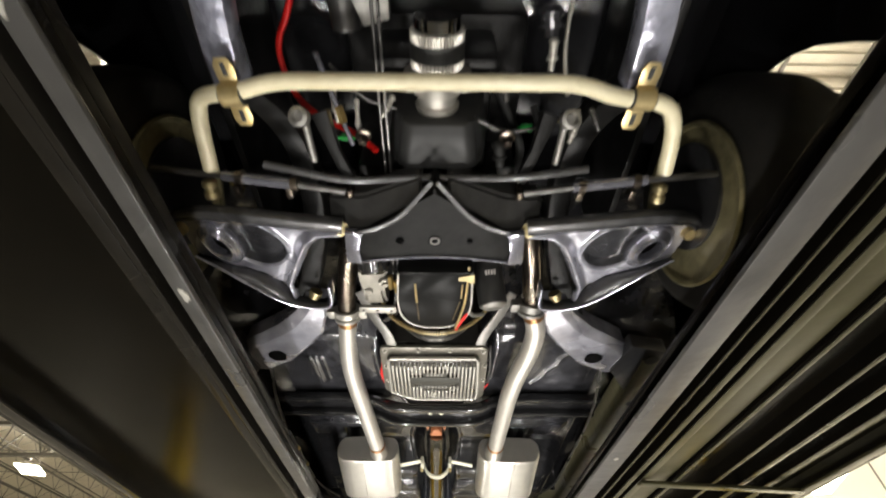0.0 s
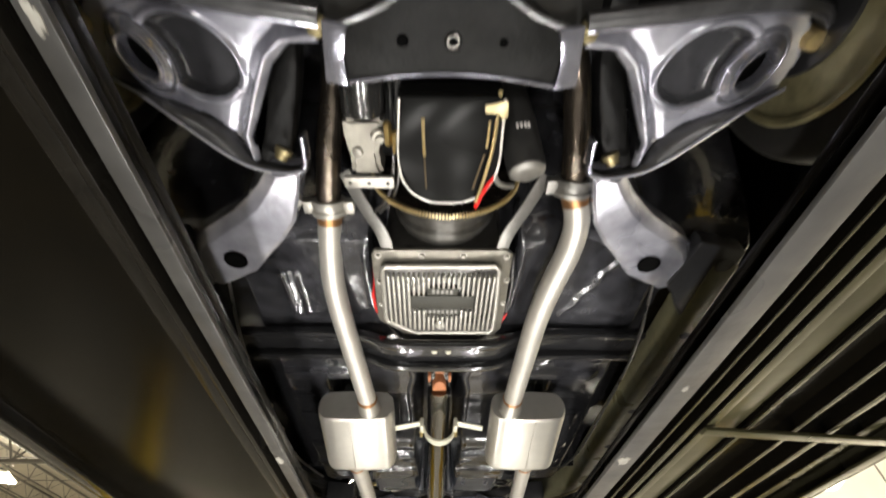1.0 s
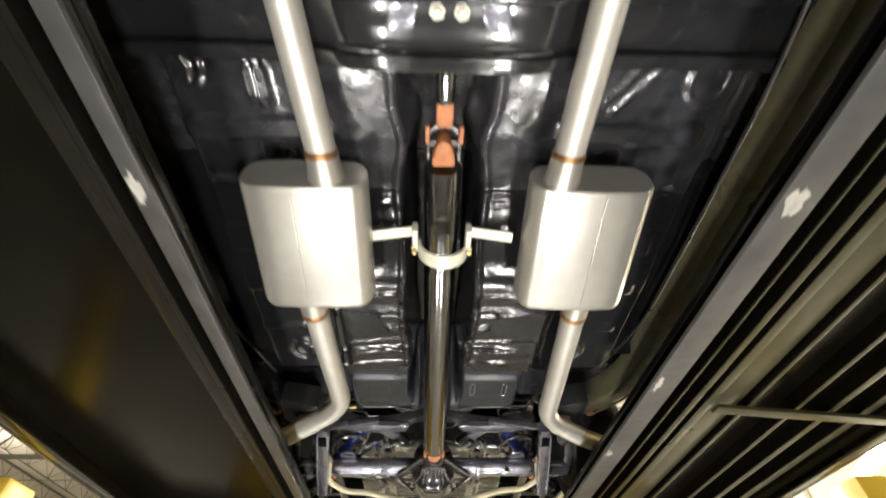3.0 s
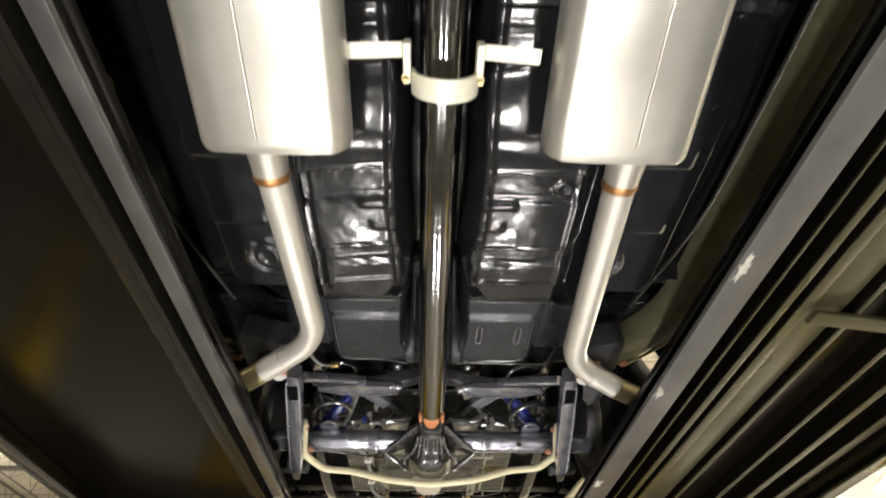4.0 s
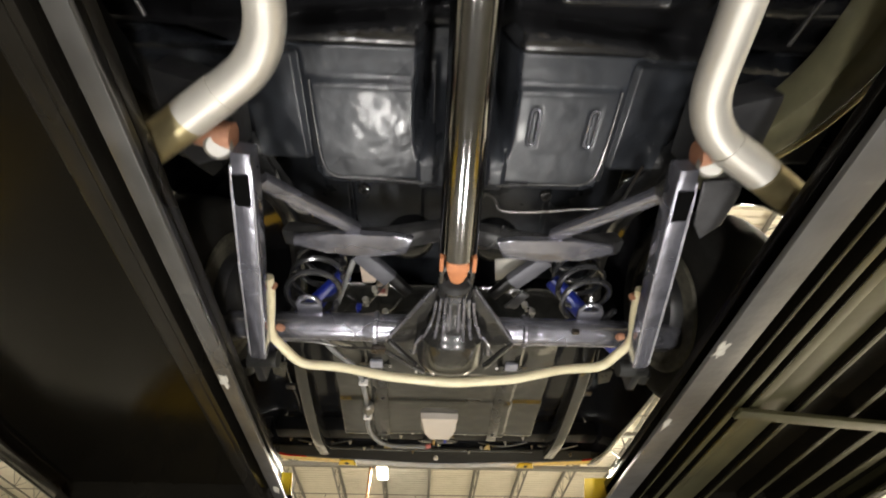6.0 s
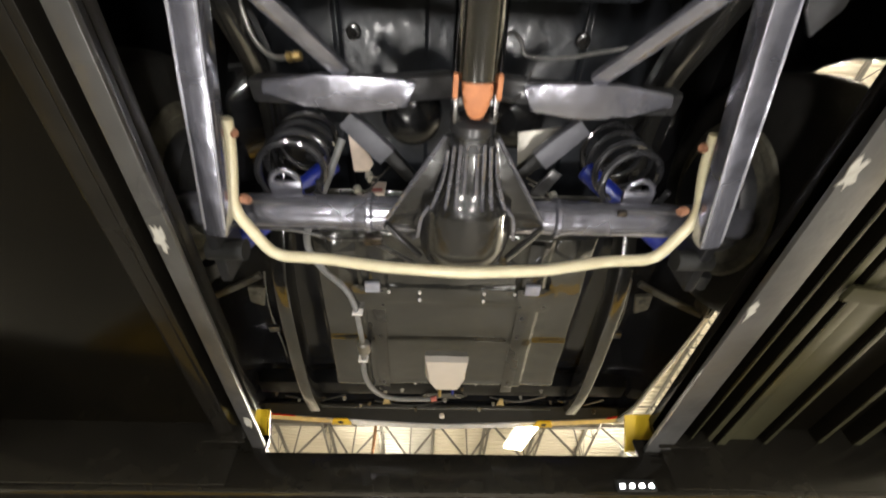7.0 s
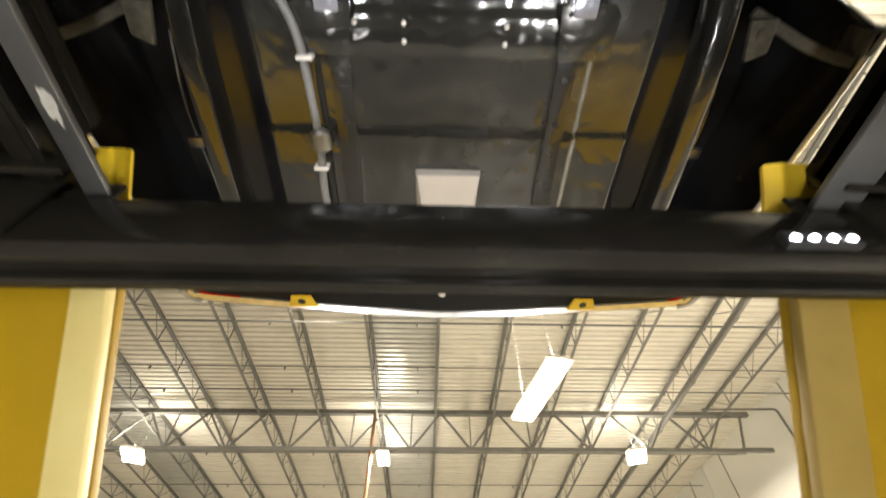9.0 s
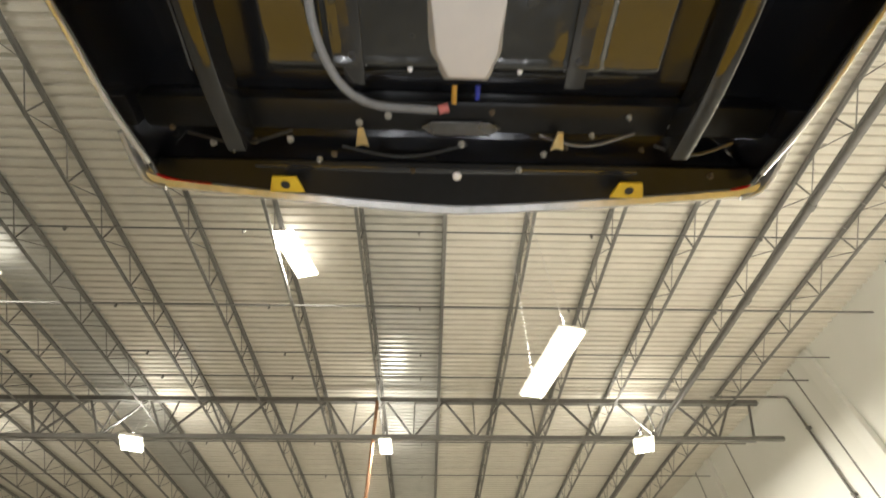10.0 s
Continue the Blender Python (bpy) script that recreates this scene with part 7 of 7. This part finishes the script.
def roof_line(y):
    hood = 2.98 - 0.05 * step(0.3, -0.7, y)
    roof = 3.42
    return hood + (roof - hood) * step(1.15, 1.75, y) * (1 - step(2.85, 3.75, y))


rings = []
ys = [-0.72 + 0.04 * k for k in range(139)]
for y in ys:
    lo, top = body_low(y), roof_line(y)
    w = 0.925 - 0.06 * step(0.1, -0.7, y) - 0.075 * step(3.4, 4.0, y) - 0.055 * step(4.05, 4.6, y)
    cabin = step(1.2, 1.7, y) * (1 - step(2.9, 3.7, y))
    wt = w - 0.06 - 0.20 * cabin
    belt = 2.90
    ring = [(w - 0.025, y, lo), (w, y, lo + 0.02), (w + 0.02, y, max(lo + 0.03, 2.60)), (w, y, belt), (w - 0.05, y, belt + 0.05), (wt, y, top - 0.04), (wt - 0.12, y, top), (0, y, top + 0.02)]
    ll = body_low(y, True)
    left = [(w - 0.025, y, ll), (w, y, ll + 0.02), (w + 0.02, y, max(ll + 0.03, 2.60))] + ring[3:-1]
    rings.append([Vector(p) for p in ring] + [Vector((-p[0], p[1], p[2])) for p in reversed(left)])
shell = part("body_shell", loft(B(), rings, caps=False, closed=False), CAR_PAINT, car, "dark glossy painted body shell with open wheel arches", 40)
thicken(shell, 0.012, -1.0)
part("firewall", box(B(), -0.84, 0.84, 0.98, 1.0, 2.60, 2.95, 0.004), ENGINE_BLACK, car)
for s in (-1, 1):
    part("inner_fender", box(B(), s * 0.56 - 0.01, s * 0.56 + 0.01, -0.65, 1.0, 2.45, 2.93, 0.004), ENGINE_BLACK, car, "black inner fender panel")
part("radiator_support", box(B(), -0.56, 0.56, -0.66, -0.62, 2.27, 2.93, 0.006), ENGINE_BLACK, car)
part("front_valance", box(B(), -0.85, 0.85, -0.72, -0.68, 2.27, 2.80, 0.01), CAR_PAINT, car)
part("tail_panel", box(B(), -0.80, 0.80, 4.80, 4.825, 2.40, 2.95, 0.008), CAR_PAINT, car)

# rear bumper: slightly pointed chrome bar, tabs, lamps
bm = B()
rings = []
for k in range(33):
    x = -0.825 + 1.65 * k / 32
    ax = abs(x)
    y = 4.930 - 0.075 * (ax / 0.8) ** 1.3 - 0.02 * step(0.79, 0.825, ax)
    z = 2.366
    rings.append([Vector((x, y - 0.020, z + 0.012)), Vector((x, y - 0.006, z + 0.002)), Vector((x, y + 0.003, z + 0.006)), Vector((x, y + 0.008, z + 0.05)), Vector((x, y + 0.002, z + 0.11)), Vector((x, y - 0.02, z + 0.115)), Vector((x, y - 0.024, z + 0.06))])
loft(bm, rings)
bumper = part("rear_bumper", bm, CHROME, car, "slightly pointed chrome rear bumper", 30)
for s in (-1, 1):
    wrap = rounded(mirrored([(0.775, 4.856, 2.376), (0.818, 4.842, 2.378), (0.832, 4.80, 2.380), (0.826, 4.70, 2.378)], s), 0.03)
    part("bumper_end", box_sweep(B(), wrap, 0.016, 0.030, 0.005), CHROME, bumper, "bright wrapped bumper end")
    part("side_reflector", box_sweep(B(), rounded(mirrored([(0.800, 4.832, 2.386), (0.74, 4.848, 2.384), (0.66 if s < 0 else 0.76, 4.858, 2.383)], s), 0.03), 0.014, 0.012, 0.003), BULB_RED, bumper, "red reflector strip")
    bm = B()
    prism(bm, [(s * 0.446 - 0.045, 4.845), (s * 0.446 - 0.03, 4.80), (s * 0.446 + 0.03, 4.80), (s * 0.446 + 0.045, 4.845)], 2.338, 2.346, 0.002)
    tab = part("bumper_tab", bm, LIFT_YELLOW, bumper, "yellow zinc bumper bracket")
    part("hole", lathe(B(), (s * 0.446, 4.822, 2.3365), (0, 0, 1), [(0, 0.012), (0.001, 0.001)], 14), RUBBER, tab)
    bm = B()
    prism(bm, mirrored([(0.238, 4.68), (0.252, 4.68), (0.262, 4.73), (0.245, 4.72), (0.228, 4.73)], s), 2.37, 2.378, 0.002)
    part("strap_anchor", bm, ZINC, car, "small yellow zinc strap anchor")
    # wheelhouse side wells edge trim
    part("quarter_trim", tube(B(), rounded([(s * 0.822, 4.04, 2.284), (s * 0.803, 4.22, 2.284), (s * 0.782, 4.39, 2.285), (s * 0.770, 4.60, 2.29), (s * 0.765, 4.76, 2.33)], 0.1), 0.006, 8), CHROME, car, "thin bright lower trim")
bm = B()
rings = []
for k in range(25):
    x = -0.82 + 1.64 * k / 24
    y = 4.930 - 0.075 * (abs(x) / 0.8) ** 1.3
    rings.append([Vector((x, 4.79, 2.405)), Vector((x, y - 0.022, 2.384)), Vector((x, y - 0.022, 2.392)), Vector((x, 4.79, 2.413))])
loft(bm, rings)
part("rear_valance", bm, TAIL_BLACK, car, "black valance between tail and bumper")
bm = B()
box(bm, -0.78, 0.78, 4.62, 4.70, 2.40, 2.47, 0.012)
part("rear_cross_rail", bm, TAIL_BLACK, car, "glossy black rear cross rail")
bm = B()
prism(bm, [(-0.10, 4.68), (-0.07, 4.70), (0.07, 4.70), (0.10, 4.68), (0.07, 4.665), (-0.07, 4.665)], 2.385, 2.392, 0.002)
part("tow_bracket", bm, DARK_STEEL, car)
part("tow_ball", lathe(B(), (-0.005, 4.80, 2.35), (0, 0, 1), [(0, 0.004), (0.004, 0.011), (0.012, 0.012), (0.02, 0.008)], 14), WHITE_PLASTIC, car, "small pale stud under the tail")


# Bolts and wires scattered at random, added for the glints under the tail.
for k in range(22):
    tx, ty = -0.72 + 1.44 * (k + 0.5 * random.random()) / 22, 4.64 + 0.17 * random.random()
    part("tail_glint_bolt", bolt(B(), (tx, ty, 2.398), (0.2 * random.random(), 0.2 * random.random(), -1), 0.004 + 0.003 * random.random(), 0.012), CAST_ALU if k % 3 else PLATE_BROWN, car)
for x0, x1, ty in ((-0.68, -0.42, 4.71), (-0.30, 0.02, 4.74), (0.20, 0.44, 4.70), (0.50, 0.70, 4.72)):
    part("tail_wire", tube(B(), rounded([(x0, ty, 2.395), ((x0 + x1) / 2, ty + 0.03, 2.385), (x1, ty - 0.01, 2.396)], 0.08), 0.004, 8), RUBBER if x0 < 0 else DARK_STEEL, car)


def wheel(s, y, front):
    """A tyre on a steel rim with a brake inside."""
    cx = s * 0.775
    tyre = part("wheel", lathe(B(), (cx - 0.105, y, WHEEL_Z), (1, 0, 0), [(0.0, 0.20), (0.0, 0.265), (0.012, 0.290), (0.035, 0.303), (0.06, 0.307), (0.105, 0.308), (0.15, 0.307), (0.175, 0.303), (0.198, 0.290), (0.21, 0.265), (0.21, 0.20)], 56), TYRE, car, "black rubber tyre on a steel wheel")
    part("rim", lathe(B(), (cx - s * 0.10, y, WHEEL_Z), (s, 0, 0), [(0.0, 0.205), (0.0, 0.198), (0.02, 0.185), (0.10, 0.175), (0.12, 0.08), (0.125, 0.01)], 48), DARK_STEEL if front else BLACK_SATIN, tyre, "dark steel wheel rim")
    if front:
        part("brake_disc", lathe(B(), (s * 0.66, y, WHEEL_Z), (s, 0, 0), [(0, 0.06), (0.0, 0.14), (0.022, 0.14), (0.022, 0.06)], 44), BLACK_SATIN, tyre, "dark brake backing plate")
        part("rim_lip", lathe(B(), (s * 0.658, y + 0.015, WHEEL_Z - 0.015), (s, 0, 0), [(0.010, 0.198), (0.002, 0.200), (0.0, 0.210), (0.006, 0.216), (0.013, 0.212), (0.013, 0.198)], 56), RIM_LIT, tyre, "rim lip with yellowish reflected light in its colour")
    else:
        part("rim_lip", lathe(B(), (s * 0.660, y, WHEEL_Z), (s, 0, 0), [(0, 0.001), (0.004, 0.165), (0.0, 0.170), (0.0, 0.190), (0.006, 0.197), (0.012, 0.190)], 56), DUSTY, tyre, "dusty inner rim lip")
        part("brake_drum", lathe(B(), (s * 0.630, y, WHEEL_Z), (s, 0, 0), [(0, 0.05), (0.002, 0.125), (0.02, 0.135), (0.08, 0.135), (0.08, 0.05)], 44), BLACK_SATIN, tyre, "black brake drum")
    return tyre


for s in (-1, 1):
    wheel(s, FRONT_Y, True)
    wheel(s, REAR_Y, False)
